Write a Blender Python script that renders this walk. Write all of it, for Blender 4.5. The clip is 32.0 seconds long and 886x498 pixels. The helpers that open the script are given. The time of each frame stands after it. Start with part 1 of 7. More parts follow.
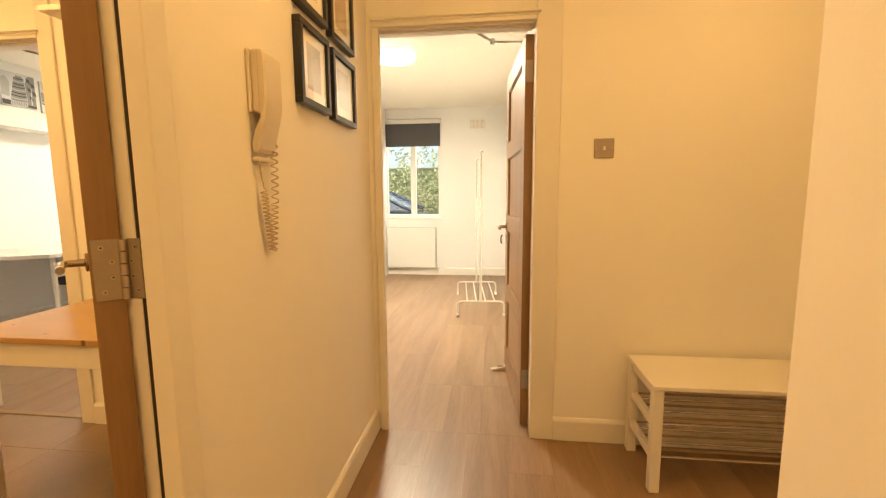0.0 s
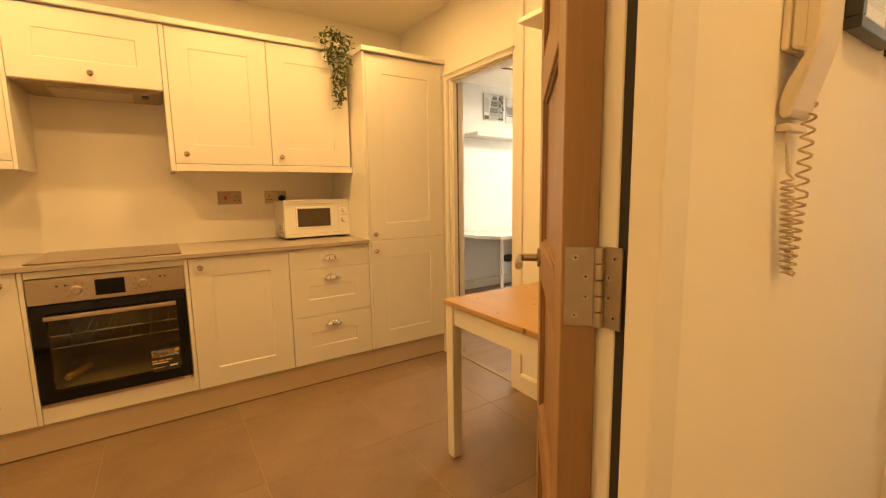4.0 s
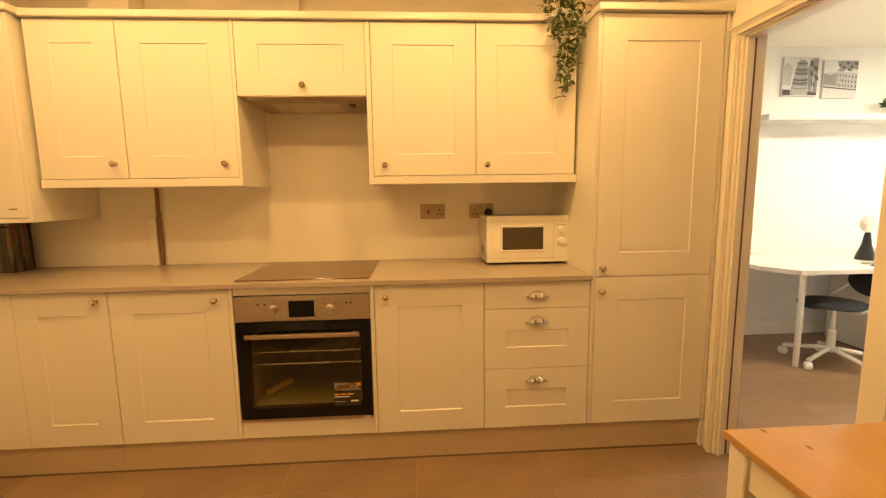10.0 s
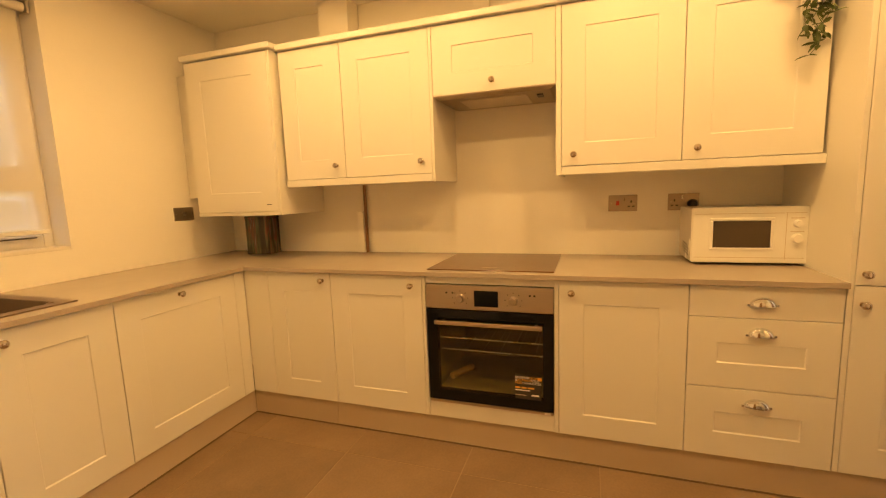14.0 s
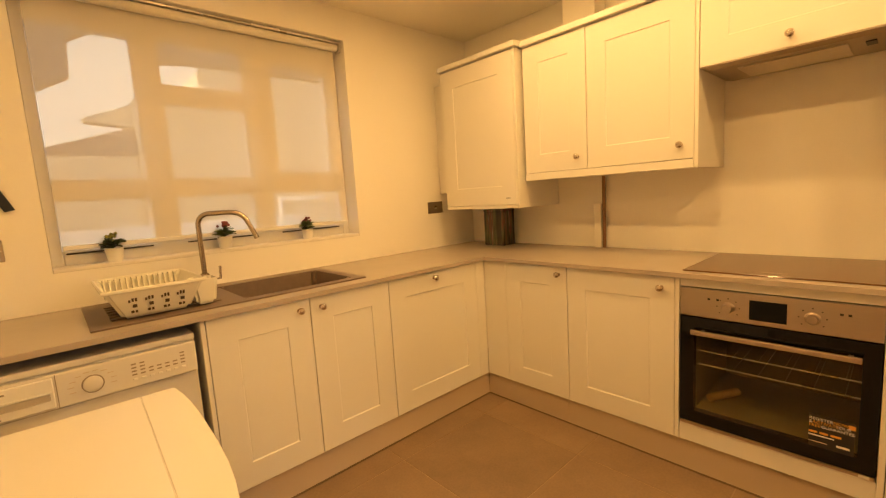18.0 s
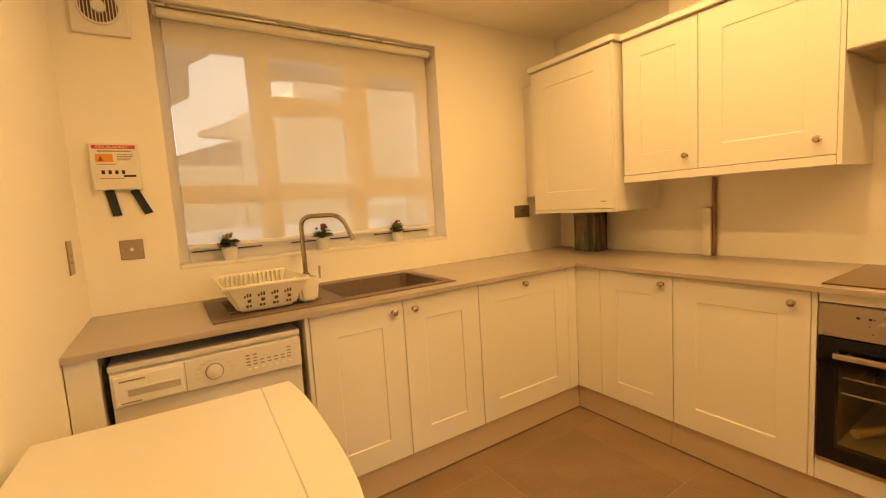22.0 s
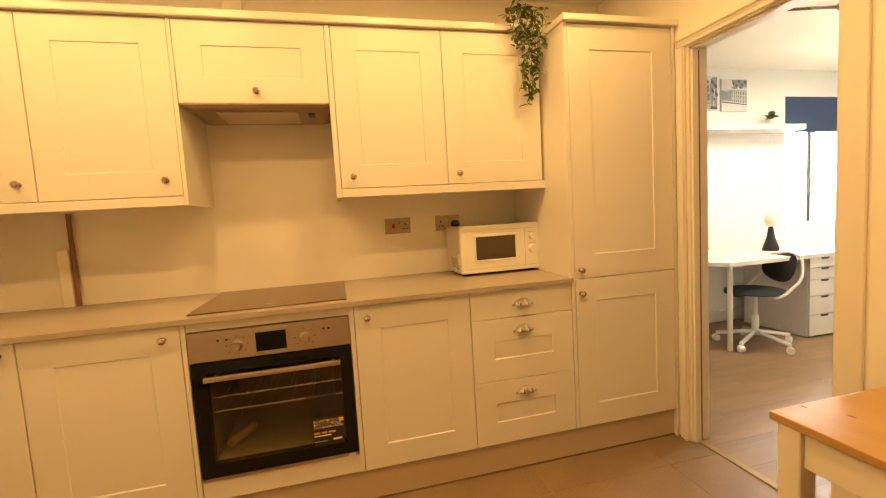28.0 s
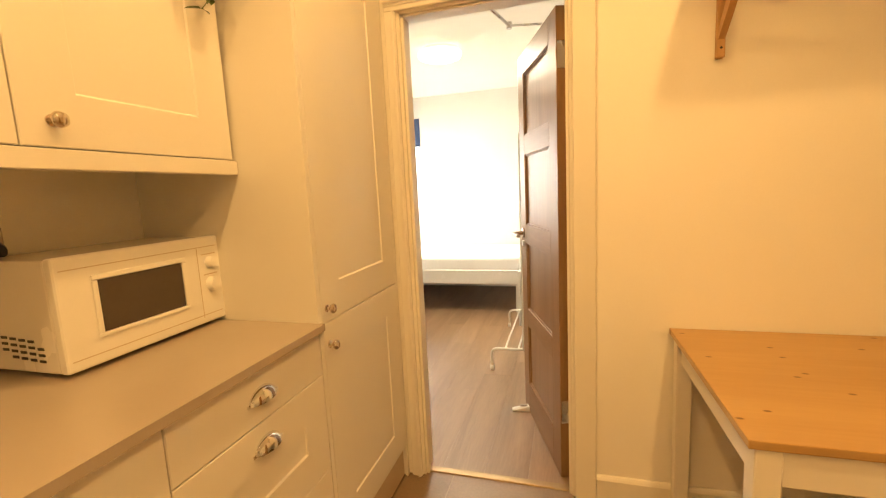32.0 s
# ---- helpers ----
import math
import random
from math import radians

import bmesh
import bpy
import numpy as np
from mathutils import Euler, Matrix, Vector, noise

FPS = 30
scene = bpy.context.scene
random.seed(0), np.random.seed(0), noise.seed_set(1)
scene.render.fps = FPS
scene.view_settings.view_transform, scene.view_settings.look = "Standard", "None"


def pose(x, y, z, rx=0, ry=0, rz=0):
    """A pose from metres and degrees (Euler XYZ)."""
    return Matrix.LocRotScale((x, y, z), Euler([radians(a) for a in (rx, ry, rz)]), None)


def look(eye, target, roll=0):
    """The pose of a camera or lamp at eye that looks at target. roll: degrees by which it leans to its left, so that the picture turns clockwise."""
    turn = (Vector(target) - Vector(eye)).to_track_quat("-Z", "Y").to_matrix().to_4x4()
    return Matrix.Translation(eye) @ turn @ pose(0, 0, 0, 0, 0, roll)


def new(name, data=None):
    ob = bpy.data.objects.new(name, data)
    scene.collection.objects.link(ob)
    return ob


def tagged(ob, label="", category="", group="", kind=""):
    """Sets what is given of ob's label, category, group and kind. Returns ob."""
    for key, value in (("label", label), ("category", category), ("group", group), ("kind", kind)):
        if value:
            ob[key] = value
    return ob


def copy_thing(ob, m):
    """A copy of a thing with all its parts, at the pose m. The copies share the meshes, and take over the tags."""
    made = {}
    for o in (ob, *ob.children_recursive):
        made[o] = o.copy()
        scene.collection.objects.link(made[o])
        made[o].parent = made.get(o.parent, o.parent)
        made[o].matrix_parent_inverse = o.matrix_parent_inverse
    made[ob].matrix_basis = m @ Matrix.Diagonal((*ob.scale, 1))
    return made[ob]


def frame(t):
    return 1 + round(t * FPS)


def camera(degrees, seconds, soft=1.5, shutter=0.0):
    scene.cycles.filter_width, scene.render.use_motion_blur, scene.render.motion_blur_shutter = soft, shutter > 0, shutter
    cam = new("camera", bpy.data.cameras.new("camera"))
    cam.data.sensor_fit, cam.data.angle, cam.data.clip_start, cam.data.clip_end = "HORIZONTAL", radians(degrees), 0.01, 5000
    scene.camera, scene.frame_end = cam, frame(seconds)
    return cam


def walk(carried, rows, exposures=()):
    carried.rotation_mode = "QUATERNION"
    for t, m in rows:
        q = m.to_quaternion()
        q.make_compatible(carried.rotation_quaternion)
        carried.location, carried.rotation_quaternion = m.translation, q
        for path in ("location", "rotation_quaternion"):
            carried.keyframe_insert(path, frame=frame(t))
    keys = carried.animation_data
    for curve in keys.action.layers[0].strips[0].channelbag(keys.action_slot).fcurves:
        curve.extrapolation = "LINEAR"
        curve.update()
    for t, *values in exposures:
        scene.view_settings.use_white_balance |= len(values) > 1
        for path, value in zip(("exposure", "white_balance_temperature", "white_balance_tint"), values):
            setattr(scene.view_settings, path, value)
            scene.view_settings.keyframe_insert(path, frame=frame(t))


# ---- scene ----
cam = camera(92.02, 32.0, soft=1.2)
PATH = [
    (0, (2.908, 0.376, 1.198), (2.673, 2.347, 0.949), -0.43),
    (0.5, (2.930, 0.320, 1.201), (2.572, 2.270, 0.936), -0.16),
    (1, (2.927, 0.321, 1.194), (2.423, 2.236, 0.918), 0.06),
    (1.5, (2.886, 0.367, 1.187), (2.187, 2.219, 0.906), 0.38),
    (2, (2.835, 0.412, 1.181), (1.912, 2.164, 0.901), 0.28),
    (2.5, (2.780, 0.479, 1.181), (1.648, 2.102, 0.892), 0.18),
    (3, (2.719, 0.515, 1.185), (1.414, 2.009, 0.930), -0.30),
    (3.5, (2.658, 0.531, 1.188), (1.187, 1.862, 0.937), -0.89),
    (4, (2.602, 0.585, 1.201), (0.941, 1.667, 0.937), -0.96),
    (4.5, (2.561, 0.689, 1.183), (0.722, 1.436, 0.937), -1.10),
    (6.5, (2.191, 0.848, 1.165), (0.353, 1.587, 0.892), -1.74),
    (7, (2.098, 0.879, 1.206), (0.252, 1.612, 0.971), -1.57),
    (7.5, (2.027, 0.898, 1.228), (0.135, 1.504, 0.998), -1.88),
    (8, (1.994, 0.904, 1.245), (0.071, 1.408, 1.024), -0.99),
    (8.5, (1.985, 0.900, 1.252), (0.042, 1.316, 1.028), -0.31),
    (9, (1.977, 0.897, 1.253), (0.012, 1.198, 1.032), -0.33),
    (9.5, (1.965, 0.875, 1.264), (-0.010, 1.085, 1.032), -0.51),
    (10, (1.952, 0.882, 1.290), (-0.029, 0.997, 1.034), -0.77),
    (10.5, (1.944, 0.867, 1.281), (-0.041, 0.901, 1.037), -0.96),
    (11, (1.938, 0.853, 1.271), (-0.048, 0.789, 1.041), -1.20),
    (11.5, (1.929, 0.835, 1.285), (-0.050, 0.670, 1.045), -1.44),
    (12, (1.929, 0.831, 1.272), (-0.037, 0.550, 1.032), -1.67),
    (12.5, (1.925, 0.822, 1.282), (-0.023, 0.446, 1.031), -1.72),
    (13, (1.923, 0.822, 1.278), (-0.010, 0.378, 1.021), -1.73),
    (13.5, (1.924, 0.810, 1.276), (0.016, 0.267, 1.021), -1.62),
    (14, (1.926, 0.794, 1.282), (0.051, 0.152, 1.018), -2.10),
    (14.5, (1.920, 0.785, 1.278), (0.084, 0.037, 1.012), -2.41),
    (16.5, (1.928, 0.726, 1.275), (0.330, -0.452, 1.026), -2.57),
    (17, (1.935, 0.708, 1.275), (0.427, -0.583, 1.031), -2.84),
    (17.5, (1.934, 0.699, 1.280), (0.528, -0.702, 1.034), -3.27),
    (18, (1.944, 0.679, 1.283), (0.605, -0.787, 1.037), -3.54),
    (18.5, (1.957, 0.662, 1.285), (0.703, -0.877, 1.045), -3.53),
    (19, (1.973, 0.651, 1.279), (0.797, -0.951, 1.046), -3.82),
    (19.5, (1.977, 0.636, 1.278), (0.884, -1.023, 1.041), -3.89),
    (20, (1.977, 0.621, 1.277), (0.954, -1.086, 1.078), -3.99),
    (20.5, (1.981, 0.611, 1.280), (0.987, -1.113, 1.080), -3.67),
    (21, (1.985, 0.612, 1.280), (1.003, -1.118, 1.069), -3.76),
    (21.5, (1.988, 0.605, 1.282), (0.977, -1.108, 1.071), -3.84),
    (22, (1.989, 0.597, 1.282), (0.918, -1.079, 1.078), -3.63),
    (22.5, (1.981, 0.592, 1.284), (0.819, -1.022, 1.068), -3.70),
    (23, (1.987, 0.571, 1.279), (0.697, -0.942, 1.058), -3.78),
    (23.5, (2.005, 0.535, 1.267), (0.566, -0.835, 1.039), -3.93),
    (24, (2.013, 0.556, 1.276), (0.439, -0.656, 1.053), -4.03),
    (24.5, (2.040, 0.552, 1.269), (0.350, -0.495, 1.051), -3.61),
    (26.5, (2.077, 0.603, 1.244), (0.113, 0.285, 1.037), -2.55),
    (27, (2.051, 0.638, 1.228), (0.062, 0.548, 1.038), -1.96),
    (27.5, (1.970, 0.642, 1.232), (-0.013, 0.787, 1.013), -2.36),
    (28, (1.816, 0.628, 1.245), (-0.119, 1.106, 1.076), -3.46),
    (28.5, (1.668, 0.592, 1.262), (-0.202, 1.269, 1.053), -2.88),
    (29, (1.492, 0.532, 1.273), (-0.177, 1.611, 1.059), -3.73),
    (29.5, (1.340, 0.468, 1.255), (-0.122, 1.819, 1.059), -3.70),
    (30, (1.234, 0.459, 1.231), (-0.096, 1.938, 1.024), -2.41),
    (30.5, (1.075, 0.465, 1.235), (0.016, 2.143, 0.987), -2.80),
    (31, (0.943, 0.486, 1.240), (0.146, 2.304, 0.992), -3.22),
    (31.5, (0.843, 0.535, 1.259), (0.146, 2.391, 0.994), -2.00),
    (32, (0.700, 0.644, 1.267), (0.139, 2.544, 0.995), -2.85),
]
walk(cam, [(t, look(eye, target, roll)) for t, eye, target, roll in PATH])

# ---- world and light ----
world = bpy.data.worlds.new("world")
scene.world = world
world.use_nodes = True
wn = world.node_tree.nodes
sky = wn.new("ShaderNodeTexSky")
sky.sky_type, sky.sun_disc = "NISHITA", False
sky.sun_elevation, sky.sun_rotation = radians(38), radians(99)
sky.air_density, sky.dust_density = 1.0, 3.0
wn["Background"].inputs["Strength"].default_value = 0.15
scene.view_settings.exposure = 1.2
world.node_tree.links.new(sky.outputs["Color"], wn["Background"].inputs["Color"])


def lamp(name, kind, m, energy, colour, **settings):
    data = bpy.data.lights.new(name, kind)
    data.energy, data.color = energy, colour
    if "shape" in settings:
        data.shape = settings["shape"]
    data.size = settings.get("size", 0.1) if kind == "AREA" else 0
    if "size_y" in settings:
        data.size_y = settings["size_y"]
    if "spread" in settings:
        data.spread = settings["spread"]
    ob = new(name, data)
    ob.matrix_basis = m
    return ob


sun = bpy.data.lights.new("sun", "SUN")
sun.energy, sun.angle, sun.color = 4.5, radians(10), (1.0, 0.95, 0.88)
new("sun", sun).matrix_basis = look((0, 0, 0), (-0.75, -0.05, -0.6))

WARM = (1.0, 0.564, 0.182)
DOWNLIGHTS = [(x, y) for x in (0.30, 1.21) for y in (-0.67, 0.09, 0.93, 1.62)]
HALL_LIGHTS = [(2.8, 1.35), (2.8, -0.2), (3.95, 1.6)]
CEIL = 2.46
for lx, ly in DOWNLIGHTS:
    lamp("downlight_lamp", "AREA", pose(lx, ly, CEIL - 0.012), 4.1 if ly < -0.5 else 3.2, WARM, shape="DISK", size=0.07, spread=radians(180))
for lx, ly in HALL_LIGHTS:
    lamp("downlight_lamp", "AREA", pose(lx, ly, CEIL - 0.012), 3.65, WARM, shape="DISK", size=0.07, spread=radians(180))
# sky light in the bedroom windows
lamp("window_light", "AREA", look((-1.9, 5.6, 1.5), (0.5, 4.6, 0.7)), 31.0, (1.0, 0.89, 0.73), shape="RECTANGLE", size=0.95, size_y=1.2)
lamp("window_light", "AREA", look((1.72, 7.5, 2.75), (1.9, 6.0, 0.9)), 27.0, (1.0, 0.88, 0.71), shape="RECTANGLE", size=0.9, size_y=0.7)
lamp("bedroom_lamp", "AREA", pose(-0.34, 4.36, CEIL - 0.125), 19.0, (1.0, 0.86, 0.62), shape="DISK", size=0.33)
lamp("bedroom_lamp", "AREA", pose(2.02, 4.27, CEIL - 0.125), 37.0, (1.0, 0.88, 0.66), shape="DISK", size=0.33)


# ---- materials ----
def tree(name):
    m = bpy.data.materials.new(name)
    m.use_nodes = True
    nt = m.node_tree
    return m, nt, nt.nodes["Principled BSDF"]


def node(nt, kind, **inputs):
    n = nt.nodes.new(kind)
    for k, v in inputs.items():
        n.inputs[k.replace("_", " ")].default_value = v
    return n


def surf(name, col, rough, var=0.05, scale=3.0, bump=0.05, bscale=90.0, metal=0.0, coat=0.0, stretch=(1, 1, 1), rvar=0.08, island=0.0):
    """Paint, metal or stone: broad stains and fine grain in colour and gloss, with a fine relief."""
    m, nt, p = tree(name)
    L = nt.links.new
    tc = nt.nodes.new("ShaderNodeTexCoord")
    mp = nt.nodes.new("ShaderNodeMapping")
    mp.inputs["Scale"].default_value = stretch
    L(tc.outputs["Object"], mp.inputs["Vector"])
    big = node(nt, "ShaderNodeTexNoise", Scale=scale, Detail=5.0, Roughness=0.6)
    fine = node(nt, "ShaderNodeTexNoise", Scale=bscale, Detail=3.0)
    L(mp.outputs[0], big.inputs["Vector"])
    L(mp.outputs[0], fine.inputs["Vector"])
    mix = nt.nodes.new("ShaderNodeMix")
    mix.data_type = "RGBA"
    lo = [max(0.0, c * (1 - 2.2 * var)) for c in col]
    hi = [min(1.0, c * (1 + 1.6 * var)) for c in col]
    mix.inputs[6].default_value, mix.inputs[7].default_value = (*lo, 1), (*hi, 1)
    add = node(nt, "ShaderNodeMath")
    add.operation = "MULTIPLY_ADD"
    L(fine.outputs["Fac"], add.inputs[0])
    add.inputs[1].default_value = 0.35
    sub = node(nt, "ShaderNodeMath")
    sub.operation = "SUBTRACT"
    L(big.outputs["Fac"], sub.inputs[0])
    sub.inputs[1].default_value = 0.17
    L(sub.outputs[0], add.inputs[2])
    fac = add.outputs[0]
    if island:
        oi = nt.nodes.new("ShaderNodeObjectInfo")
        a2 = node(nt, "ShaderNodeMath")
        a2.operation = "MULTIPLY_ADD"
        L(oi.outputs["Random"], a2.inputs[0])
        a2.inputs[1].default_value = island
        L(fac, a2.inputs[2])
        a3 = node(nt, "ShaderNodeMath")
        a3.operation = "SUBTRACT"
        L(a2.outputs[0], a3.inputs[0])
        a3.inputs[1].default_value = island / 2
        fac = a3.outputs[0]
    L(fac, mix.inputs[0])
    L(mix.outputs[2], p.inputs["Base Color"])
    rr = node(nt, "ShaderNodeMapRange", To_Min=max(0.02, rough - rvar), To_Max=min(1.0, rough + rvar))
    L(big.outputs["Fac"], rr.inputs["Value"])
    L(rr.outputs[0], p.inputs["Roughness"])
    p.inputs["Metallic"].default_value = metal
    p.inputs["Coat Weight"].default_value = coat
    if bump:
        b = node(nt, "ShaderNodeBump", Strength=bump, Distance=0.002)
        L(fine.outputs["Fac"], b.inputs["Height"])
        L(b.outputs[0], p.inputs["Normal"])
    return m


def wood(name, light, dark, rough, along="y", knots=0.0, vary=0.35, grain=1.0, bump=0.15):
    """Timber: long grain along one axis, growth bands, pores, and board-to-board change of tone."""
    m, nt, p = tree(name)
    L = nt.links.new
    tc = nt.nodes.new("ShaderNodeTexCoord")
    oi = nt.nodes.new("ShaderNodeObjectInfo")
    shift = nt.nodes.new("ShaderNodeVectorMath")
    shift.operation = "ADD"
    com = nt.nodes.new("ShaderNodeCombineXYZ")
    mul = node(nt, "ShaderNodeMath")
    mul.operation = "MULTIPLY"
    L(oi.outputs["Random"], mul.inputs[0])
    mul.inputs[1].default_value = 37.0
    for i in range(3):
        L(mul.outputs[0], com.inputs[i])
    L(tc.outputs["Object"], shift.inputs[0])
    L(com.outputs[0], shift.inputs[1])
    mp = nt.nodes.new("ShaderNodeMapping")
    k = {"x": (0.09, 1, 1), "y": (1, 0.09, 1), "z": (1, 1, 0.09)}[along]
    mp.inputs["Scale"].default_value = k
    L(shift.outputs[0], mp.inputs["Vector"])
    band = node(nt, "ShaderNodeTexNoise", Scale=9.0 * grain, Detail=6.0, Roughness=0.65, Distortion=0.6)
    pore = node(nt, "ShaderNodeTexNoise", Scale=120.0 * grain, Detail=2.0)
    broad = node(nt, "ShaderNodeTexNoise", Scale=1.6, Detail=2.0)
    for n in (band, pore, broad):
        L(mp.outputs[0], n.inputs["Vector"])
    ramp = nt.nodes.new("ShaderNodeValToRGB")
    ramp.color_ramp.elements[0].position, ramp.color_ramp.elements[1].position = 0.28, 0.72
    ramp.color_ramp.elements[0].color, ramp.color_ramp.elements[1].color = (*dark, 1), (*light, 1)
    s1 = node(nt, "ShaderNodeMath")
    s1.operation = "MULTIPLY_ADD"
    L(pore.outputs["Fac"], s1.inputs[0])
    s1.inputs[1].default_value = 0.25
    L(band.outputs["Fac"], s1.inputs[2])
    s2 = node(nt, "ShaderNodeMath")
    s2.operation = "MULTIPLY_ADD"
    L(oi.outputs["Random"], s2.inputs[0])
    s2.inputs[1].default_value = vary
    L(s1.outputs[0], s2.inputs[2])
    s3 = node(nt, "ShaderNodeMath")
    s3.operation = "SUBTRACT"
    L(s2.outputs[0], s3.inputs[0])
    s3.inputs[1].default_value = 0.12 + vary / 2
    L(s3.outputs[0], ramp.inputs[0])
    colour = ramp.outputs[0]
    if knots:
        vo = node(nt, "ShaderNodeTexVoronoi", Scale=knots)
        vo.voronoi_dimensions = "2D"
        mp2 = nt.nodes.new("ShaderNodeMapping")
        mp2.inputs["Scale"].default_value = {"x": (0.55, 1, 1), "y": (1, 0.55, 1), "z": (1, 1, 0.55)}[along]
        L(shift.outputs[0], mp2.inputs["Vector"])
        L(mp2.outputs[0], vo.inputs["Vector"])
        kr = node(nt, "ShaderNodeMapRange", From_Min=0.022, From_Max=0.046, To_Min=0.95, To_Max=0.0)
        L(vo.outputs["Distance"], kr.inputs["Value"])
        mx = nt.nodes.new("ShaderNodeMix")
        mx.data_type = "RGBA"
        mx.inputs[7].default_value = (dark[0] * 0.35, dark[1] * 0.28, dark[2] * 0.22, 1)
        L(kr.outputs[0], mx.inputs[0])
        L(colour, mx.inputs[6])
        colour = mx.outputs[2]
    L(colour, p.inputs["Base Color"])
    rr = node(nt, "ShaderNodeMapRange", To_Min=rough - 0.08, To_Max=rough + 0.1)
    L(broad.outputs["Fac"], rr.inputs["Value"])
    L(rr.outputs[0], p.inputs["Roughness"])
    b = node(nt, "ShaderNodeBump", Strength=bump, Distance=0.001)
    L(s1.outputs[0], b.inputs["Height"])
    L(b.outputs[0], p.inputs["Normal"])
    return m


def glass(name, tint=(1, 1, 1), rough=0.0):
    m, nt, p = tree(name)
    p.inputs["Base Color"].default_value = (*tint, 1)
    p.inputs["Roughness"].default_value = rough
    p.inputs["Transmission Weight"].default_value = 1.0
    p.inputs["IOR"].default_value = 1.45
    return m


def glow(name, col, strength):
    m, nt, p = tree(name)
    p.inputs["Base Color"].default_value = (*col, 1)
    p.inputs["Emission Color"].default_value = (*col, 1)
    p.inputs["Emission Strength"].default_value = strength
    return m


M_WALL = surf("cream_wall_paint", (0.90, 0.86, 0.775), 0.62, 0.02, 0.8, 0.08, 160)
M_BWALL = surf("white_wall_paint", (0.82, 0.81, 0.78), 0.65, 0.02, 0.8, 0.08, 160)
M_CEIL = surf("ceiling_paint", (0.90, 0.85, 0.74), 0.75, 0.02, 1.2, 0.06, 120)
M_TRIM = surf("white_gloss_trim", (0.82, 0.78, 0.70), 0.35, 0.02, 2.0, 0.03, 60)
M_CAB = surf("ivory_cabinet_paint", (0.78, 0.75, 0.68), 0.38, 0.015, 1.5, 0.04, 220)
M_CARC = surf("ivory_carcass", (0.76, 0.73, 0.66), 0.5, 0.02, 2.0, 0.03, 150)
M_TOP = surf("taupe_quartz", (0.43, 0.365, 0.305), 0.25, 0.02, 6.0, 0.0, 350, rvar=0.02)
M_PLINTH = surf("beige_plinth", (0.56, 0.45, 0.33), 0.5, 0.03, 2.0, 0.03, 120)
M_TILE = surf("grey_porcelain_tile", (0.258, 0.172, 0.105), 0.40, 0.21, 3.4, 0.10, 90, island=0.22)
M_GROUT = surf("light_grout", (0.34, 0.245, 0.16), 0.85, 0.08, 8.0, 0.2, 200)
M_LAM = wood("oak_laminate", (0.325, 0.199, 0.107), (0.20, 0.117, 0.058), 0.36, "y", vary=0.12, bump=0.04)
M_LAM.node_tree.nodes["Principled BSDF"].inputs["Specular IOR Level"].default_value = 0.6
M_SUB = surf("floor_underlay", (0.12, 0.09, 0.07), 0.8, 0.05)
M_OAK = wood("oak_veneer", (0.345, 0.198, 0.09), (0.24, 0.13, 0.055), 0.42, "z", vary=0.05, bump=0.08)
M_OAKX = wood("oak_rail", (0.345, 0.198, 0.09), (0.24, 0.13, 0.055), 0.42, "x", vary=0.05, bump=0.08)
M_PINE = wood("lacquered_pine", (0.50, 0.315, 0.122), (0.41, 0.240, 0.085), 0.30, "x", knots=7.5, vary=0.1, grain=0.7, bump=0.05)
M_PINEB = wood("pine_bracket", (0.55, 0.33, 0.14), (0.42, 0.23, 0.09), 0.45, "z", vary=0.1)
M_STEEL = surf("brushed_steel", (0.52, 0.44, 0.36), 0.34, 0.06, 3.0, 0.06, 300, metal=1.0, stretch=(1, 0.05, 1))
M_NICKEL = surf("satin_nickel", (0.60, 0.56, 0.50), 0.28, 0.04, 4.0, 0.02, 200, metal=1.0)
M_CHROME = surf("chrome", (0.80, 0.80, 0.80), 0.07, 0.02, 4.0, 0.0, metal=1.0, rvar=0.03)
M_BLACK = surf("black_plastic", (0.018, 0.018, 0.02), 0.4, 0.1, 6.0, 0.03, 150)
M_BGLASS = surf("black_glass", (0.012, 0.012, 0.013), 0.06, 0.1, 3.0, 0.0, coat=0.6, rvar=0.02)
# brown of the warm wall's reflection is put into the hob's base colour
M_HOB = surf("hob_glass_wall_tint", (0.135, 0.068, 0.032), 0.14, 0.1, 3.0, 0.0, rvar=0.03)
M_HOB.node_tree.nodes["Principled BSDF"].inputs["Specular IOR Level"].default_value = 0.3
M_SCREEN = surf("unlit_display", (0.008, 0.008, 0.009), 0.2, 0.1, 3.0, 0.0)
M_SCREEN.node_tree.nodes["Principled BSDF"].inputs["Specular IOR Level"].default_value = 0.12
M_KNOB = surf("dark_polished_nickel", (0.66, 0.585, 0.49), 0.12, 0.04, 4.0, 0.0, metal=1.0, rvar=0.04)
M_WHITE = surf("white_plastic", (0.80, 0.78, 0.73), 0.35, 0.02, 3.0, 0.02, 120)
M_ENAMEL = surf("white_enamel", (0.73, 0.70, 0.645), 0.25, 0.015, 2.0, 0.02, 160)
M_SINK = surf("brown_composite", (0.17, 0.118, 0.085), 0.5, 0.12, 30.0, 0.08, 400)
M_DARK = surf("dark_gap", (0.03, 0.025, 0.02), 0.8, 0.1)
M_GREYW = surf("greyed_wood_cover", (0.30, 0.24, 0.18), 0.6, 0.1)


# ---- building helpers ----
def world_of(ob):
    m = ob.matrix_basis.copy()
    while ob.parent:
        ob = ob.parent
        m = ob.matrix_basis @ m
    return m


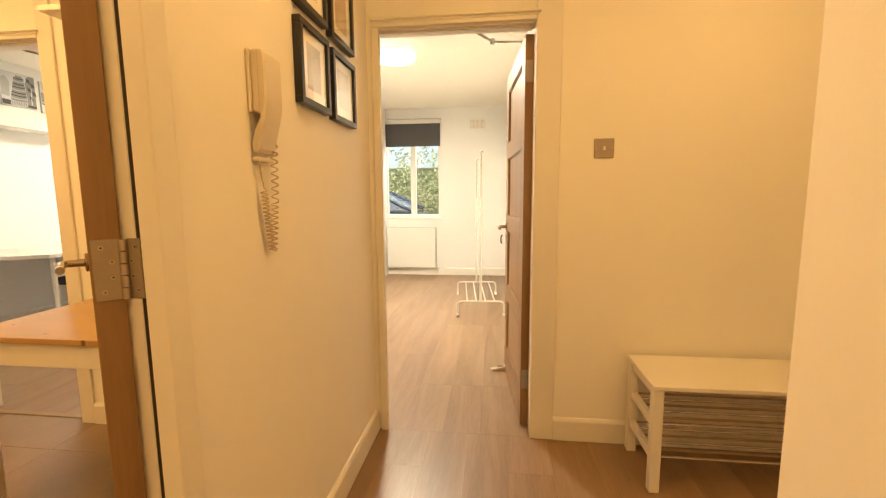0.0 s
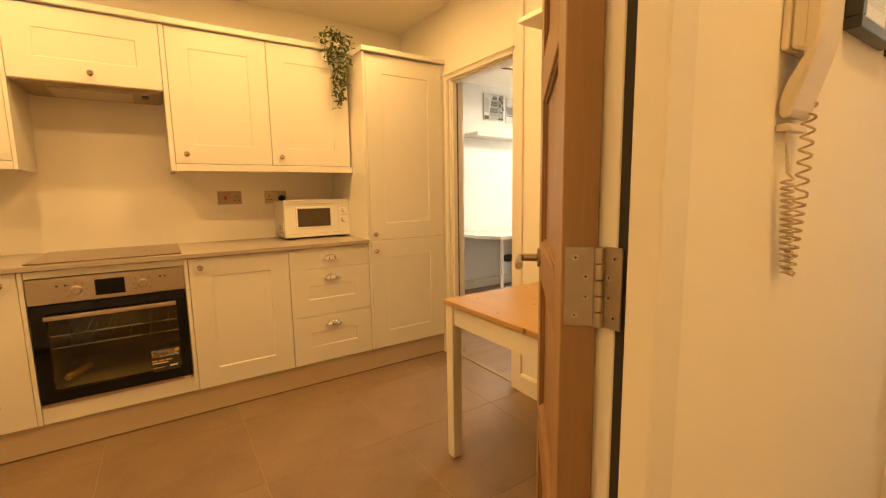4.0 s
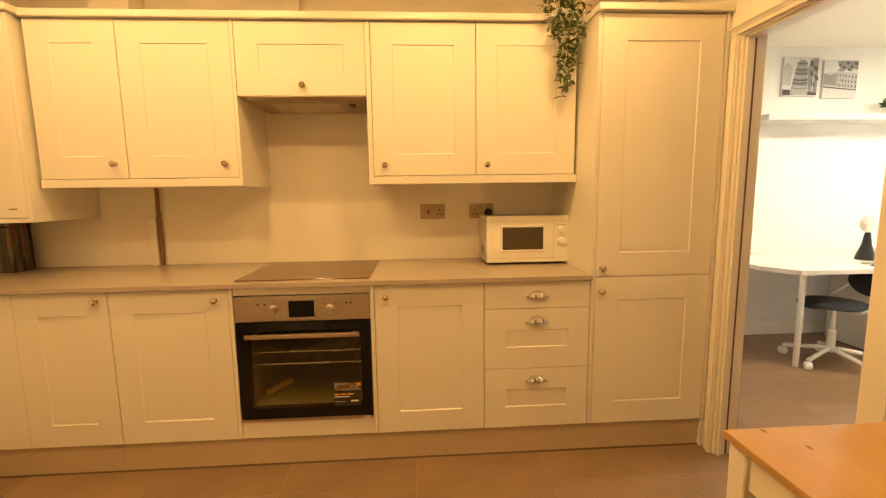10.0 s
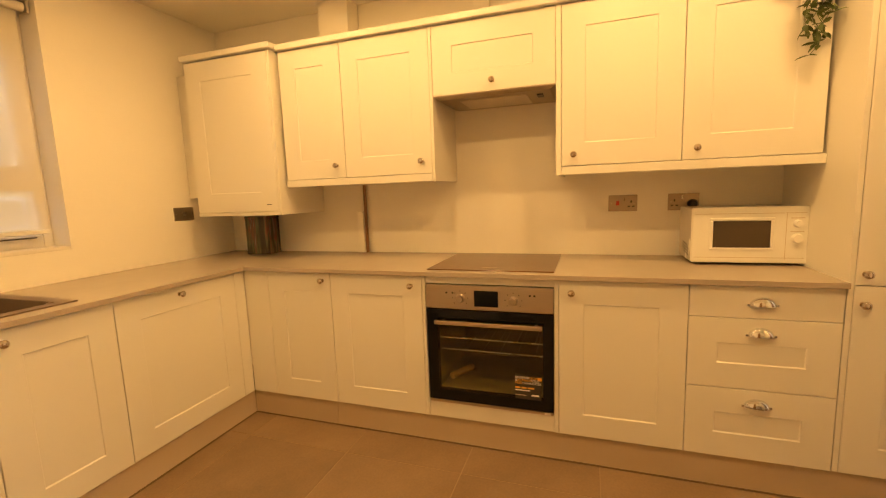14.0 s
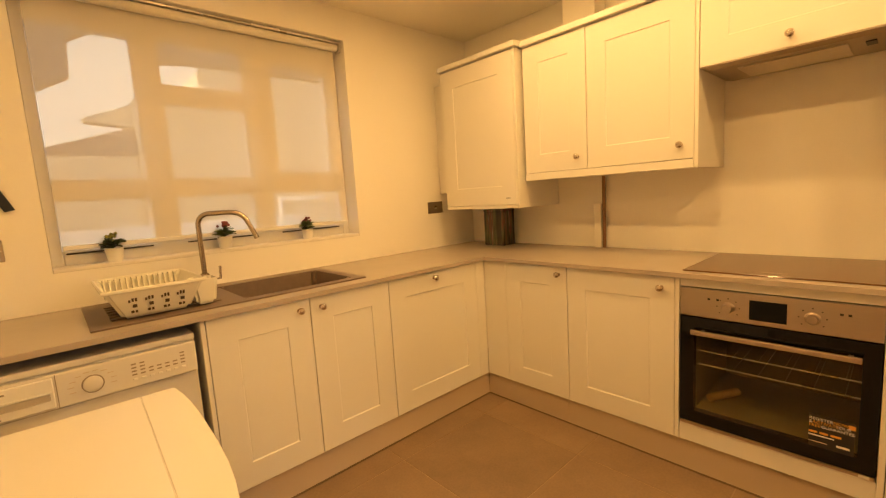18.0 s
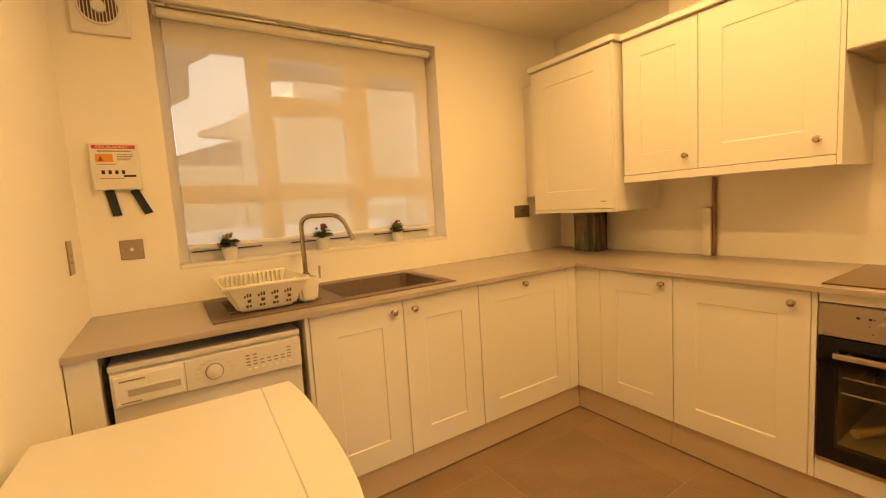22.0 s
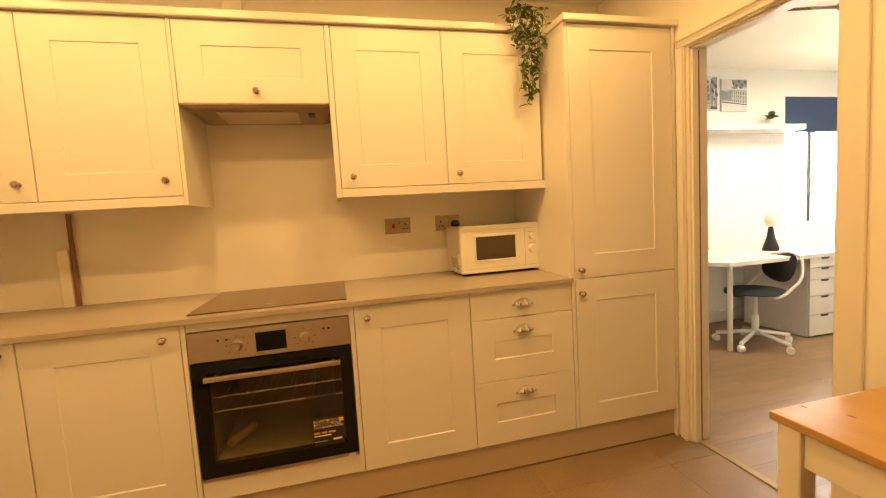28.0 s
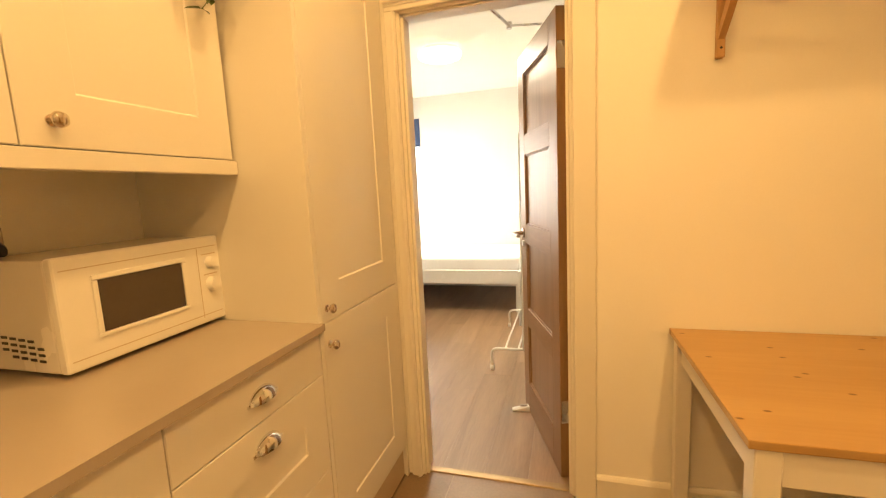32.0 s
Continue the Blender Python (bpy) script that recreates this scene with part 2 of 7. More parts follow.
def part(name, bm, material, parent=None, label="", local=False, smooth=False, kind=""):
    """Links a bmesh (given in world metres, or in the parent's own frame) as ONE mesh object."""
    bmesh.ops.recalc_face_normals(bm, faces=bm.faces)
    if parent is not None and not local:
        bm.transform(world_of(parent).inverted())
    me = bpy.data.meshes.new(name)
    if smooth:
        for f in bm.faces:
            f.smooth = True
        for e in bm.edges:
            if len(e.link_faces) == 2 and e.calc_face_angle(0) > 0.7:
                e.smooth = False
    bm.to_mesh(me)
    bm.free()
    me.materials.append(material)
    ob = new(name, me)
    ob.parent = parent
    if label or kind:
        tagged(ob, label=label, kind=kind)
    return ob


def thing(name, m, label, category, group="", kind=""):
    ob = new(name)
    ob.empty_display_size = 0.05
    ob.matrix_basis = m
    return tagged(ob, label, category, group, kind)


def box(x0, x1, y0, y1, z0, z1, bevel=0.0, bm=None, seg=1):
    b = bm or bmesh.new()
    g = bmesh.ops.create_cube(b, size=1.0)["verts"]
    for v in g:
        v.co = Vector((x0 + (v.co.x + 0.5) * (x1 - x0), y0 + (v.co.y + 0.5) * (y1 - y0), z0 + (v.co.z + 0.5) * (z1 - z0)))
    if bevel:
        es = list({e for v in g for e in v.link_edges})
        bmesh.ops.bevel(b, geom=es, offset=bevel, segments=seg, affect="EDGES", profile=0.6)
    return b


def lathe(profile, m=None, steps=24, bm=None):
    """A turned body round z from (radius, height) pairs."""
    b = bm or bmesh.new()
    rings = []
    for r, h in profile:
        if r < 1e-5:
            rings.append([b.verts.new((0, 0, h))])
        else:
            rings.append([b.verts.new((r * math.cos(6.28318 * i / steps), r * math.sin(6.28318 * i / steps), h)) for i in range(steps)])
    for a, c in zip(rings, rings[1:]):
        for i in range(steps):
            j = (i + 1) % steps
            f = [a[i % len(a)], a[j % len(a)], c[j % len(c)], c[i % len(c)]]
            f = list(dict.fromkeys(f))
            if len(f) > 2:
                b.faces.new(f)
    if m is not None:
        bmesh.ops.transform(b, matrix=m, verts=[v for ring in rings for v in ring])
    return b


def tube(points, radius, steps=10, bm=None, closed=False):
    """A round bar along a line of points."""
    b = bm or bmesh.new()
    pts = [Vector(q) for q in points]
    n = len(pts)
    rings = []
    up = None
    for i, q in enumerate(pts):
        d = (pts[(i + 1) % n] - pts[i - 1]) if (closed or 0 < i < n - 1) else (pts[min(i + 1, n - 1)] - pts[max(i - 1, 0)])
        d.normalize()
        if up is None:
            up = d.orthogonal().normalized()
        up = (up - d * up.dot(d)).normalized()
        side = d.cross(up)
        rings.append([b.verts.new(q + (up * math.cos(6.28318 * k / steps) + side * math.sin(6.28318 * k / steps)) * radius) for k in range(steps)])
    for i in range(n if closed else n - 1):
        a, c = rings[i], rings[(i + 1) % n]
        for k in range(steps):
            b.faces.new((a[k], a[(k + 1) % steps], c[(k + 1) % steps], c[k]))
    if not closed:
        b.faces.new(rings[0][::-1])
        b.faces.new(rings[-1])
    return b


def arc(points, radius, n=6):
    """Rounds the inner corners of a line of points."""
    pts = [Vector(q) for q in points]
    out = [pts[0]]
    for a, b, c in zip(pts, pts[1:], pts[2:]):
        u, w = (a - b).normalized(), (c - b).normalized()
        p0, p1 = b + u * radius, b + w * radius
        for i in range(n + 1):
            t = i / n
            out.append(p0 * (1 - t) ** 2 + b * 2 * t * (1 - t) + p1 * t * t)
    return out + [pts[-1]]


def prism(outline, m, depth, bevel=0.0):
    """A flat outline in its own x, y plane, pulled out to depth along z, and placed by m."""
    b = bmesh.new()
    f = b.faces.new([b.verts.new((x, y, 0)) for x, y in outline])
    r = bmesh.ops.extrude_face_region(b, geom=[f])
    bmesh.ops.translate(b, vec=(0, 0, depth), verts=[v for v in r["geom"] if isinstance(v, bmesh.types.BMVert)])
    if bevel:
        bmesh.ops.bevel(b, geom=list(b.edges), offset=bevel, segments=1, affect="EDGES")
    b.transform(m)
    return b


WEST = lambda y, z, x=0.0: Matrix(((0, 0, 1, x), (1, 0, 0, y), (0, 1, 0, z), (0, 0, 0, 1)))    # u = +y, v = z, out = +x
SOUTH = lambda x, z, y=-1.085: Matrix(((-1, 0, 0, x), (0, 0, 1, y), (0, 1, 0, z), (0, 0, 0, 1)))  # u = -x, v = z, out = +y
NORTH = lambda x, z, y=2.31: Matrix(((1, 0, 0, x), (0, 0, -1, y), (0, 1, 0, z), (0, 0, 0, 1)))   # u = +x, out = -y
EAST = lambda y, z, x=2.30: Matrix(((0, 0, -1, x), (-1, 0, 0, y), (0, 1, 0, z), (0, 0, 0, 1)))   # u = -y, out = -x


def shaker(w, h, m, t=0.02, frame_w=0.104, dep=0.0042, top=None, flat=False):
    """A framed front, u = 0..w, v = 0..h, with a sunk panel; the back lies at 0 and the face at t."""
    b = bmesh.new()
    top = top or frame_w
    r = 0.002

    def ring(i, j, k, z):
        return [b.verts.new(q) for q in ((i, j, z), (w - i, j, z), (w - i, h - k, z), (i, h - k, z))]
    levels = [ring(0, 0, 0, 0), ring(0, 0, 0, t - r), ring(r, r, r, t),
              ring(frame_w, frame_w, top, t), ring(frame_w + 0.0032, frame_w + 0.0045, top + 0.003, t - dep)]
    if flat:
        levels = levels[:3]
    for a, c in zip(levels, levels[1:]):
        for i in range(4):
            b.faces.new((a[i], a[(i + 1) % 4], c[(i + 1) % 4], c[i]))
    b.faces.new(levels[-1])
    b.faces.new(levels[0][::-1])
    bmesh.ops.delete(b, geom=[v for v in b.verts if not v.link_faces], context="VERTS")
    b.transform(m)
    return b


KNOB = [(0, 0), (0.011, 0), (0.011, 0.003), (0.0055, 0.005), (0.0055, 0.014), (0.013, 0.018), (0.0155, 0.023), (0.0145, 0.027), (0.009, 0.031), (0, 0.032)]


def knob_at(m, parent):
    return part("knob", lathe(KNOB, m, 20), M_KNOB, parent, "round satin nickel knob", smooth=True)


def cup_handle(m, parent):
    """A chrome cup pull: half a dome, open below."""
    b = bmesh.new()
    rows = []
    for i in range(7):
        a = i / 6 * math.pi / 2
        rows.append([b.verts.new((0.045 * math.cos(a) * math.cos(k / 14 * math.pi), 0.034 * math.cos(a) * math.sin(k / 14 * math.pi) * 1.0, 0.024 * math.sin(a))) for k in range(15)])
    for r0, r1 in zip(rows, rows[1:]):
        for k in range(14):
            q = list(dict.fromkeys((r0[k], r0[k + 1], r1[k + 1], r1[k])))
            b.faces.new(q)
    bmesh.ops.remove_doubles(b, verts=b.verts, dist=1e-5)
    bmesh.ops.solidify(b, geom=list(b.faces), thickness=0.002)
    box(-0.052, -0.040, -0.002, 0.006, 0, 0.003, 0, b)
    box(0.040, 0.052, -0.002, 0.006, 0, 0.003, 0, b)
    b.transform(m)
    return part("cup_handle", b, M_CHROME, parent, "chrome cup handle", smooth=True)


def wall(name, label, pieces, material=None):
    """A wall of thick blocks, joined into one mesh."""
    b = bmesh.new()
    for x0, x1, y0, y1, z0, z1 in pieces:
        box(x0, x1, y0, y1, z0, z1, 0, b)
    ob = part(name, b, material or M_WALL)
    return tagged(ob, label, "wall", kind="structure")


# ---- the rooms: kitchen, hall, two bedrooms ----
XW, XE, YS, YN = -0.62, 2.30, -1.74, 2.31      # kitchen faces
WX0, WX1, WZ0, WZ1 = 0.462, 1.955, 1.058, 2.273    # kitchen window opening
DX0, DX1, DTOP = 0.064, 0.720, 1.962            # kitchen to bedroom doorway
HX0, HX1 = 2.377, 3.090                         # hall to bedroom doorway
KY0, KY1 = 0.32, 1.09                          # hall to kitchen doorway
B1X0, B1X1, B1Y = 1.30, 3.16, 6.75
B2X0, B2Y = -1.60, 6.06
T = 0.10

wall("wall_west", "cream painted kitchen wall behind the oven run", [(XW - T, XW, YS - 0.25, YN, 0, CEIL)])
wall("wall_south", "cream painted kitchen wall around the window", [
    (XW, WX0, YS - 0.25, YS, 0, CEIL), (WX1, XE + T, YS - 0.25, YS, 0, CEIL), (WX0, WX1, YS - 0.25, YS, 0, WZ0), (WX0, WX1, YS - 0.25, YS, WZ1, CEIL)])
wall("wall_east", "cream painted partition between kitchen and hall", [
    (XE, XE + T, YS, KY0 - 0.03, 0, CEIL), (2.215, 2.315, KY1 + 0.005, YN, 0, CEIL), (2.215, 2.315, KY0 - 0.03, KY1 + 0.005, 1.985, CEIL)])
wall("wall_north", "cream painted kitchen wall with the bedroom doorway", [
    (XW - T, DX0, YN, YN + T, 0, CEIL), (DX1, 2.215, YN, YN + T, 0, CEIL), (DX0, DX1, YN, YN + T, DTOP, CEIL)])
wall("wall_hall_north", "cream painted hall wall with the bedroom doorway", [
    (2.215, HX0 - 0.045, 2.41, 2.51, 0, CEIL), (HX1, 5.0, 2.41, 2.51, 0, CEIL), (HX0 - 0.045, HX1, 2.41, 2.51, DTOP, CEIL), (2.215, 2.315, YN, 2.41, 0, CEIL)])
wall("wall_hall_pier", "cream painted hall wall end beside the entrance", [(3.29, 5.0, -1.0, 0.955, 0, CEIL)])
wall("wall_hall_south", "cream painted wall at the end of the hall", [(2.40, 3.29, -1.1, -1.0, 0, CEIL)])
wall("wall_hall_east", "cream painted hall wall beyond the bench", [(5.0, 5.1, 0.9, 2.51, 0, CEIL)])
wall("wall_bedroom_east", "white painted bedroom wall beside the open door", [(B1X1, B1X1 + T, 2.51, B1Y, 0, CEIL)], M_BWALL)
wall("wall_bedroom_window", "white painted bedroom wall with window and radiator", [
    (2.137, B1X1 + T, B1Y, B1Y + 0.25, 0, CEIL), (B1X0 - T, 1.242, B1Y, B1Y + 0.25, 0, CEIL), (1.242, 2.137, B1Y, B1Y + 0.25, 0, 0.85), (1.242, 2.137, B1Y, B1Y + 0.25, 2.320, CEIL)], M_BWALL)
wall("wall_between_bedrooms", "white painted wall between the two bedrooms", [(B1X0 - T, B1X0, 2.51, B1Y, 0, CEIL)], M_BWALL)
wall("wall_study_west", "white painted bedroom wall behind the desk", [
    (B2X0 - 0.2, B2X0, 2.41, 5.10, 0, CEIL), (B2X0 - 0.2, B2X0, 5.10, B2Y + 0.2, 0, 0.86), (B2X0 - 0.2, B2X0, 5.10, B2Y + 0.2, 2.22, CEIL)], M_BWALL)
wall("wall_study_north", "white painted bedroom wall behind the bed", [
    (-1.13, B1X0 - T, B2Y, B2Y + 0.2, 0, CEIL), (B2X0, -1.13, B2Y, B2Y + 0.2, 0, 0.86), (B2X0, -1.13, B2Y, B2Y + 0.2, 2.22, CEIL)], M_BWALL)
wall("wall_study_south", "white painted bedroom wall beside the kitchen", [(B2X0 - 0.2, XW - T, 2.31, 2.41, 0, CEIL)], M_BWALL)
wall("wall_study_lining", "white painted inner face of the bedroom wall", [
    (XW - T, DX0 - 0.03, YN + T, YN + T + 0.006, 0, CEIL), (DX1 + 0.08, B1X0 - T, YN + T, YN + T + 0.006, 0, CEIL)], M_BWALL)

b = bmesh.new()
box(-1.9, 5.1, -2.0, 7.1, CEIL, CEIL + 0.1, 0, b)
tagged(part("ceiling", b, M_CEIL), "flat painted ceiling", "ceiling", kind="structure")
b = bmesh.new()
box(-1.9, 5.1, -2.0, 7.1, -0.12, -0.012, 0, b)
tagged(part("floor_slab", b, M_SUB), "dark underlay below the floor coverings", "floor", kind="structure")


def skirting(name, m, length, parent=None):
    """Skirting with a chamfered top, run along u."""
    b = bmesh.new()
    prof = [(0, 0), (0.015, 0), (0.015, 0.098), (0.011, 0.106), (0.006, 0.112), (0, 0.115)]
    rows = [[b.verts.new((u, v, n)) for n, v in prof] for u in (0, length)]
    k = len(prof)
    for i in range(k):
        b.faces.new((rows[0][i], rows[0][(i + 1) % k], rows[1][(i + 1) % k], rows[1][i]))
    b.faces.new(rows[0])
    b.faces.new(rows[1][::-1])
    b.transform(m)
    return tagged(part(name, b, M_TRIM), "white painted skirting board with a chamfered top", "skirting", kind="structure")


skirting("baseboard_kitchen", NORTH(DX1 + 0.081, 0), 2.215 - DX1 - 0.081)
skirting("baseboard_hall", Matrix(((0, 0, 1, 2.315), (1, 0, 0, 1.10), (0, 1, 0, 0), (0, 0, 0, 1))), 1.305)
skirting("baseboard_hall_north", NORTH(HX1 + 0.113, 0, 2.41), 1.735)
skirting("baseboard_bedroom", NORTH(B1X0, 0, B1Y), B1X1 - B1X0)
skirting("baseboard_bedroom_east", EAST(B1Y, 0, B1X1), B1Y - 2.6)
skirting("baseboard_study_west", WEST(2.45, 0, B2X0), B2Y - 2.45)
skirting("baseboard_study_north", NORTH(B2X0, 0, B2Y), B1X0 - T - B2X0)
skirting("baseboard_kitchen_east", EAST(0.2, 0, XE), 0.2 - YS)


def surround(name, x0, x1, wl, wr, top, y, label):
    """Flat boards up both sides of a doorway, the far one to the ceiling, with a stepped ledge over the head."""
    t = thing(name, pose((x0 + x1) / 2, y, 0), label, "door frame", kind="structure")
    part("leg", box(x0 - wl, x0, y - 0.016, y - 0.001, 0, top, 0.003), M_TRIM, t)
    if 0.04 < wl < 0.053:
        part("leg_bead", box(x0 - 0.017, x0 - 0.003, y - 0.024, y - 0.0165, 0, top, 0.003), M_TRIM, t)
    part("leg", box(x1, x1 + wr, y - 0.014, y - 0.001, 0, CEIL, 0.003), M_TRIM, t)
    part("head", box(x0 - wl, x1 - 0.0005, y - 0.016, y - 0.001, top + 0.0005, top + 0.030, 0.003), M_TRIM, t)
    part("head_ledge", box(x0 - wl - 0.004, x1 + 0.02, y - 0.030, y - 0.0165, top + 0.028, top + 0.041, 0.004), M_TRIM, t)
    part("head_bead", box(x0 - wl, x1 + 0.012, y - 0.020, y - 0.0165, top + 0.018, top + 0.0275, 0.003), M_TRIM, t)
    return t


M_SILB = surf("brown_fire_seal", (0.13, 0.075, 0.04), 0.6, 0.1)


def lining(name, x0, x1, top, y0, y1, stop, flush=0.0):
    """Timber lining of a doorway with its stop bead."""
    t = thing(name, pose((x0 + x1) / 2, y0, 0), "white painted timber door lining", "door frame", kind="structure")
    part("jamb", box(x0 - 0.02, x0 + 0.012, y0, y1, 0, top, 0.002), M_TRIM, t)
    part("jamb", box(x1 - 0.012 + flush, x1 + 0.02, y0, y1, 0, top, 0.002), M_TRIM, t)
    part("head", box(x0 + 0.0125, x1 - 0.0125, y0, y1, top - 0.008, top + 0.01, 0.002), M_TRIM, t)
    part("seal", box(x0 + 0.0122, x0 + 0.0145, stop + 0.040, stop + 0.050, 0, top - 0.0175), M_SILB, t, "brown fire seal strip")
    part("stop", box(x0 + 0.012, x0 + 0.024, stop, stop + 0.035, 0, top - 0.0175, 0.002), M_TRIM, t)
    if not flush:
        part("stop", box(x1 - 0.024, x1 - 0.012, stop, stop + 0.035, 0, top - 0.0175, 0.002), M_TRIM, t)
    part("stop", box(x0 + 0.0245, x1 - 0.0245, stop, stop + 0.035, top - 0.017, top - 0.0085, 0.002), M_TRIM, t)
    return t


surround("door_frame_study", DX0, DX1, 0.047, 0.080, DTOP, YN, "white painted boards and ledge round the bedroom doorway")
lining("door_lining_study", DX0, DX1, DTOP, YN + 0.001, YN + T + 0.01, YN + 0.012)
surround("door_frame_hall", HX0, HX1, 0.036, 0.112, DTOP, 2.41, "white painted boards and ledge round the hall doorway")
lining("door_lining_hall", HX0 - 0.036, HX1, DTOP, 2.411, 2.512, 2.43, 0.0115)
# threshold strip between tiles and laminate
tagged(part("threshold_strip", box(DX0 + 0.014, DX1 - 0.014, 2.335, 2.372, -0.008, 0.006, 0.003), surf("brass_strip", (0.35, 0.24, 0.12), 0.4, 0.1, 6, 0.1, metal=0.6)), "worn brass threshold strip in the doorway", "threshold", kind="structure")

# kitchen doorway lining, seen edge on from the hall
t = thing("door_lining_kitchen", pose(2.26, 1.09, 0), "white painted timber door lining with a dark gap", "door frame", kind="structure")
part("jamb", box(2.205, 2.262, 1.079, 1.110, 0, 1.975, 0.002), M_TRIM, t)
# near-black strip stands in for the shade inside the gap
part("seal", box(2.2625, 2.2925, 1.0800, 1.108, 0, 1.97), M_DARK, t, "dark strip painted in for the shaded door gap")
part("stop", box(2.293, 2.335, 1.052, 1.110, 0, 1.975, 0.005, seg=3), M_TRIM, t)
part("jamb", box(2.205, 2.335, KY0 - 0.03, KY0 - 0.002, 0, 1.975, 0.002), M_TRIM, t)
part("head", box(2.205, 2.335, KY0 - 0.0015, 1.0445, 1.955, 1.985, 0.002), M_TRIM, t)


# ---- kitchen: base units ----
UZ0, UZ1, WT0, WT1 = 0.148, 0.874, 0.879, 0.900


def base_unit(axis, a0, a1, label, fronts, knobs=(), cups=(), depth=0.53):
    """A base cabinet. axis W: along y, S: along x. fronts: (v0, v1, name); knobs: (u, v) from the low end."""
    w = a1 - a0
    M = (lambda u, v, n=0.0: WEST(a0 + u, v, n)) if axis == "W" else (lambda u, v, n=0.0: SOUTH(a1 - u, v, -1.085 + n))
    base = pose(-0.25, (a0 + a1) / 2, 0) if axis == "W" else pose((a0 + a1) / 2, -1.35, 0)
    t = thing("base_cabinet", base, label, "cabinet", "fitted base cabinets")
    b = box(0.0005, w - 0.0005, UZ0 - 0.004, 0.69 if "sink" in label else UZ1, -depth, -0.0215)
    b.transform(M(0, 0))
    part("body", b, M_CARC, t)
    made = []
    for v0, v1, nm in fronts:
        made.append(part(nm, shaker(w - 0.001, v1 - v0, M(0.0005, v0, -0.02), frame_w=0.104, flat=v1 - v0 < 0.2), M_CAB, t))
    for i, u, v in knobs:
        knob_at(M(u, v), made[i])
    for i, u, v in cups:
        cup_handle(M(u, v), made[i])
    return t


full = [(UZ0, UZ1, "door")]
base_unit("W", -0.918, -0.5115, "ivory framed base cabinet with one nickel knob beside the corner", full, [(0, 0.359, 0.834)])
base_unit("W", -0.509, 0.014, "ivory framed base cabinet with one nickel knob beside the oven", full, [(0, 0.467, 0.825)])
base_unit("W", 0.673, 1.185, "ivory framed base cabinet with one nickel knob beside the drawers", full, [(0, 0.053, 0.821)])
base_unit("W", 1.187, 1.696, "ivory three-drawer base cabinet with chrome cup handles", [(0.7455, UZ1, "drawer"), (0.4495, 0.743, "drawer"), (UZ0, 0.447, "drawer")],
          cups=[(0, 0.253, 0.798), (1, 0.253, 0.675), (2, 0.253, 0.379)])
base_unit("S", 0.074, 0.7208, "ivory integrated appliance front with a single central knob", full, [(0, 0.306, 0.838)])
base_unit("S", 0.723, 1.144, "ivory framed sink cabinet with one nickel knob", full, [(0, 0.051, 0.827)])
base_unit("S", 1.146, 1.560, "ivory framed sink cabinet beside the washing machine", full, [(0, 0.365, 0.829)])

# corner posts, oven side panels, end panel
for nm, bx in (("corner_post", (-0.04, 0.0, -1.0848, -0.9185, UZ0, UZ1)), ("corner_post", (0.0003, 0.0735, -1.125, -1.085, UZ0, UZ1)),
               ("oven_side_panel", (-0.53, 0.0, 0.0155, 0.033, UZ0, UZ1)), ("oven_side_panel", (-0.53, 0.0, 0.652, 0.671, UZ0, UZ1)),
               ("worktop_end_panel", (2.215, 2.297, -1.66, -1.082, 0.0, 0.876)), ("appliance_side_panel", (1.563, 1.579, -1.66, -1.083, 0.0, 0.876))):
    tagged(part(nm, box(*bx, 0.0015), M_CAB), "ivory painted filler panel of the kitchen run", "panel")
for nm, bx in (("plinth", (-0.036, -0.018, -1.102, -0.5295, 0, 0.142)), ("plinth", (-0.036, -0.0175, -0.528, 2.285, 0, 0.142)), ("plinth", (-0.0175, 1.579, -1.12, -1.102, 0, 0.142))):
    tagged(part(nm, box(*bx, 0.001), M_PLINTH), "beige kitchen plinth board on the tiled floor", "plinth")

# thin brown strip draws the shadow line where plinth meets floor
M_FOOTLINE = surf("brown_foot_shadow", (0.17, 0.11, 0.065), 0.6, 0.1)
for bx in ((-0.0179, -0.013, -1.097, 2.285, 0.0003, 0.008), (-0.013, 1.579, -1.1019, -1.097, 0.0003, 0.008)):
    tagged(part("plinth_foot_shadow", box(*bx, 0.001), M_FOOTLINE), "brown strip standing in for the shadow line at the plinth foot", "sealant", kind="structure")

# worktop, one L-shaped slab with the sink cut out
b = bmesh.new()
SX0, SX1, SY0, SY1 = 0.838, 1.855, -1.635, -1.18
gx = [XW + 0.001, 0.020, SX0, SX1, XE - 0.001]
gy = [YS + 0.001, SY0, SY1, -1.065, 1.698]
grid = {}
for i in range(4):
    for j in range(4):
        if (i == 2 and j == 1) or (i > 0 and j == 3):
            continue
        b.faces.new([grid.setdefault(k, b.verts.new((gx[k[0]], gy[k[1]], WT0))) if k not in grid else grid[k] for k in ((i, j), (i + 1, j), (i + 1, j + 1), (i, j + 1))])
r = bmesh.ops.extrude_face_region(b, geom=list(b.faces))
bmesh.ops.translate(b, vec=(0, 0, WT1 - WT0), verts=[v for v in r["geom"] if isinstance(v, bmesh.types.BMVert)])
tagged(part("worktop", b, M_TOP), "taupe quartz worktop running round the corner", "worktop")

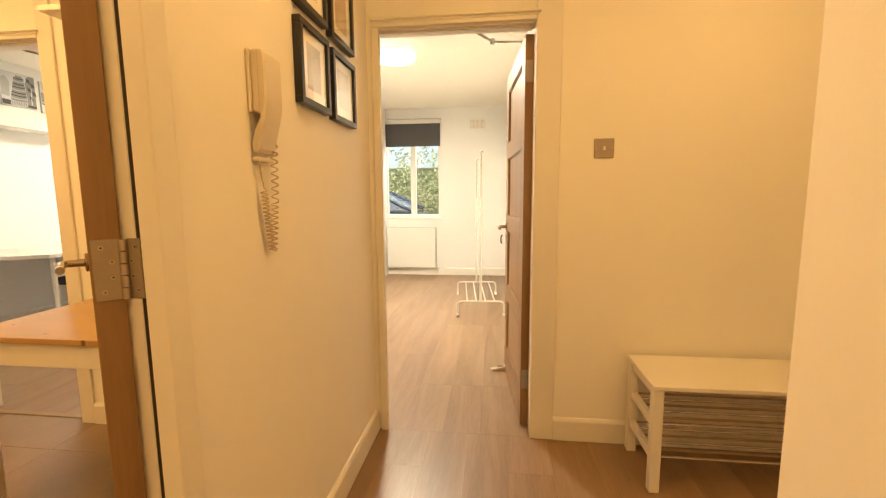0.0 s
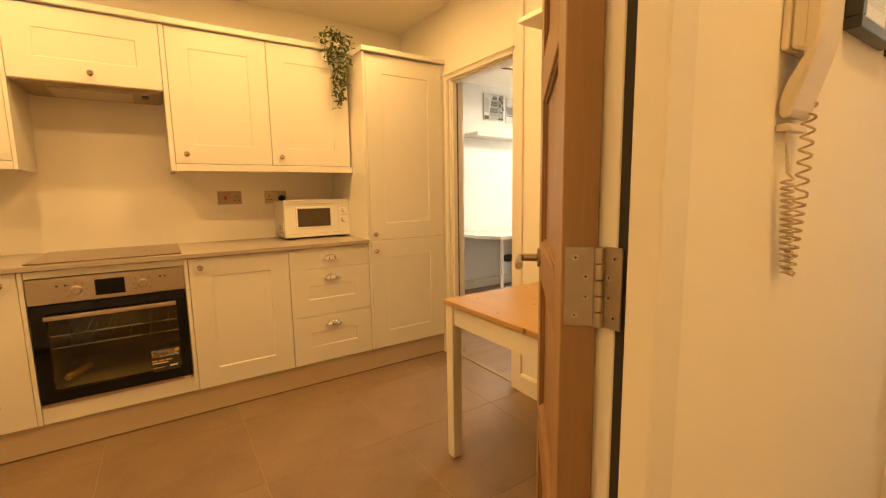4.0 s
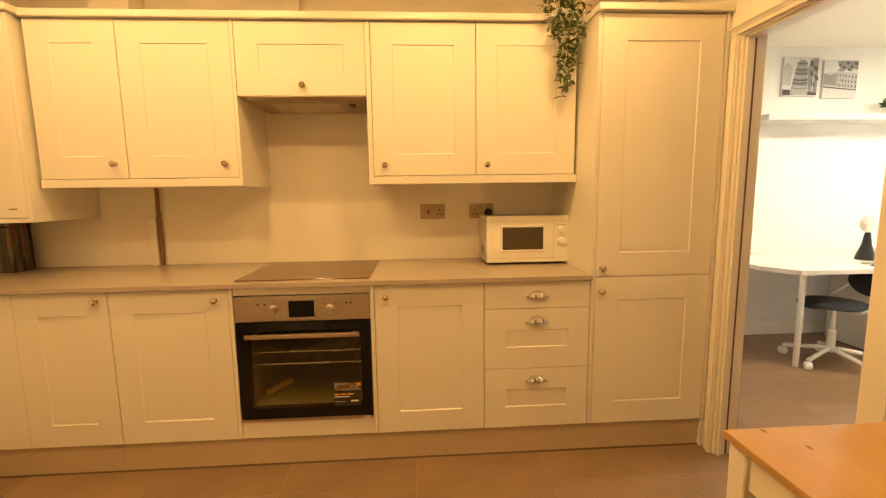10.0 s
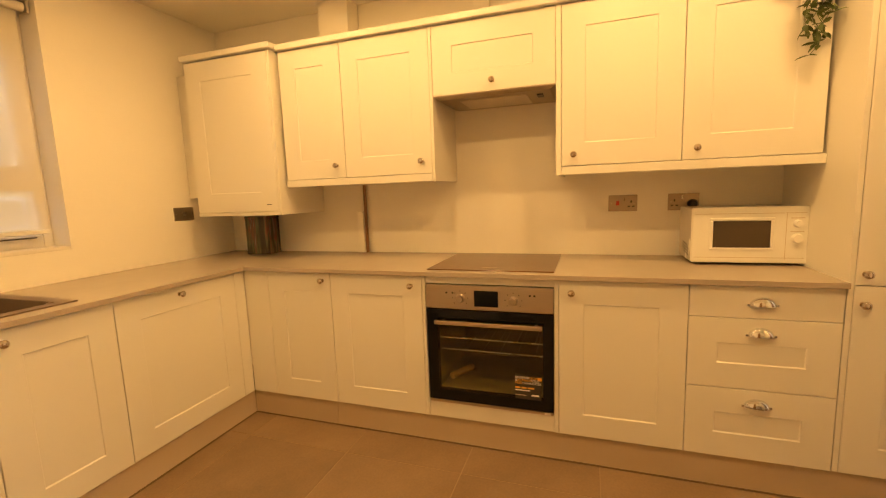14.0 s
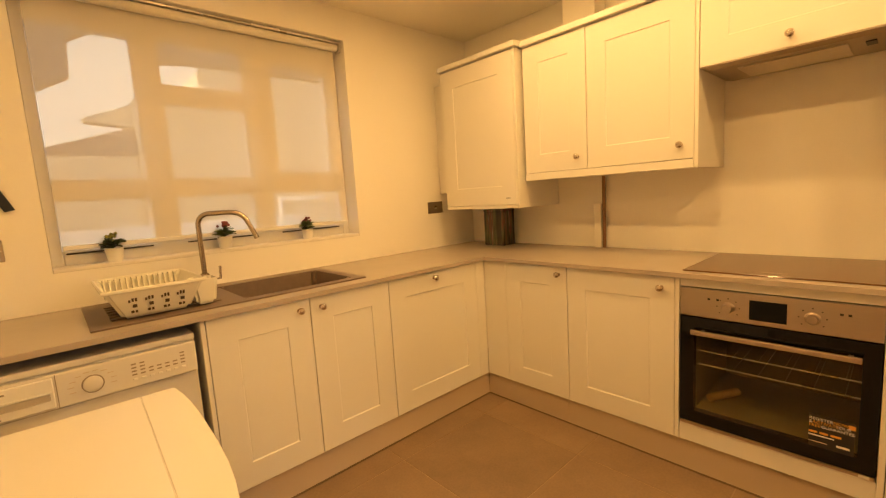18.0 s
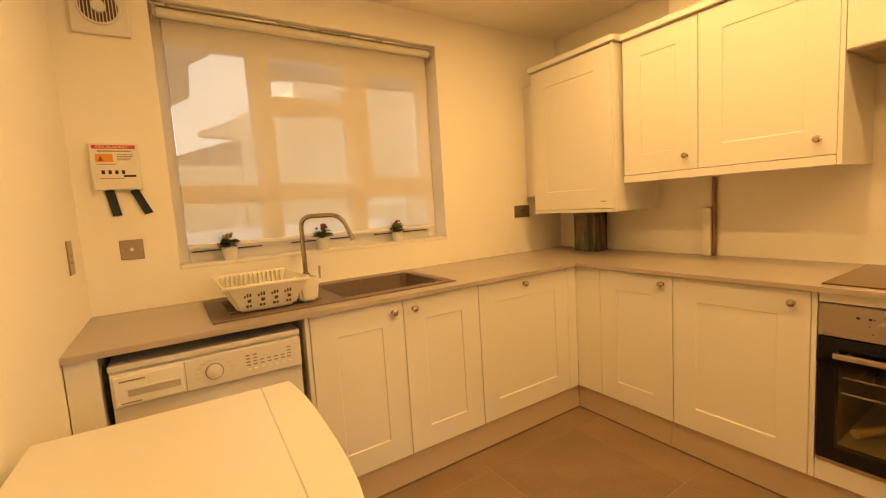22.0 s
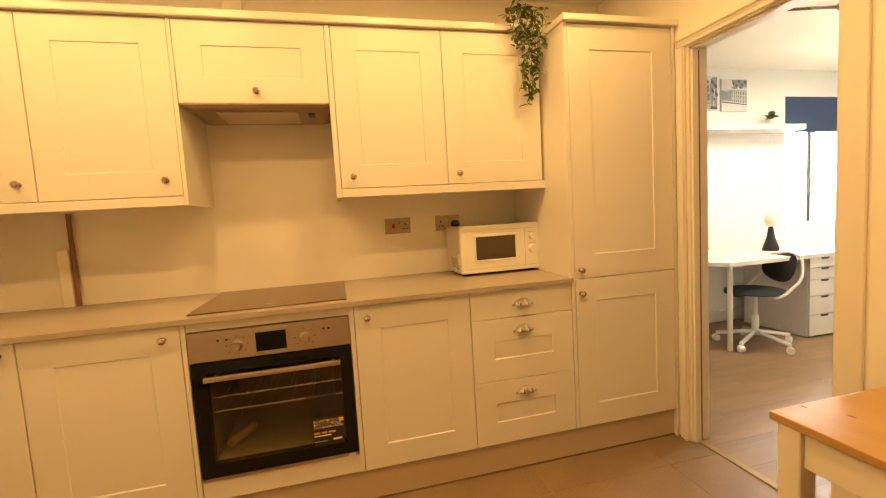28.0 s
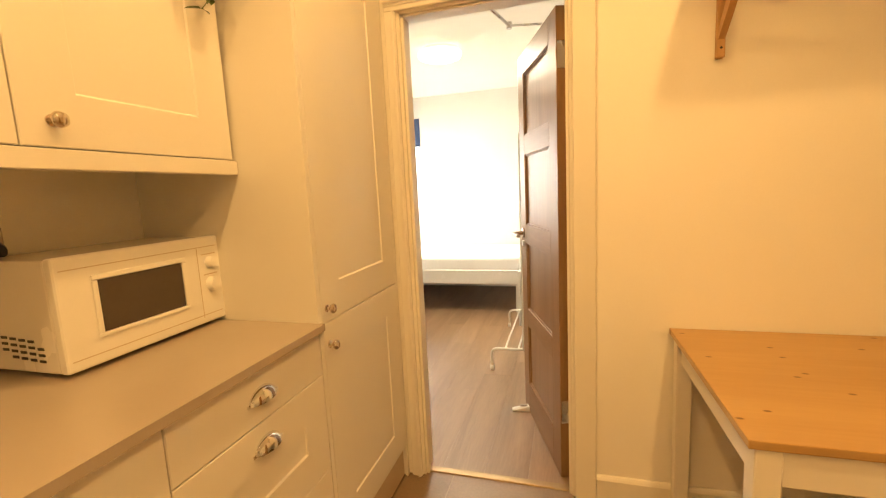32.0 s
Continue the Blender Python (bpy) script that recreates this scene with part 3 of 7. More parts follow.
# ---- tall cabinet ----
t = thing("tall_cabinet", pose(-0.28, 1.99, 0), "tall ivory larder cabinet with two framed doors", "cabinet")
part("body", box(-0.555, -0.0225, 1.700, 2.300, 0.15, 2.075), M_CARC, t)
part("side_panel", box(XW + 0.001, 0.0, 1.6985, 1.7165, 0.15, 2.077, 0.001), M_CAB, t)
part("side_panel", box(-0.555, 0.0, 2.286, 2.3045, 0.0, 2.077, 0.001), M_CAB, t)
d = part("door", shaker(0.565, 0.887 - UZ0, WEST(1.719, UZ0, -0.02), frame_w=0.112), M_CAB, t)
knob_at(WEST(1.747, 0.819), d)
d = part("door", shaker(0.565, 2.070 - 0.890, WEST(1.719, 0.890, -0.02), frame_w=0.112), M_CAB, t)
knob_at(WEST(1.746, 0.932), d)
part("cornice", box(-0.555, 0.022, 1.690, 2.3055, 2.0775, 2.108, 0.003), M_CAB, t)

# ---- wall units ----
WF, WZB, WZT = -0.225, 1.383, 2.112


def wall_unit(a0, a1, z0, label, ku, kv, front=WF):
    t = thing("wall_cabinet", pose((XW + front) / 2, (a0 + a1) / 2, z0), label, "cabinet", "fitted wall cabinets")
    part("body", box(XW + 0.002, front - 0.0225, a0 + 0.0005, a1 - 0.0005, z0 - 0.002, WZT), M_CARC, t)
    d = part("door", shaker(a1 - a0 - 0.001, WZT - z0 - 0.002, WEST(a0 + 0.0005, z0, front - 0.02)), M_CAB, t)
    knob_at(WEST(ku, kv, front), d)
    return t


wall_unit(-0.905, -0.5045, WZB, "ivory framed wall cabinet beside the boiler housing", -0.560, 1.452)
wall_unit(-0.502, 0.015, WZB, "ivory framed wall cabinet beside the extractor hood", -0.042, 1.448)
wall_unit(0.033, 0.644, 1.768, "short ivory wall cabinet above the extractor hood", 0.343, 1.815)
wall_unit(0.670, 1.180, WZB, "ivory framed wall cabinet above the double socket", 0.726, 1.434)
wall_unit(1.182, 1.686, WZB, "ivory framed wall cabinet above the microwave", 1.236, 1.432)
for y0, y1 in ((0.0165, 0.0315), (0.6455, 0.6685)):
    tagged(part("wall_cabinet_end_panel", box(XW + 0.002, WF + 0.002, y0, y1, 1.341, WZT, 0.001), M_CAB), "ivory end panel beside the extractor recess", "panel")
for y0, y1 in ((-0.907, 0.016), (0.669, 1.6975)):
    tagged(part("light_rail", box(WF - 0.03, WF + 0.004, y0, y1, 1.341, 1.380, 0.002), M_CAB), "ivory light rail under the wall cabinets", "light rail")
b = box(XW + 0.002, WF + 0.022, -0.905, 1.689, WZT + 0.002, WZT + 0.034, 0.003)
tagged(part("cornice", b, M_CAB), "ivory cornice along the top of the wall cabinets", "cornice")

# boiler housing
t = thing("boiler_housing", pose(-0.37, -1.255, 1.19), "deep ivory boiler cabinet with an open underside", "cabinet")
part("body", box(XW + 0.002, -0.2025, -1.565, -0.952, 1.235, 2.122), M_CARC, t)
part("door", shaker(0.622, 0.912, WEST(-1.571, 1.204, -0.20), frame_w=0.115), M_CAB, t)
part("side_panel", box(XW + 0.002, -0.180, -0.9465, -0.930, 1.182, 2.120, 0.001), M_CAB, t)
part("side_panel", box(XW + 0.002, -0.27, -1.739, -1.576, 1.30, 2.08, 0.001), M_CAB, t)
part("bottom_rail", box(-0.215, -0.182, -1.574, -0.9475, 1.181, 1.201, 0.001), M_CAB, t)
part("cornice", box(XW + 0.002, -0.160, -1.580, -0.913, 2.1235, 2.155, 0.003), M_CAB, t)
part("boiler_base", box(XW + 0.03, -0.22, -1.54, -0.97, 1.205, 1.234, 0.003), M_STEEL, t, "steel underside of the boiler")
part("badge", box(-0.1799, -0.178, -1.03, -0.995, 1.243, 1.247), M_BLACK, t)

# ---- extractor hood ----
t = thing("extractor_hood", pose(-0.38, 0.347, 1.70), "steel canopy extractor hood under a short cabinet", "extractor hood")
b = bmesh.new()
lo = [(-0.585, 0.070), (-0.250, 0.070), (-0.250, 0.615), (-0.585, 0.615)]
hi = [(XW + 0.004, 0.036), (-0.227, 0.036), (-0.227, 0.642), (XW + 0.004, 0.642)]
va = [b.verts.new((x, y, 1.750)) for x, y in lo]
vb = [b.verts.new((x, y, 1.763)) for x, y in hi]
vc = [b.verts.new((x, y, 1.7675)) for x, y in hi]
for p0, p1 in ((va, vb), (vb, vc)):
    for i in range(4):
        b.faces.new((p0[i], p0[(i + 1) % 4], p1[(i + 1) % 4], p1[i]))
b.faces.new(va)
b.faces.new(vc)
part("canopy", b, surf("hood_steel", (0.42, 0.35, 0.28), 0.38, 0.06, 3.0, 0.05, 300, metal=0.9), t)
part("filter", box(-0.53, -0.30, 0.155, 0.50, 1.7445, 1.7495, 0.001), surf("pale_filter_mesh", (0.62, 0.56, 0.48), 0.5, 0.06, 30.0, 0.2, 300, metal=0.4), t, "pale metal grease filter")
part("switch", box(-0.40, -0.33, 0.545, 0.575, 1.7445, 1.7495, 0.001), M_BLACK, t)

# ---- oven and hob ----
t = thing("oven", pose(-0.25, 0.33, 0.23), "built-in electric oven with steel fascia and black glass door", "oven")
M_CAV = surf("oven_enamel", (0.13, 0.112, 0.045), 0.45, 0.15, 6.0, 0.03)
ob = bmesh.new()
for bx in ((-0.53, -0.50, 0.036, 0.625, 0.235, 0.855), (-0.4995, -0.03, 0.036, 0.086, 0.235, 0.855), (-0.4995, -0.03, 0.582, 0.625, 0.235, 0.855), (-0.4995, -0.03, 0.0865, 0.5815, 0.235, 0.30), (-0.4995, -0.03, 0.0865, 0.5815, 0.675, 0.855)):
    box(*bx, 0, ob)
part("cavity", ob, M_CAV, t, "dark enamelled oven cavity")
for z in (0.492, 0.552):
    sh = part("wire_shelf", tube([(-0.055, 0.090, z), (-0.055, 0.578, z)], 0.0034, 8), M_NICKEL, t, "chromed wire shelf")
    for i in range(6):
        part("shelf_wire", tube([(-0.055, 0.13 + 0.082 * i, z + 0.003), (-0.48, 0.13 + 0.082 * i, z + 0.003)], 0.0011, 6), M_CAV, sh)
part("rolled_manual", tube([(-0.12, 0.115, 0.318), (-0.26, 0.185, 0.318)], 0.017, 14), surf("rolled_paper", (0.40, 0.25, 0.09), 0.7, 0.1), t, "rolled paper manual inside the oven", smooth=True)
part("top_trim", box(-0.04, -0.004, 0.033, 0.628, 0.842, UZ1, 0.001), M_CAB, t)
part("bottom_trim", box(-0.04, -0.002, 0.033, 0.628, UZ0, 0.228, 0.002), M_CAB, t)
f = part("fascia", box(-0.028, 0.006, 0.035, 0.626, 0.717, 0.838, 0.003), M_STEEL, t, "brushed steel control fascia")
part("display", box(0.0061, 0.008, 0.272, 0.383, 0.737, 0.814, 0.001), M_SCREEN, f)
for ky in (0.205, 0.452):
    part("dial", lathe([(0, 0), (0.023, 0), (0.023, 0.004), (0.018, 0.007), (0.0165, 0.022), (0.015, 0.025), (0, 0.025)], WEST(ky, 0.772, 0.006), 28), M_STEEL, f, smooth=True)
    for i in range(7):
        a = math.radians(-130 + i * 43)
        part("dial_mark", box(0.0061, 0.0066, ky + 0.037 * math.sin(a) - 0.002, ky + 0.037 * math.sin(a) + 0.002, 0.772 + 0.037 * math.cos(a) - 0.002, 0.772 + 0.037 * math.cos(a) + 0.002), M_BLACK, f)
for sy in (0.135, 0.165, 0.52, 0.54):
    part("symbol", box(0.0061, 0.0066, sy, sy + 0.009, 0.795, 0.803), M_BLACK, f)
M_OVENG, nt, p = tree("oven_door_glass")
p.inputs["Base Color"].default_value = (0.006, 0.006, 0.007, 1)
p.inputs["Roughness"].default_value = 0.05
p.inputs["Specular IOR Level"].default_value = 0.28
ob = bmesh.new()
loops = [[ob.verts.new((x, y, z)) for y, z in ((y0, z0), (y1, z0), (y1, z1), (y0, z1))]
         for x, y0, y1, z0, z1 in ((0.006, 0.088, 0.580, 0.300, 0.668), (0.006, 0.037, 0.624, 0.247, 0.7135), (-0.028, 0.037, 0.624, 0.247, 0.7135), (-0.028, 0.088, 0.580, 0.300, 0.668))]
for l0, l1 in zip(loops, loops[1:] + loops[:1]):
    for i in range(4):
        ob.faces.new((l0[i], l0[(i + 1) % 4], l1[(i + 1) % 4], l1[i]))
bmesh.ops.recalc_face_normals(ob, faces=ob.faces)
d = part("door", ob, M_OVENG, t, "black glass oven door")
M_OWIN = glass("smoked_oven_glass", (0.74, 0.68, 0.48))
g = part("window", box(0.001, 0.005, 0.0882, 0.5798, 0.3002, 0.6678), M_OWIN, d, "smoked oven window")
g.visible_shadow = False
part("handle", box(0.030, 0.046, 0.085, 0.580, 0.648, 0.668, 0.004, seg=2), M_STEEL, d, "brushed steel bar handle")
for hy in (0.115, 0.545):
    part("handle_post", box(0.006, 0.031, hy, hy + 0.014, 0.651, 0.665, 0.002), M_STEEL, d)
st = part("energy_sticker", box(0.0073, 0.0076, 0.455, 0.572, 0.300, 0.422), surf("sticker_black", (0.02, 0.018, 0.015), 0.5, 0.1), d, "orange and black energy sticker")
M_STK = surf("sticker_orange", (0.75, 0.36, 0.06), 0.5, 0.05)
M_STW = surf("sticker_white", (0.8, 0.78, 0.72), 0.5, 0.05)
for y0, y1, z0, z1, mm in ((0.556, 0.574, 0.396, 0.412, M_STK), (0.455, 0.478, 0.352, 0.360, M_STK), (0.484, 0.506, 0.352, 0.360, M_STK), (0.512, 0.540, 0.352, 0.360, M_STK),
                           (0.455, 0.522, 0.341, 0.346, M_STW), (0.455, 0.505, 0.318, 0.321, M_PLINTH), (0.528, 0.562, 0.318, 0.326, M_STW)):
    part("print_bar", box(0.0077, 0.0079, y0, y1, z0, z1), mm, st)


def lettering(words, size, m, material, parent):
    """Flat words, one mesh, placed by m in the parent's own frame."""
    fc = bpy.data.curves.new("lettering", "FONT")
    fc.body, fc.size, fc.extrude = words, size, 0.0002
    tx = new("lettering", fc)
    me = bpy.data.meshes.new_from_object(tx.evaluated_get(bpy.context.evaluated_depsgraph_get()))
    bpy.data.objects.remove(tx)
    me.materials.clear()
    me.materials.append(material)
    tx = new("lettering", me)
    tx.parent = parent
    tx.matrix_basis = world_of(parent).inverted() @ m
    return tx


for words, y, z, mm in (("REGISTER", 0.455, 0.401, M_STW), ("NOW", 0.518, 0.401, M_STK), ("&", 0.455, 0.388, M_STW), ("ACTIVATE", 0.464, 0.388, M_STK), ("YOUR", 0.523, 0.388, M_STW), ("FREE", 0.455, 0.375, M_STK), ("GUARANTEE", 0.487, 0.375, M_STW)):
    lettering(words, 0.0148, WEST(y, z, 0.0079), mm, st)
part("bottom_strip", box(-0.028, 0.004, 0.037, 0.624, 0.230, 0.245, 0.002), M_STEEL, t)
part("badge", box(0.0041, 0.005, 0.585, 0.612, 0.232, 0.243), M_STW, t)

t.matrix_basis = pose(-0.25, 0.3435, 0.23) @ Matrix.Diagonal((1, 1.037, 1, 1))

t = thing("induction_hob", pose(-0.30, 0.34, WT1), "black glass induction hob set on the worktop", "hob")
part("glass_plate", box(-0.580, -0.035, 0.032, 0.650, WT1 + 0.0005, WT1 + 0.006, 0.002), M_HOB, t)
part("control_mark", box(-0.105, -0.097, 0.30, 0.38, WT1 + 0.0061, WT1 + 0.0064), surf("hob_print", (0.4, 0.36, 0.3), 0.4, 0.05), t)

# boxed pipes from the cabinet tops to the ceiling
for y0, y1, d in ((-0.79, -0.585, 0.13), (0.17, 0.26, 0.05)):
    tagged(part("pipe_boxing", box(XW + 0.001, XW + d, y0, y1, WZT + 0.035, CEIL - 0.001, 0.002), M_WALL), "cream painted pipe boxing above the wall cabinets", "boxing", kind="structure")


# ---- kitchen: sink, tap, drainer rack ----
t = thing("sink", pose(1.33, -1.39, WT1), "brown composite sink with bowl and drainer, set in the worktop", "sink")
BX0, BX1, BY0, BY1 = 0.858, 1.375, -1.60, -1.20
b = bmesh.new()
zt = WT1 + 0.006
for x0, x1, y0, y1 in ((SX0 - 0.03, BX0, SY0 - 0.03, SY1 + 0.03), (BX1, SX1 + 0.03, SY0 - 0.03, SY1 + 0.03), (BX0, BX1, SY0 - 0.03, BY0), (BX0, BX1, BY1, SY1 + 0.03)):
    box(x0, x1, y0, y1, WT1 - 0.004, zt, 0, b)
part("rim", b, M_SINK, t)
b = bmesh.new()
top = [b.verts.new(q) for q in ((BX0, BY0, zt - 0.002), (BX1, BY0, zt - 0.002), (BX1, BY1, zt - 0.002), (BX0, BY1, zt - 0.002))]
low = [b.verts.new(q) for q in ((BX0 + 0.02, BY0 + 0.02, zt - 0.18), (BX1 - 0.02, BY0 + 0.02, zt - 0.18), (BX1 - 0.02, BY1 - 0.02, zt - 0.18), (BX0 + 0.02, BY1 - 0.02, zt - 0.18))]
for i in range(4):
    b.faces.new((top[i], top[(i + 1) % 4], low[(i + 1) % 4], low[i]))
b.faces.new(low)
bmesh.ops.bevel(b, geom=[e for e in b.edges if not e.is_boundary], offset=0.02, segments=3, affect="EDGES")
bmesh.ops.solidify(b, geom=list(b.faces), thickness=-0.006)
part("bowl", b, M_SINK, t, smooth=True)
for i in range(6):
    part("drainer_rib", box(1.45, 1.82, -1.56 + i * 0.058, -1.548 + i * 0.058, zt, zt + 0.004, 0.0015), M_SINK, t)
part("waste", lathe([(0, 0.004), (0.034, 0.004), (0.04, 0.001), (0.04, 0), (0, 0)], pose(1.10, -1.39, zt - 0.179), 24), M_CHROME, t, smooth=True)

M_TAP = surf("brushed_dark_nickel", (0.44, 0.37, 0.29), 0.26, 0.04, 5.0, 0.02, 250, metal=1.0)
t = thing("tap", pose(1.42, -1.605, zt), "brushed nickel swan-neck mixer tap behind the sink", "tap")
part("base", lathe([(0, 0), (0.026, 0), (0.026, 0.006), (0.021, 0.01), (0.021, 0.07), (0.016, 0.078), (0, 0.078)], pose(1.42, -1.605, zt), 24), M_TAP, t, smooth=True)
part("spout", tube(arc([(1.42, -1.605, zt + 0.06), (1.422, -1.603, 1.268), (1.250, -1.50, 1.268), (1.203, -1.47, 1.135)], 0.06, 10), 0.0118, 14), M_TAP, t, smooth=True)
part("lever", tube([(1.395, -1.60, zt + 0.045), (1.355, -1.595, zt + 0.045), (1.352, -1.594, zt + 0.105)], 0.006, 10), M_NICKEL, t, smooth=True)

t = thing("dish_rack", pose(1.66, -1.40, zt), "cream plastic dish drainer with slotted sides and a cutlery cup", "dish rack")


def basket(x0, x1, y0, y1, z0, z1, flare, wall_t=0.003):
    b = bmesh.new()
    lo = [b.verts.new(q) for q in ((x0, y0, z0), (x1, y0, z0), (x1, y1, z0), (x0, y1, z0))]
    hi = [b.verts.new(q) for q in ((x0 - flare, y0 - flare, z1), (x1 + flare, y0 - flare, z1), (x1 + flare, y1 + flare, z1), (x0 - flare, y1 + flare, z1))]
    for i in range(4):
        b.faces.new((lo[i], lo[(i + 1) % 4], hi[(i + 1) % 4], hi[i]))
    b.faces.new(lo[::-1])
    bmesh.ops.bevel(b, geom=[e for e in b.edges if not e.is_boundary], offset=0.012, segments=3, affect="EDGES")
    bmesh.ops.solidify(b, geom=list(b.faces), thickness=wall_t)
    return b


M_BROWNS = surf("shadowed_slot", (0.11, 0.075, 0.045), 0.7, 0.1)
M_RACK = surf("cream_plastic", (0.80, 0.77, 0.66), 0.4, 0.02, 4.0, 0.02)
RX0, RX1, RY0, RY1, RZ0, RZ1 = 1.575, 1.788, -1.53, -1.215, zt + 0.005, zt + 0.115
part("tub", basket(RX0, RX1, RY0, RY1, RZ0, RZ1, 0.05), M_RACK, t, smooth=True)
rim = [(RX0 - 0.052, RY0 - 0.052), (RX1 + 0.052, RY0 - 0.052), (RX1 + 0.052, RY1 + 0.052), (RX0 - 0.052, RY1 + 0.052)]
part("rim", tube([(x, y, RZ1) for x, y in rim], 0.007, 8, closed=True), M_RACK, t, smooth=True)
for i in range(14):
    x = RX0 - 0.02 + i * (RX1 - RX0 + 0.04) / 13
    part("rib", box(x - 0.003, x + 0.003, RY0 - 0.045, RY0 - 0.012, RZ0 + 0.03, RZ1, 0.001), M_RACK, t)
for i in range(4):
    x = RX0 + 0.022 + i * 0.050
    for dx, w, z, h in ((0.0, 0.006, 0.072, 0.014), (0.010, 0.006, 0.072, 0.014), (0.020, 0.006, 0.068, 0.010), (0.004, 0.013, 0.048, 0.013), (0.0, 0.007, 0.026, 0.010), (0.012, 0.009, 0.026, 0.010)):
        yy = RY1 + 0.05 * z / (RZ1 - RZ0)
        sl = box(-w / 2, w / 2, -0.0012, 0.0012, -h / 2, h / 2)
        sl.transform(pose(x + dx, yy + 0.0032, RZ0 + z, -24, 0, 0))
        part("slot", sl, M_BROWNS, t, "dark slot in the side")
part("cutlery_cup", basket(1.478, 1.548, -1.30, -1.215, RZ0, RZ1 - 0.008, 0.012), M_RACK, t, smooth=True)

# ---- kitchen window, blind, sill plants ----
GY = -1.90
t = thing("window_1", pose(1.22, GY, WZ0), "white painted timber casement window of three lights", "window", kind="structure")
M_FRAME = surf("window_paint", (0.80, 0.77, 0.70), 0.4, 0.03, 3.0, 0.04)
for x0, x1, z0, z1 in ((WX0, WX0 + 0.045, WZ0, WZ1), (WX1 - 0.045, WX1, WZ0, WZ1), (WX0 + 0.0455, WX1 - 0.0455, WZ0, WZ0 + 0.082), (WX0 + 0.0455, WX1 - 0.0455, 2.122, WZ1)):
    part("window_frame", box(x0, x1, GY - 0.035, GY + 0.035, z0, z1, 0.004), M_FRAME, t)
ML, MR = (0.945, 1.052), (1.440, 1.553)
for x0, x1 in (ML, MR):
    part("mullion", box(x0, x1, GY - 0.034, GY + 0.034, WZ0 + 0.0825, 2.1215, 0.004), M_FRAME, t)
part("transom", box(ML[1] + 0.0005, MR[0] - 0.0005, GY - 0.03, GY + 0.03, 1.824, 1.922, 0.004), M_FRAME, t)
for x0, x1 in ((WX0 + 0.0455, ML[0] - 0.0005), (ML[1] + 0.0005, MR[0] - 0.0005), (MR[1] + 0.0005, WX1 - 0.0455)):
    part("transom", box(x0, x1, GY - 0.03, GY + 0.03, 1.362, 1.456, 0.004), M_FRAME, t)
# opening sash of the light beside the corner
for x0, x1, z0, z1 in ((0.5085, 0.552, 1.457, 2.121), (0.892, 0.9445, 1.457, 2.121), (0.5525, 0.8915, 1.457, 1.482), (0.5525, 0.8915, 2.085, 2.121)):
    part("sash", box(x0, x1, GY - 0.026, GY + 0.042, z0, z1, 0.003), M_FRAME, t)
M_PANE = glass("window_glass")
for x0, x1, z0, z1 in ((WX0 + 0.045, ML[0], 1.14, 1.362), (0.552, 0.892, 1.482, 2.085), (ML[1], MR[0], 1.14, 1.362), (ML[1], MR[0], 1.456, 1.824), (ML[1], MR[0], 1.922, 2.122), (MR[1], WX1 - 0.045, 1.14, 1.362), (MR[1], WX1 - 0.045, 1.456, 2.122)):
    g = part("pane", box(x0 - 0.005, x1 + 0.005, GY - 0.003, GY + 0.003, z0 - 0.005, z1 + 0.005), M_PANE, t)
    g.visible_shadow = False
for x0, x1 in ((0.54, 0.92), (1.07, 1.42), (1.57, 1.90)):
    part("stay_bar", box(x0, x1, GY + 0.04, GY + 0.050, 1.124, 1.131, 0.002), surf("dark_steel_stay", (0.10, 0.085, 0.07), 0.35, 0.1, metal=0.8), t, "dark metal window stay")
part("sill_board", box(WX0 + 0.001, WX1 - 0.001, GY + 0.036, YS - 0.002, WZ0 - 0.001, WZ0 + 0.018, 0.004), M_TRIM, t)

M_BLIND, nt, p = tree("translucent_blind")
for n in list(nt.nodes):
    if n.type == "BSDF_PRINCIPLED":
        nt.nodes.remove(n)
out = next(n for n in nt.nodes if n.type == "OUTPUT_MATERIAL")
dif = node(nt, "ShaderNodeBsdfDiffuse", Color=(0.92, 0.88, 0.79, 1))
trl = node(nt, "ShaderNodeBsdfTranslucent", Color=(0.70, 0.64, 0.50, 1))
trn = node(nt, "ShaderNodeBsdfTransparent", Color=(1, 0.95, 0.83, 1))
wv = node(nt, "ShaderNodeTexNoise", Scale=420.0, Detail=2.0)
tcb = nt.nodes.new("ShaderNodeTexCoord")
nt.links.new(tcb.outputs["Object"], wv.inputs["Vector"])
mr = node(nt, "ShaderNodeMapRange", To_Min=0.42, To_Max=0.54)
nt.links.new(wv.outputs["Fac"], mr.inputs["Value"])
m1, m2 = nt.nodes.new("ShaderNodeMixShader"), nt.nodes.new("ShaderNodeMixShader")
m1.inputs[0].default_value = 0.25
nt.links.new(dif.outputs[0], m1.inputs[1])
nt.links.new(trl.outputs[0], m1.inputs[2])
m2.inputs[0].default_value = 0.33
nt.links.new(m1.outputs[0], m2.inputs[1])
nt.links.new(trn.outputs[0], m2.inputs[2])
nt.links.new(m2.outputs[0], out.inputs["Surface"])
t = thing("roller_blind", pose(1.22, -1.80, 2.2), "pale translucent roller blind drawn down over the window", "blind")
part("tube", tube([(WX0 + 0.03, -1.785, 2.232), (WX1 - 0.03, -1.785, 2.232)], 0.022, 16), surf("blind_roll", (0.72, 0.68, 0.6), 0.7, 0.03), t, smooth=True)
part("head_rail", box(WX0 + 0.01, WX1 - 0.01, -1.80, -1.765, 2.255, 2.268, 0.002), M_NICKEL, t, "metal head rail")
for x in (WX0 + 0.012, WX1 - 0.028):
    part("bracket", box(x, x + 0.014, -1.812, -1.76, 2.205, 2.2545, 0.002), M_NICKEL, t)
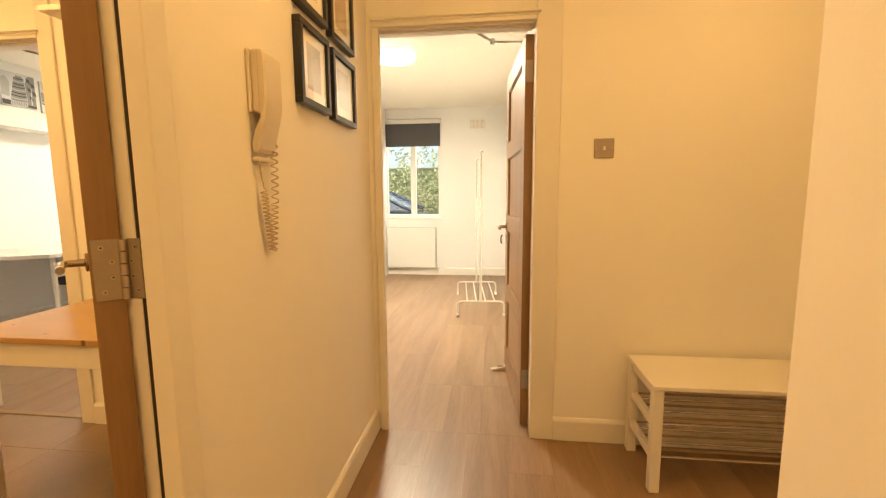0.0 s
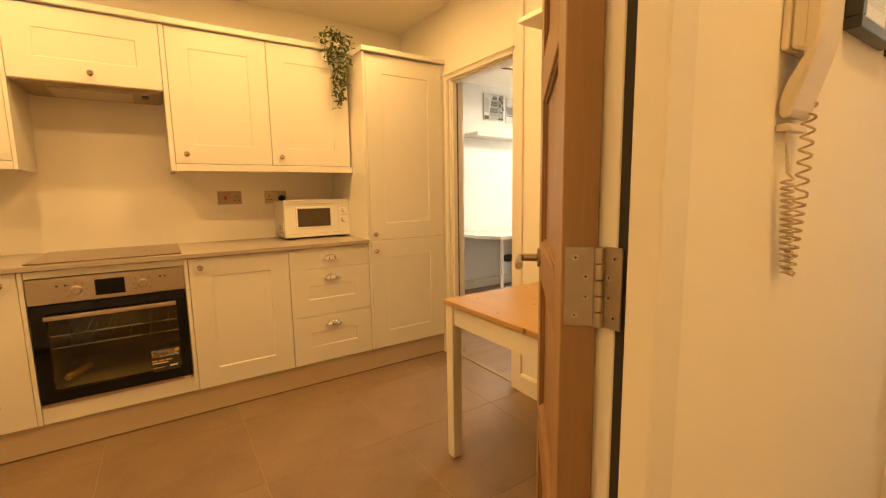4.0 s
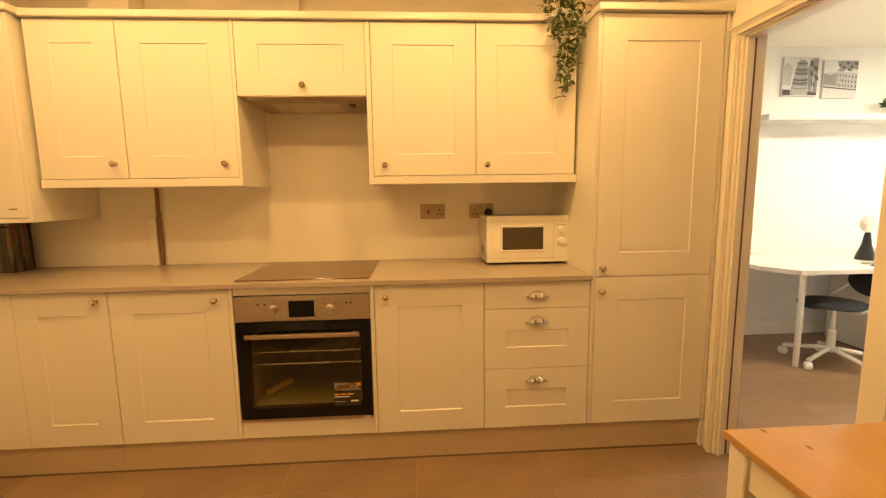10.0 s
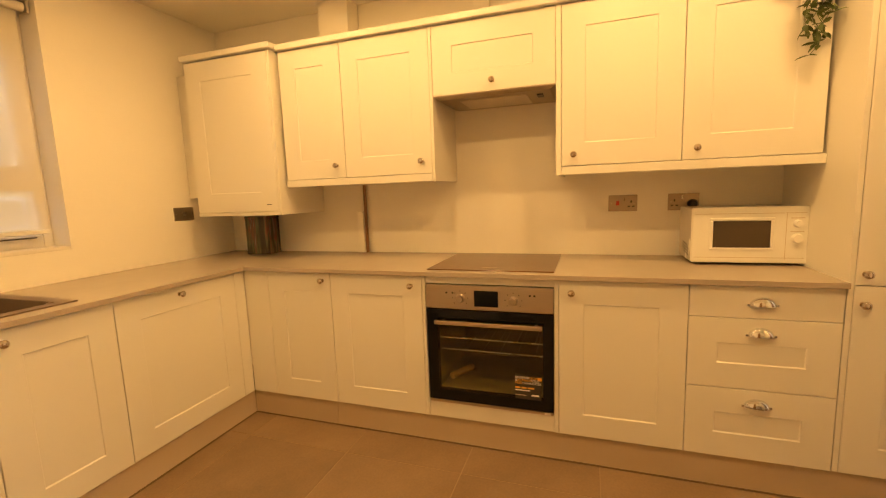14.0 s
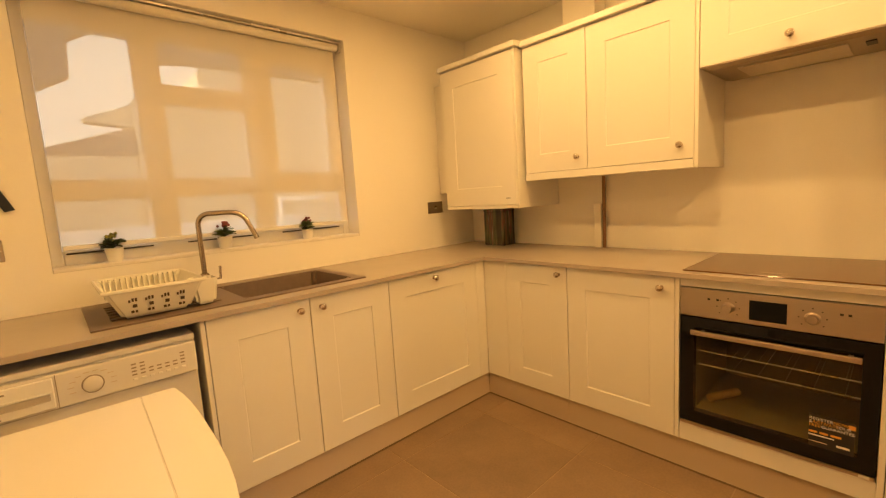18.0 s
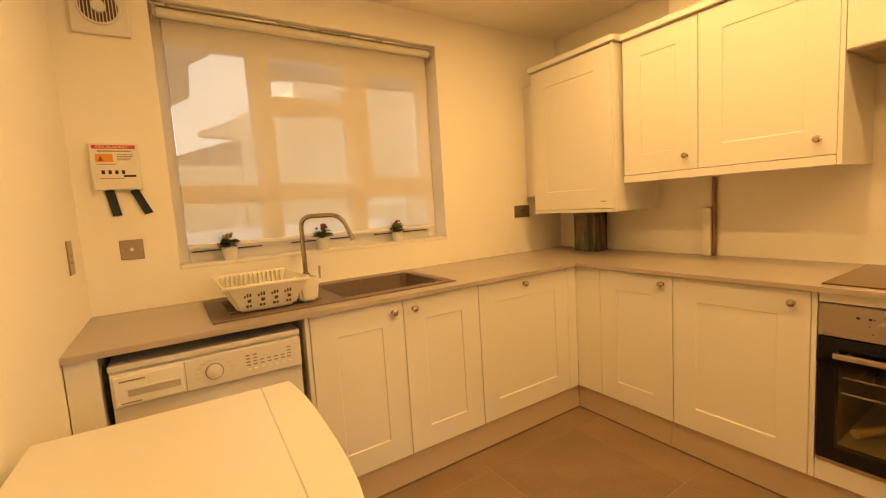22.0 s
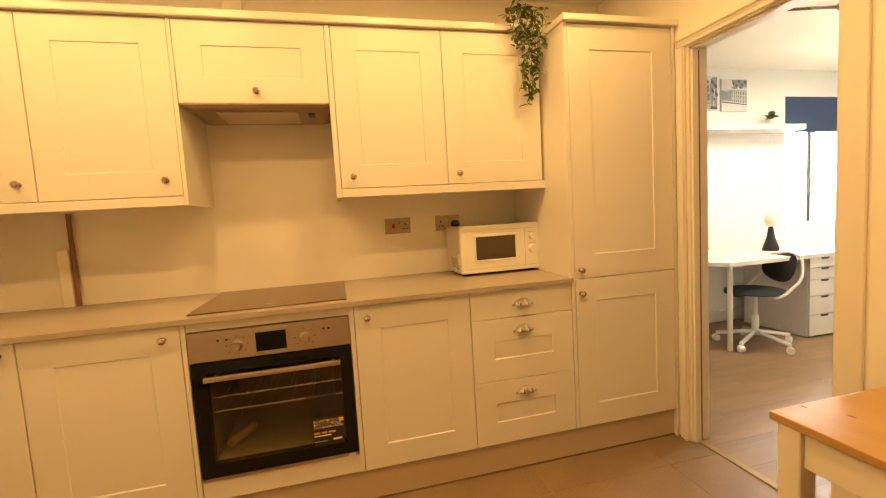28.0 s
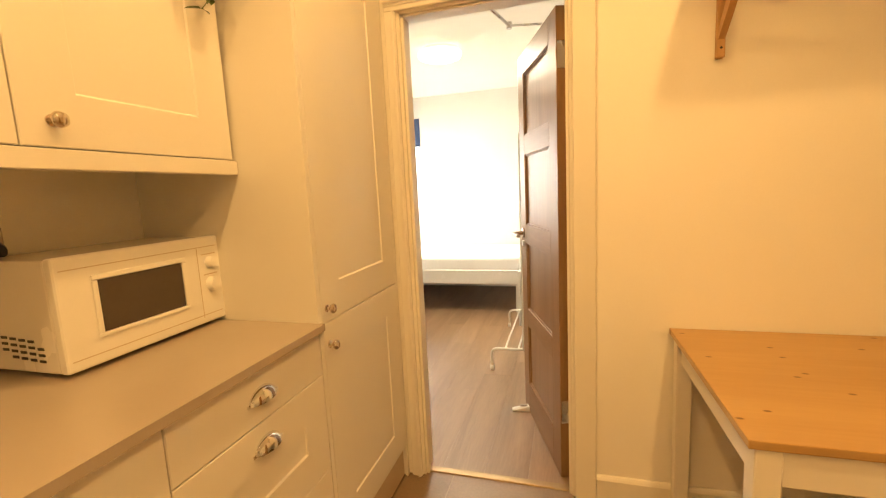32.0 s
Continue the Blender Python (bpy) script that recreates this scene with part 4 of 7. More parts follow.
b = bmesh.new()
cols = 24
rows = [[b.verts.new((WX0 + 0.045 + (WX1 - WX0 - 0.09) * i / cols, -1.806 + 0.003 * math.sin(i * 0.5), z)) for i in range(cols + 1)] for z in (1.165, 2.225)]
for i in range(cols):
    b.faces.new((rows[0][i], rows[0][i + 1], rows[1][i + 1], rows[1][i]))
part("cloth", b, M_BLIND, t, "thin translucent fabric")
part("bottom_bar", box(WX0 + 0.045, WX1 - 0.045, -1.812, -1.80, 1.145, 1.166, 0.003), M_WHITE, t)


def leaf_mesh(b, m, l, w, curl=0.15):
    pts = [(0, 0), (0.25, 0.42), (0.55, 0.5), (0.85, 0.25), (1, 0)]
    mid = [b.verts.new(m @ Vector((x * l, 0, -curl * l * x * x))) for x, _ in pts]
    for s in (-1, 1):
        side = [b.verts.new(m @ Vector((x * l, s * y * w, -curl * l * x * x + 0.12 * w))) for x, y in pts[1:-1]]
        ring = [mid[0], *side, mid[-1]]
        for i in range(3):
            b.faces.new([mid[i], mid[i + 1], ring[i + 1]] if i == 0 else [mid[i], mid[i + 1], ring[i + 1], ring[i]])
        b.faces.new([mid[3], mid[4], ring[3]])


M_LEAF = surf("dark_green_leaf", (0.10, 0.135, 0.04), 0.45, 0.3, 30.0, 0.1, 80, island=0.5)
M_FLOW = surf("dusty_red_flower", (0.22, 0.05, 0.035), 0.6, 0.2, 40.0, 0.1)
M_YEL = surf("yellow_green_flower", (0.30, 0.28, 0.05), 0.6, 0.2, 40.0, 0.1)


def sill_plant(x, y, z, s, flower, label):
    t = thing("potted_plant", pose(x, y, z), label, "plant", "plants on the window sill")
    part("pot", lathe([(0, 0), (0.026 * s, 0), (0.034 * s, 0.055 * s), (0.035 * s, 0.06 * s), (0.031 * s, 0.06 * s), (0.029 * s, 0.05 * s), (0, 0.05 * s)], pose(x, y, z), 20), M_WHITE, t, "small white pot", smooth=True)
    b = bmesh.new()
    for i in range(26):
        a = random.uniform(0, 360)
        leaf_mesh(b, pose(x, y, z + random.uniform(0.055, 0.085) * s, 0, 0, a) @ pose(0, 0, 0, random.uniform(-25, 25), random.uniform(-60, 5), 0), random.uniform(0.036, 0.062) * s, 0.040 * s)
    part("leaves", b, M_LEAF, t, "fleshy dark green leaves")
    b = bmesh.new()
    for i in range(16):
        a, r = random.uniform(0, 6.28), random.uniform(0, 0.026) * s
        bmesh.ops.create_icosphere(b, subdivisions=1, radius=0.0075 * s, matrix=pose(x + r * math.cos(a), y + r * math.sin(a), z + (0.115 + random.uniform(-0.008, 0.012)) * s))
    part("flowers", b, flower, t)


sz = WZ0 + 0.018
sill_plant(1.735, -1.785, sz, 1.05, M_YEL, "small potted plant with yellowish heads in a white pot")
sill_plant(1.262, -1.785, sz, 1.1, M_FLOW, "small potted plant with dusty red flowers in a white pot")
sill_plant(0.795, -1.785, sz, 1.0, M_FLOW, "small red-flowered plant in a white pot near the reveal")

# ---- washing machine ----
M_GRIPSHADE = surf("grip_shade_grey", (0.52, 0.47, 0.40), 0.5, 0.05)
t = thing("washing_machine", pose(1.895, -1.37, 0), "white front-loading washing machine under the worktop", "washing machine")
part("body", box(1.60, 2.195, -1.68, -1.10, 0.01, 0.815, 0.006, seg=2), M_ENAMEL, t)
part("lid", box(1.598, 2.197, -1.68, -1.092, 0.816, 0.838, 0.006, seg=2), M_ENAMEL, t)
pn = part("control_panel", box(1.602, 2.193, -1.0995, -1.080, 0.70, 0.812, 0.006, seg=2), M_ENAMEL, t)
dr = part("detergent_drawer", box(1.995, 2.185, -1.0795, -1.072, 0.708, 0.804, 0.003), M_WHITE, pn)
# flat grey patch: the recess's shade is given by colour, not depth
part("drawer_grip", box(2.005, 2.150, -1.0719, -1.0705, 0.735, 0.756, 0.002), M_GRIPSHADE, dr, "finger recess, its shade painted in grey")
part("grip_lip", box(2.003, 2.152, -1.0719, -1.067, 0.7565, 0.762, 0.001), M_ENAMEL, dr)
part("panel_seam", box(1.988, 1.990, -1.0799, -1.0793, 0.702, 0.810), M_GREYW, pn)
part("panel_seam", box(1.604, 2.191, -1.1002, -1.0997, 0.694, 0.697), M_GREYW, pn)
part("print_bar", box(2.10, 2.170, -1.0719, -1.071, 0.785, 0.790), M_GREYW, dr)
part("print_bar", box(2.115, 2.170, -1.0719, -1.071, 0.714, 0.718), M_GREYW, dr)
dl = part("dial", lathe([(0, 0), (0.026, 0), (0.0255, 0.007), (0.023, 0.009), (0, 0.009)], SOUTH(1.902, 0.752, -1.080), 32), M_ENAMEL, pn, smooth=True)
part("dial_ring", lathe([(0.0262, 0), (0.0295, 0), (0.029, 0.003), (0.0262, 0.003), (0.0262, 0)], SOUTH(1.902, 0.752, -1.080), 32), M_GREYW, dl, "dark ring round the dial", smooth=True)
for i in range(10):
    a = math.radians(200 - i * 24)
    part("dial_mark", box(1.902 - 0.055 * math.cos(a) - 0.008, 1.902 - 0.055 * math.cos(a) + 0.008, -1.0799, -1.079, 0.752 + 0.042 * math.sin(a) - 0.001, 0.752 + 0.042 * math.sin(a) + 0.001), M_PLINTH, pn)
for i in range(7):
    x = 1.785 - i * 0.024
    part("button", box(x, x + 0.013, -1.0799, -1.076, 0.725, 0.732, 0.001), M_WHITE, pn)
    for j in range(4 if i in (0, 1, 6) else 2):
        part("print_bar", box(x, x + 0.014, -1.0799, -1.0793, 0.742 + j * 0.012, 0.747 + j * 0.012), M_GREYW, pn)
d = part("door_ring", lathe([(0.15, 0), (0.20, 0), (0.20, 0.012), (0.185, 0.026), (0.155, 0.026), (0.15, 0.012), (0.15, 0)], SOUTH(1.90, 0.42, -1.0995), 40), M_WHITE, t, smooth=True)
part("door_glass", lathe([(0, 0.0), (0.149, 0.0), (0.149, 0.012), (0.10, 0.022), (0, 0.024)], SOUTH(1.90, 0.42, -1.0995), 40), M_BGLASS, d, smooth=True)

# ---- freezer ----
t = thing("freezer", pose(2.0, -0.25, 0), "white under-counter freezer with a rounded door edge beside the wall", "freezer")
part("body", box(1.829, 2.255, -0.522, 0.03, 0.02, 0.838, 0.006, seg=2), M_ENAMEL, t)
part("top", box(1.8288, 2.258, -0.526, 0.034, 0.8385, 0.856, 0.0012, seg=2), M_ENAMEL, t)
part("door_seal", box(1.8276, 1.8286, -0.52, 0.028, 0.08, 0.8555), M_ENAMEL, t)
ol = [(1.8274, -0.526), (1.8274, 0.034)] + [(1.741 + 0.018 * abs((y + 0.246) / 0.28) ** 3, y) for y in (0.034, 0.02, -0.02, -0.09, -0.17, -0.246, -0.33, -0.41, -0.47, -0.51, -0.526)]
part("door", prism(ol, pose(0, 0, 0.07), 0.786, 0.0015), M_ENAMEL, t)
for fx in (1.80, 2.23):
    for fy in (-0.48, -0.01):
        part("foot", lathe([(0, 0), (0.018, 0), (0.018, 0.02), (0, 0.02)], pose(fx, fy, 0), 12), M_BLACK, t)

t.matrix_basis = pose(2.018, -0.262, 0, 0, 0, -2.2)

# ---- microwave ----
t = thing("microwave", pose(-0.478, 1.488, WT1, 0, 0, 0.5), "white countertop microwave with two dials on the worktop", "microwave")
b = box(-0.135, 0.125, -0.235, 0.21, 0.012, 0.262, 0.006, seg=2)
part("body", b, M_ENAMEL, t, local=True)
f = part("front_panel", box(0.1255, 0.150, -0.237, 0.212, 0.012, 0.266, 0.008, seg=3), M_WHITE, t, local=True)
part("door_line", box(0.1501, 0.1506, 0.128, 0.130, 0.03, 0.235), M_PLINTH, f, local=True)
part("top_line", box(0.1501, 0.1506, -0.225, 0.20, 0.236, 0.238), M_PLINTH, f, local=True)
part("bottom_line", box(0.1501, 0.1506, -0.225, 0.20, 0.036, 0.038), M_PLINTH, f, local=True)
b = bmesh.new()
for y0, y1, z0, z1 in ((-0.165, 0.085, 0.205, 0.218), (-0.165, 0.085, 0.072, 0.082), (-0.165, -0.152, 0.0825, 0.2045), (0.072, 0.085, 0.0825, 0.2045)):
    box(0.1501, 0.155, y0, y1, z0, z1, 0.002, b)
part("window_frame", b, M_WHITE, f, local=True)
part("window", box(0.1501, 0.1515, -0.1515, 0.0715, 0.083, 0.204), surf("smoked_window", (0.075, 0.055, 0.04), 0.15, 0.1, 3.0, 0.0, rvar=0.04), f, "smoked dark door window", local=True)
for z, r in ((0.190, 0.017), (0.125, 0.022)):
    mm = Matrix(((0, 0, 1, 0.150), (1, 0, 0, 0.170), (0, 1, 0, z), (0, 0, 0, 1)))
    part("dial", lathe([(0, 0), (r, 0), (r * 0.95, 0.006), (r * 0.8, 0.018), (0, 0.02)], mm, 24), M_WHITE, f, local=True, smooth=True)
    part("dial_print", box(0.1501, 0.1505, 0.145, 0.195, z + r + 0.006, z + r + 0.009), M_PLINTH, f, local=True)
for i in range(5):
    for j in range(4):
        if j == 0 and i == 0 or j == 3 and i == 4:
            continue
        part("vent_slot", box(-0.045 + i * 0.028, -0.026 + i * 0.028, -0.2362, -0.2351, 0.045 + j * 0.014 - 0.002 * i, 0.051 + j * 0.014 - 0.002 * i), M_BLACK, t, local=True)
for fx in (-0.12, 0.09):
    for fy in (-0.2, 0.17):
        part("foot", lathe([(0, 0.0005), (0.012, 0.0005), (0.012, 0.012), (0, 0.012)], pose(fx, fy, 0), 12), M_BLACK, t, local=True)


# ---- sockets and switches ----
M_PLATE = surf("brushed_nickel_plate", (0.42, 0.35, 0.28), 0.38, 0.05, 6.0, 0.04, 300, metal=0.9)
M_RED = surf("red_switch", (0.45, 0.03, 0.03), 0.4, 0.05)


def plate(m, w, h, label, name="wall_socket", group="nickel wall plates"):
    t = thing(name, m, label, "socket" if "socket" in name else "switch", group)
    part("plate", box(-w / 2, w / 2, -h / 2, h / 2, 0.0005, 0.006, 0.002), M_PLATE, t, local=True)
    for x in (-w * 0.4, w * 0.4):
        part("screw", lathe([(0, 0), (0.003, 0), (0.003, 0.0008), (0, 0.0008)], pose(x, 0, 0.0061), 10), M_NICKEL, t, local=True)
    return t


def outlet(t, cx):
    for x, y, w, h in ((cx, 0.008, 0.007, 0.012), (cx - 0.011, -0.018, 0.012, 0.007), (cx + 0.011, -0.018, 0.012, 0.007)):
        part("pin_hole", box(x - w / 2, x + w / 2, y - h / 2, y + h / 2, 0.0061, 0.0066), M_BLACK, t, local=True)


t = plate(WEST(0.972, 1.186, XW), 0.146, 0.088, "nickel cooker switch with red rocker and one outlet")
part("rocker", box(-0.034, -0.018, -0.012, 0.012, 0.0061, 0.009, 0.001), M_RED, t, "red rocker switch", local=True)
part("rocker", box(0.004, 0.012, 0.012, 0.032, 0.0061, 0.009, 0.001), M_NICKEL, t, local=True)
outlet(t, 0.042)
t = plate(WEST(1.266, 1.186, XW), 0.146, 0.088, "nickel double socket above the worktop")
outlet(t, -0.042)
part("rocker", box(-0.012, 0.0, 0.012, 0.032, 0.0061, 0.009, 0.001), M_NICKEL, t, local=True)
tg = thing("microwave_plug", WEST(1.308, 1.175, XW + 0.0062), "black mains plug in the double socket", "plug")
part("plug_body", lathe([(0, 0), (0.025, 0), (0.024, 0.02), (0.016, 0.034), (0, 0.036)], None, 20), M_BLACK, tg, local=True, smooth=True)
part("cable", tube([(0, -0.02, 0.012), (0, -0.06, 0.02), (0.0, -0.18, 0.01), (0.03, -0.27, 0.01)], 0.0035, 8), M_BLACK, tg, local=True, smooth=True)
t = plate(SOUTH(2.128, 1.173, YS), 0.086, 0.086, "nickel fused switch beside the window", "wall_switch")
part("rocker", box(-0.006, 0.006, -0.006, 0.008, 0.0061, 0.009, 0.001), M_WHITE, t, local=True)
t = plate(SOUTH(-0.21, 1.2, YS), 0.146, 0.086, "nickel double switch beside the boiler housing", "wall_switch")
part("rocker", box(-0.012, 0.012, -0.012, 0.012, 0.0061, 0.008, 0.001), M_NICKEL, t, local=True)
t = plate(EAST(-1.46, 1.175, XE), 0.086, 0.125, "nickel wall plate on the side wall", "wall_switch")
outlet(t, 0.0)
t = plate(NORTH(3.397, 1.402, 2.41), 0.086, 0.086, "nickel light switch on the hall wall", "wall_switch")
part("toggle", box(-0.005, 0.005, -0.009, 0.009, 0.0061, 0.011, 0.001), M_WHITE, t, local=True)

# ---- extractor fan, fire blanket ----
t = thing("extractor_fan", SOUTH(2.128, 2.19, YS), "round-grilled white wall extractor fan", "fan")
part("housing", box(-0.10, 0.10, -0.11, 0.11, 0.0005, 0.022, 0.006, seg=2), M_WHITE, t, local=True)
part("duct", lathe([(0, 0.0221), (0.068, 0.0221), (0.068, 0.0235), (0, 0.0235)], None, 32), M_BROWNS, t, "dark fan opening", local=True)
part("ring", lathe([(0.066, 0.0222), (0.075, 0.0222), (0.073, 0.032), (0.066, 0.032), (0.066, 0.0222)], None, 36), M_WHITE, t, local=True, smooth=True)
part("hub", lathe([(0, 0.024), (0.025, 0.024), (0.024, 0.034), (0, 0.036)], None, 24), M_WHITE, t, local=True, smooth=True)
for i in range(11):
    x = -0.060 + i * 0.012
    h = math.sqrt(max(0.0, 0.0665 ** 2 - x * x))
    part("slat", box(x - 0.0016, x + 0.0016, -h, h, 0.0245, 0.0295), M_WHITE, t, local=True)

t = thing("fire_blanket", SOUTH(2.142, 1.533, YS) @ Matrix.Diagonal((1.28, 1, 1, 1)), "white fire blanket pouch with black pull straps on the wall", "fire blanket")
part("pouch", box(-0.066, 0.066, -0.098, 0.098, 0.0005, 0.032, 0.005, seg=2), M_WHITE, t, local=True)
lb = part("label_panel", box(-0.058, 0.058, -0.085, 0.090, 0.0322, 0.0328), surf("label_card", (0.80, 0.76, 0.68), 0.5, 0.02), t, local=True)
part("title_band", box(-0.058, 0.058, 0.074, 0.090, 0.0329, 0.0333), surf("label_red", (0.62, 0.06, 0.04), 0.5, 0.03), lb, "red title band", local=True)
for x0, x1, y0, y1, mm in ((-0.045, 0.045, 0.062, 0.067, M_GREYW), (-0.052, -0.005, 0.018, 0.052, M_STK), (0.006, 0.05, 0.048, 0.051, M_GREYW), (0.006, 0.05, 0.041, 0.044, M_GREYW), (0.006, 0.045, 0.034, 0.037, M_GREYW), (0.006, 0.04, 0.027, 0.030, M_GREYW),
                          (-0.05, 0.0, 0.008, 0.011, M_GREYW), (-0.045, 0.02, -0.052, -0.049, M_GREYW), (0.018, 0.052, -0.045, -0.036, M_BLACK)):
    part("print_bar", box(x0, x1, y0, y1, 0.0329, 0.0332), mm, lb, local=True)
for i in range(4):
    part("pictogram", box(-0.04 + i * 0.018, -0.031 + i * 0.018, -0.032, -0.016, 0.0329, 0.0332), M_BLACK, lb, local=True)
b = bmesh.new()
b.faces.new([b.verts.new((-0.046, 0.022, 0.0334)), b.verts.new((-0.030, 0.022, 0.0334)), b.verts.new((-0.038, 0.046, 0.0334))])
part("flame_mark", b, surf("flame_red", (0.55, 0.05, 0.03), 0.5, 0.03), lb, local=True)
M_STRAP = surf("navy_strap", (0.02, 0.025, 0.04), 0.7, 0.1, 20, 0.2)
for x, lean in ((-0.028, 7), (0.040, 18)):
    sp = box(-0.013, 0.013, -0.112, 0.0, 0.008, 0.012, 0.001)
    sp.transform(pose(x, -0.0985, 0, 0, 0, lean))
    part("strap", sp, M_STRAP, t, "dark woven pull strap", local=True)
lettering("FIRE BLANKET", 0.0135, world_of(lb) @ pose(-0.047, 0.0775, 0.0337), M_STW, lb)

# ---- pipework and canister in the corner ----
t = thing("pipe_casing", pose(XW + 0.02, -0.65, WT1), "cream boxed pipe with a bare copper riser", "pipe")
part("casing", box(XW + 0.001, XW + 0.035, -0.661, -0.615, WT1 + 0.0005, 1.175, 0.003), M_WALL, t)
part("riser", tube([(XW + 0.02, -0.6015, WT1 + 0.0005), (XW + 0.02, -0.6015, 1.345)], 0.0105, 12), surf("aged_copper", (0.30, 0.16, 0.085), 0.5, 0.15, 8.0, 0.1, metal=0.35), t, "brown copper riser pipe", smooth=True)
t = thing("utensil_tin", pose(-0.50, -1.365, WT1), "dark glossy square tin under the boiler cabinet", "tin")
M_TIN, nt, p = tree("printed_tin")
tc = nt.nodes.new("ShaderNodeTexCoord")
mp = nt.nodes.new("ShaderNodeMapping")
mp.inputs["Scale"].default_value = (26, 26, 2.2)
mp.inputs["Rotation"].default_value = (0.12, 0.1, 0)
nz = node(nt, "ShaderNodeTexNoise", Scale=1.6, Detail=4.0)
rp = nt.nodes.new("ShaderNodeValToRGB")
rp.color_ramp.interpolation = "LINEAR"
rp.color_ramp.elements[0].position, rp.color_ramp.elements[0].color = 0.30, (0.02, 0.016, 0.012, 1)
rp.color_ramp.elements[1].position, rp.color_ramp.elements[1].color = 0.75, (0.55, 0.45, 0.33, 1)
for q, c in ((0.45, (0.045, 0.035, 0.02, 1)), (0.53, (0.10, 0.11, 0.05, 1)), (0.58, (0.20, 0.06, 0.035, 1)), (0.63, (0.08, 0.06, 0.04, 1))):
    rp.color_ramp.elements.new(q).color = c
nt.links.new(tc.outputs["Object"], mp.inputs["Vector"])
nt.links.new(mp.outputs[0], nz.inputs["Vector"])
nt.links.new(nz.outputs["Fac"], rp.inputs[0])
nt.links.new(rp.outputs[0], p.inputs["Base Color"])
p.inputs["Roughness"].default_value = 0.18
part("tin_body", box(-0.565, -0.435, -1.455, -1.275, WT1 + 0.0005, 1.145, 0.006, seg=2), M_TIN, t)
part("tin_lid", box(-0.568, -0.432, -1.458, -1.272, 1.1455, 1.165, 0.005, seg=2), M_TIN, t)

# ---- trailing plant on the wall cabinets ----
t = thing("trailing_plant", pose(-0.28, 1.64, 2.143), "artificial trailing ivy hanging over the cabinet door", "plant")
part("pot", lathe([(0, 0), (0.035, 0), (0.045, 0.06), (0.042, 0.06), (0, 0.055)], pose(-0.31, 1.635, 2.143), 18), M_WHITE, t, smooth=True)
random.seed(7)
for k in range(13):
    y0 = 1.50 + 0.20 * k / 12 + random.uniform(-0.01, 0.01)
    n = 0.44 * max(0.22, 1 - (abs(y0 - 1.61) / 0.13) ** 1.2) + random.uniform(-0.06, 0.02)
    x0 = -0.195 + random.uniform(-0.005, 0.05)
    pts = [(-0.31, 1.635, 2.205), (-0.25, (1.635 + y0) / 2, 2.25 + random.uniform(-0.03, 0.03)), (x0, y0, 2.20)]
    zz = 2.20
    while zz > 2.20 - n:
        zz -= 0.034
        pts.append((x0 + random.uniform(-0.006, 0.010), y0 + (1.615 - y0) * 0.9 * (2.2 - zz) + random.uniform(-0.014, 0.014), zz))
    part("stem", tube(pts, 0.0012, 5), M_LEAF, t)
    b = bmesh.new()
    for q in pts[1:]:
        for s in range(2):
            a = random.uniform(-120, 120)
            leaf_mesh(b, pose(*q, 0, 0, a) @ pose(0, 0, 0, random.uniform(-35, 35), random.uniform(-25, 70), 0), random.uniform(0.026, 0.046), 0.019)
    part("leaves", b, M_LEAF, t, "small pointed green leaves")

# ---- pine table and wall shelf ----
t = thing("dining_table", pose(1.64, 1.95, 0), "white-legged table with a knotty lacquered pine top against the wall", "table")
TX0, TX1, TY0, TY1 = 1.050, 2.205, 1.588, 2.305
part("tabletop", box(TX0, TX1, TY0, TY1, 0.712, 0.732, 0.003, seg=2), M_PINE, t, "orange lacquered pine boards with dark knots")
for x in (TX0 + 0.014, TX1 - 0.066):
    for y in (TY0 + 0.006, TY1 - 0.062):
        b = box(x, x + 0.052, y, y + 0.052, 0, 0.7115, 0.003)
        for v in b.verts:
            if v.co.z < 0.05:
                v.co.x += (x + 0.026 - v.co.x) * 0.1
                v.co.y += (y + 0.026 - v.co.y) * 0.1
        part("leg", b, M_TRIM, t)
for bx in ((TX0 + 0.067, TX1 - 0.067, TY0 + 0.016, TY0 + 0.036, 0.625, 0.7115), (TX0 + 0.067, TX1 - 0.067, TY1 - 0.046, TY1 - 0.026, 0.625, 0.7115),
           (TX0 + 0.026, TX0 + 0.046, TY0 + 0.059, TY1 - 0.063, 0.625, 0.7115), (TX1 - 0.05, TX1 - 0.03, TY0 + 0.059, TY1 - 0.063, 0.625, 0.7115)):
    part("apron", box(*bx, 0.002), M_TRIM, t)
t = thing("wall_shelf", pose(1.64, 2.30, 1.94), "white shelf on pine brackets above the table", "shelf")
part("board", box(1.09, 2.20, 1.99, 2.308, 1.942, 1.965, 0.003), M_TRIM, t)
for x in (1.165, 2.02):
    br = part("bracket", box(x, x + 0.024, 2.284, 2.309, 1.645, 1.941, 0.003), M_PINEB, t, "pine shelf bracket")
    part("arm", box(x, x + 0.024, 2.06, 2.2835, 1.915, 1.941, 0.003), M_PINEB, br)
    mm = Matrix(((0, 0, 1, x + 0.002), (1, 0, 0, 0), (0, 1, 0, 0), (0, 0, 0, 1)))
    ol = [(2.2835, 1.70), (2.2835, 1.735), (2.22, 1.80), (2.16, 1.855), (2.115, 1.914), (2.075, 1.914), (2.12, 1.84), (2.20, 1.765)]
    part("brace", prism(ol, mm, 0.02, 0.001), M_PINEB, br)
    part("screw", lathe([(0, 0), (0.004, 0), (0.004, 0.001), (0, 0.001)], NORTH(x + 0.012, 1.675, 2.2839), 10), M_BLACK, br)

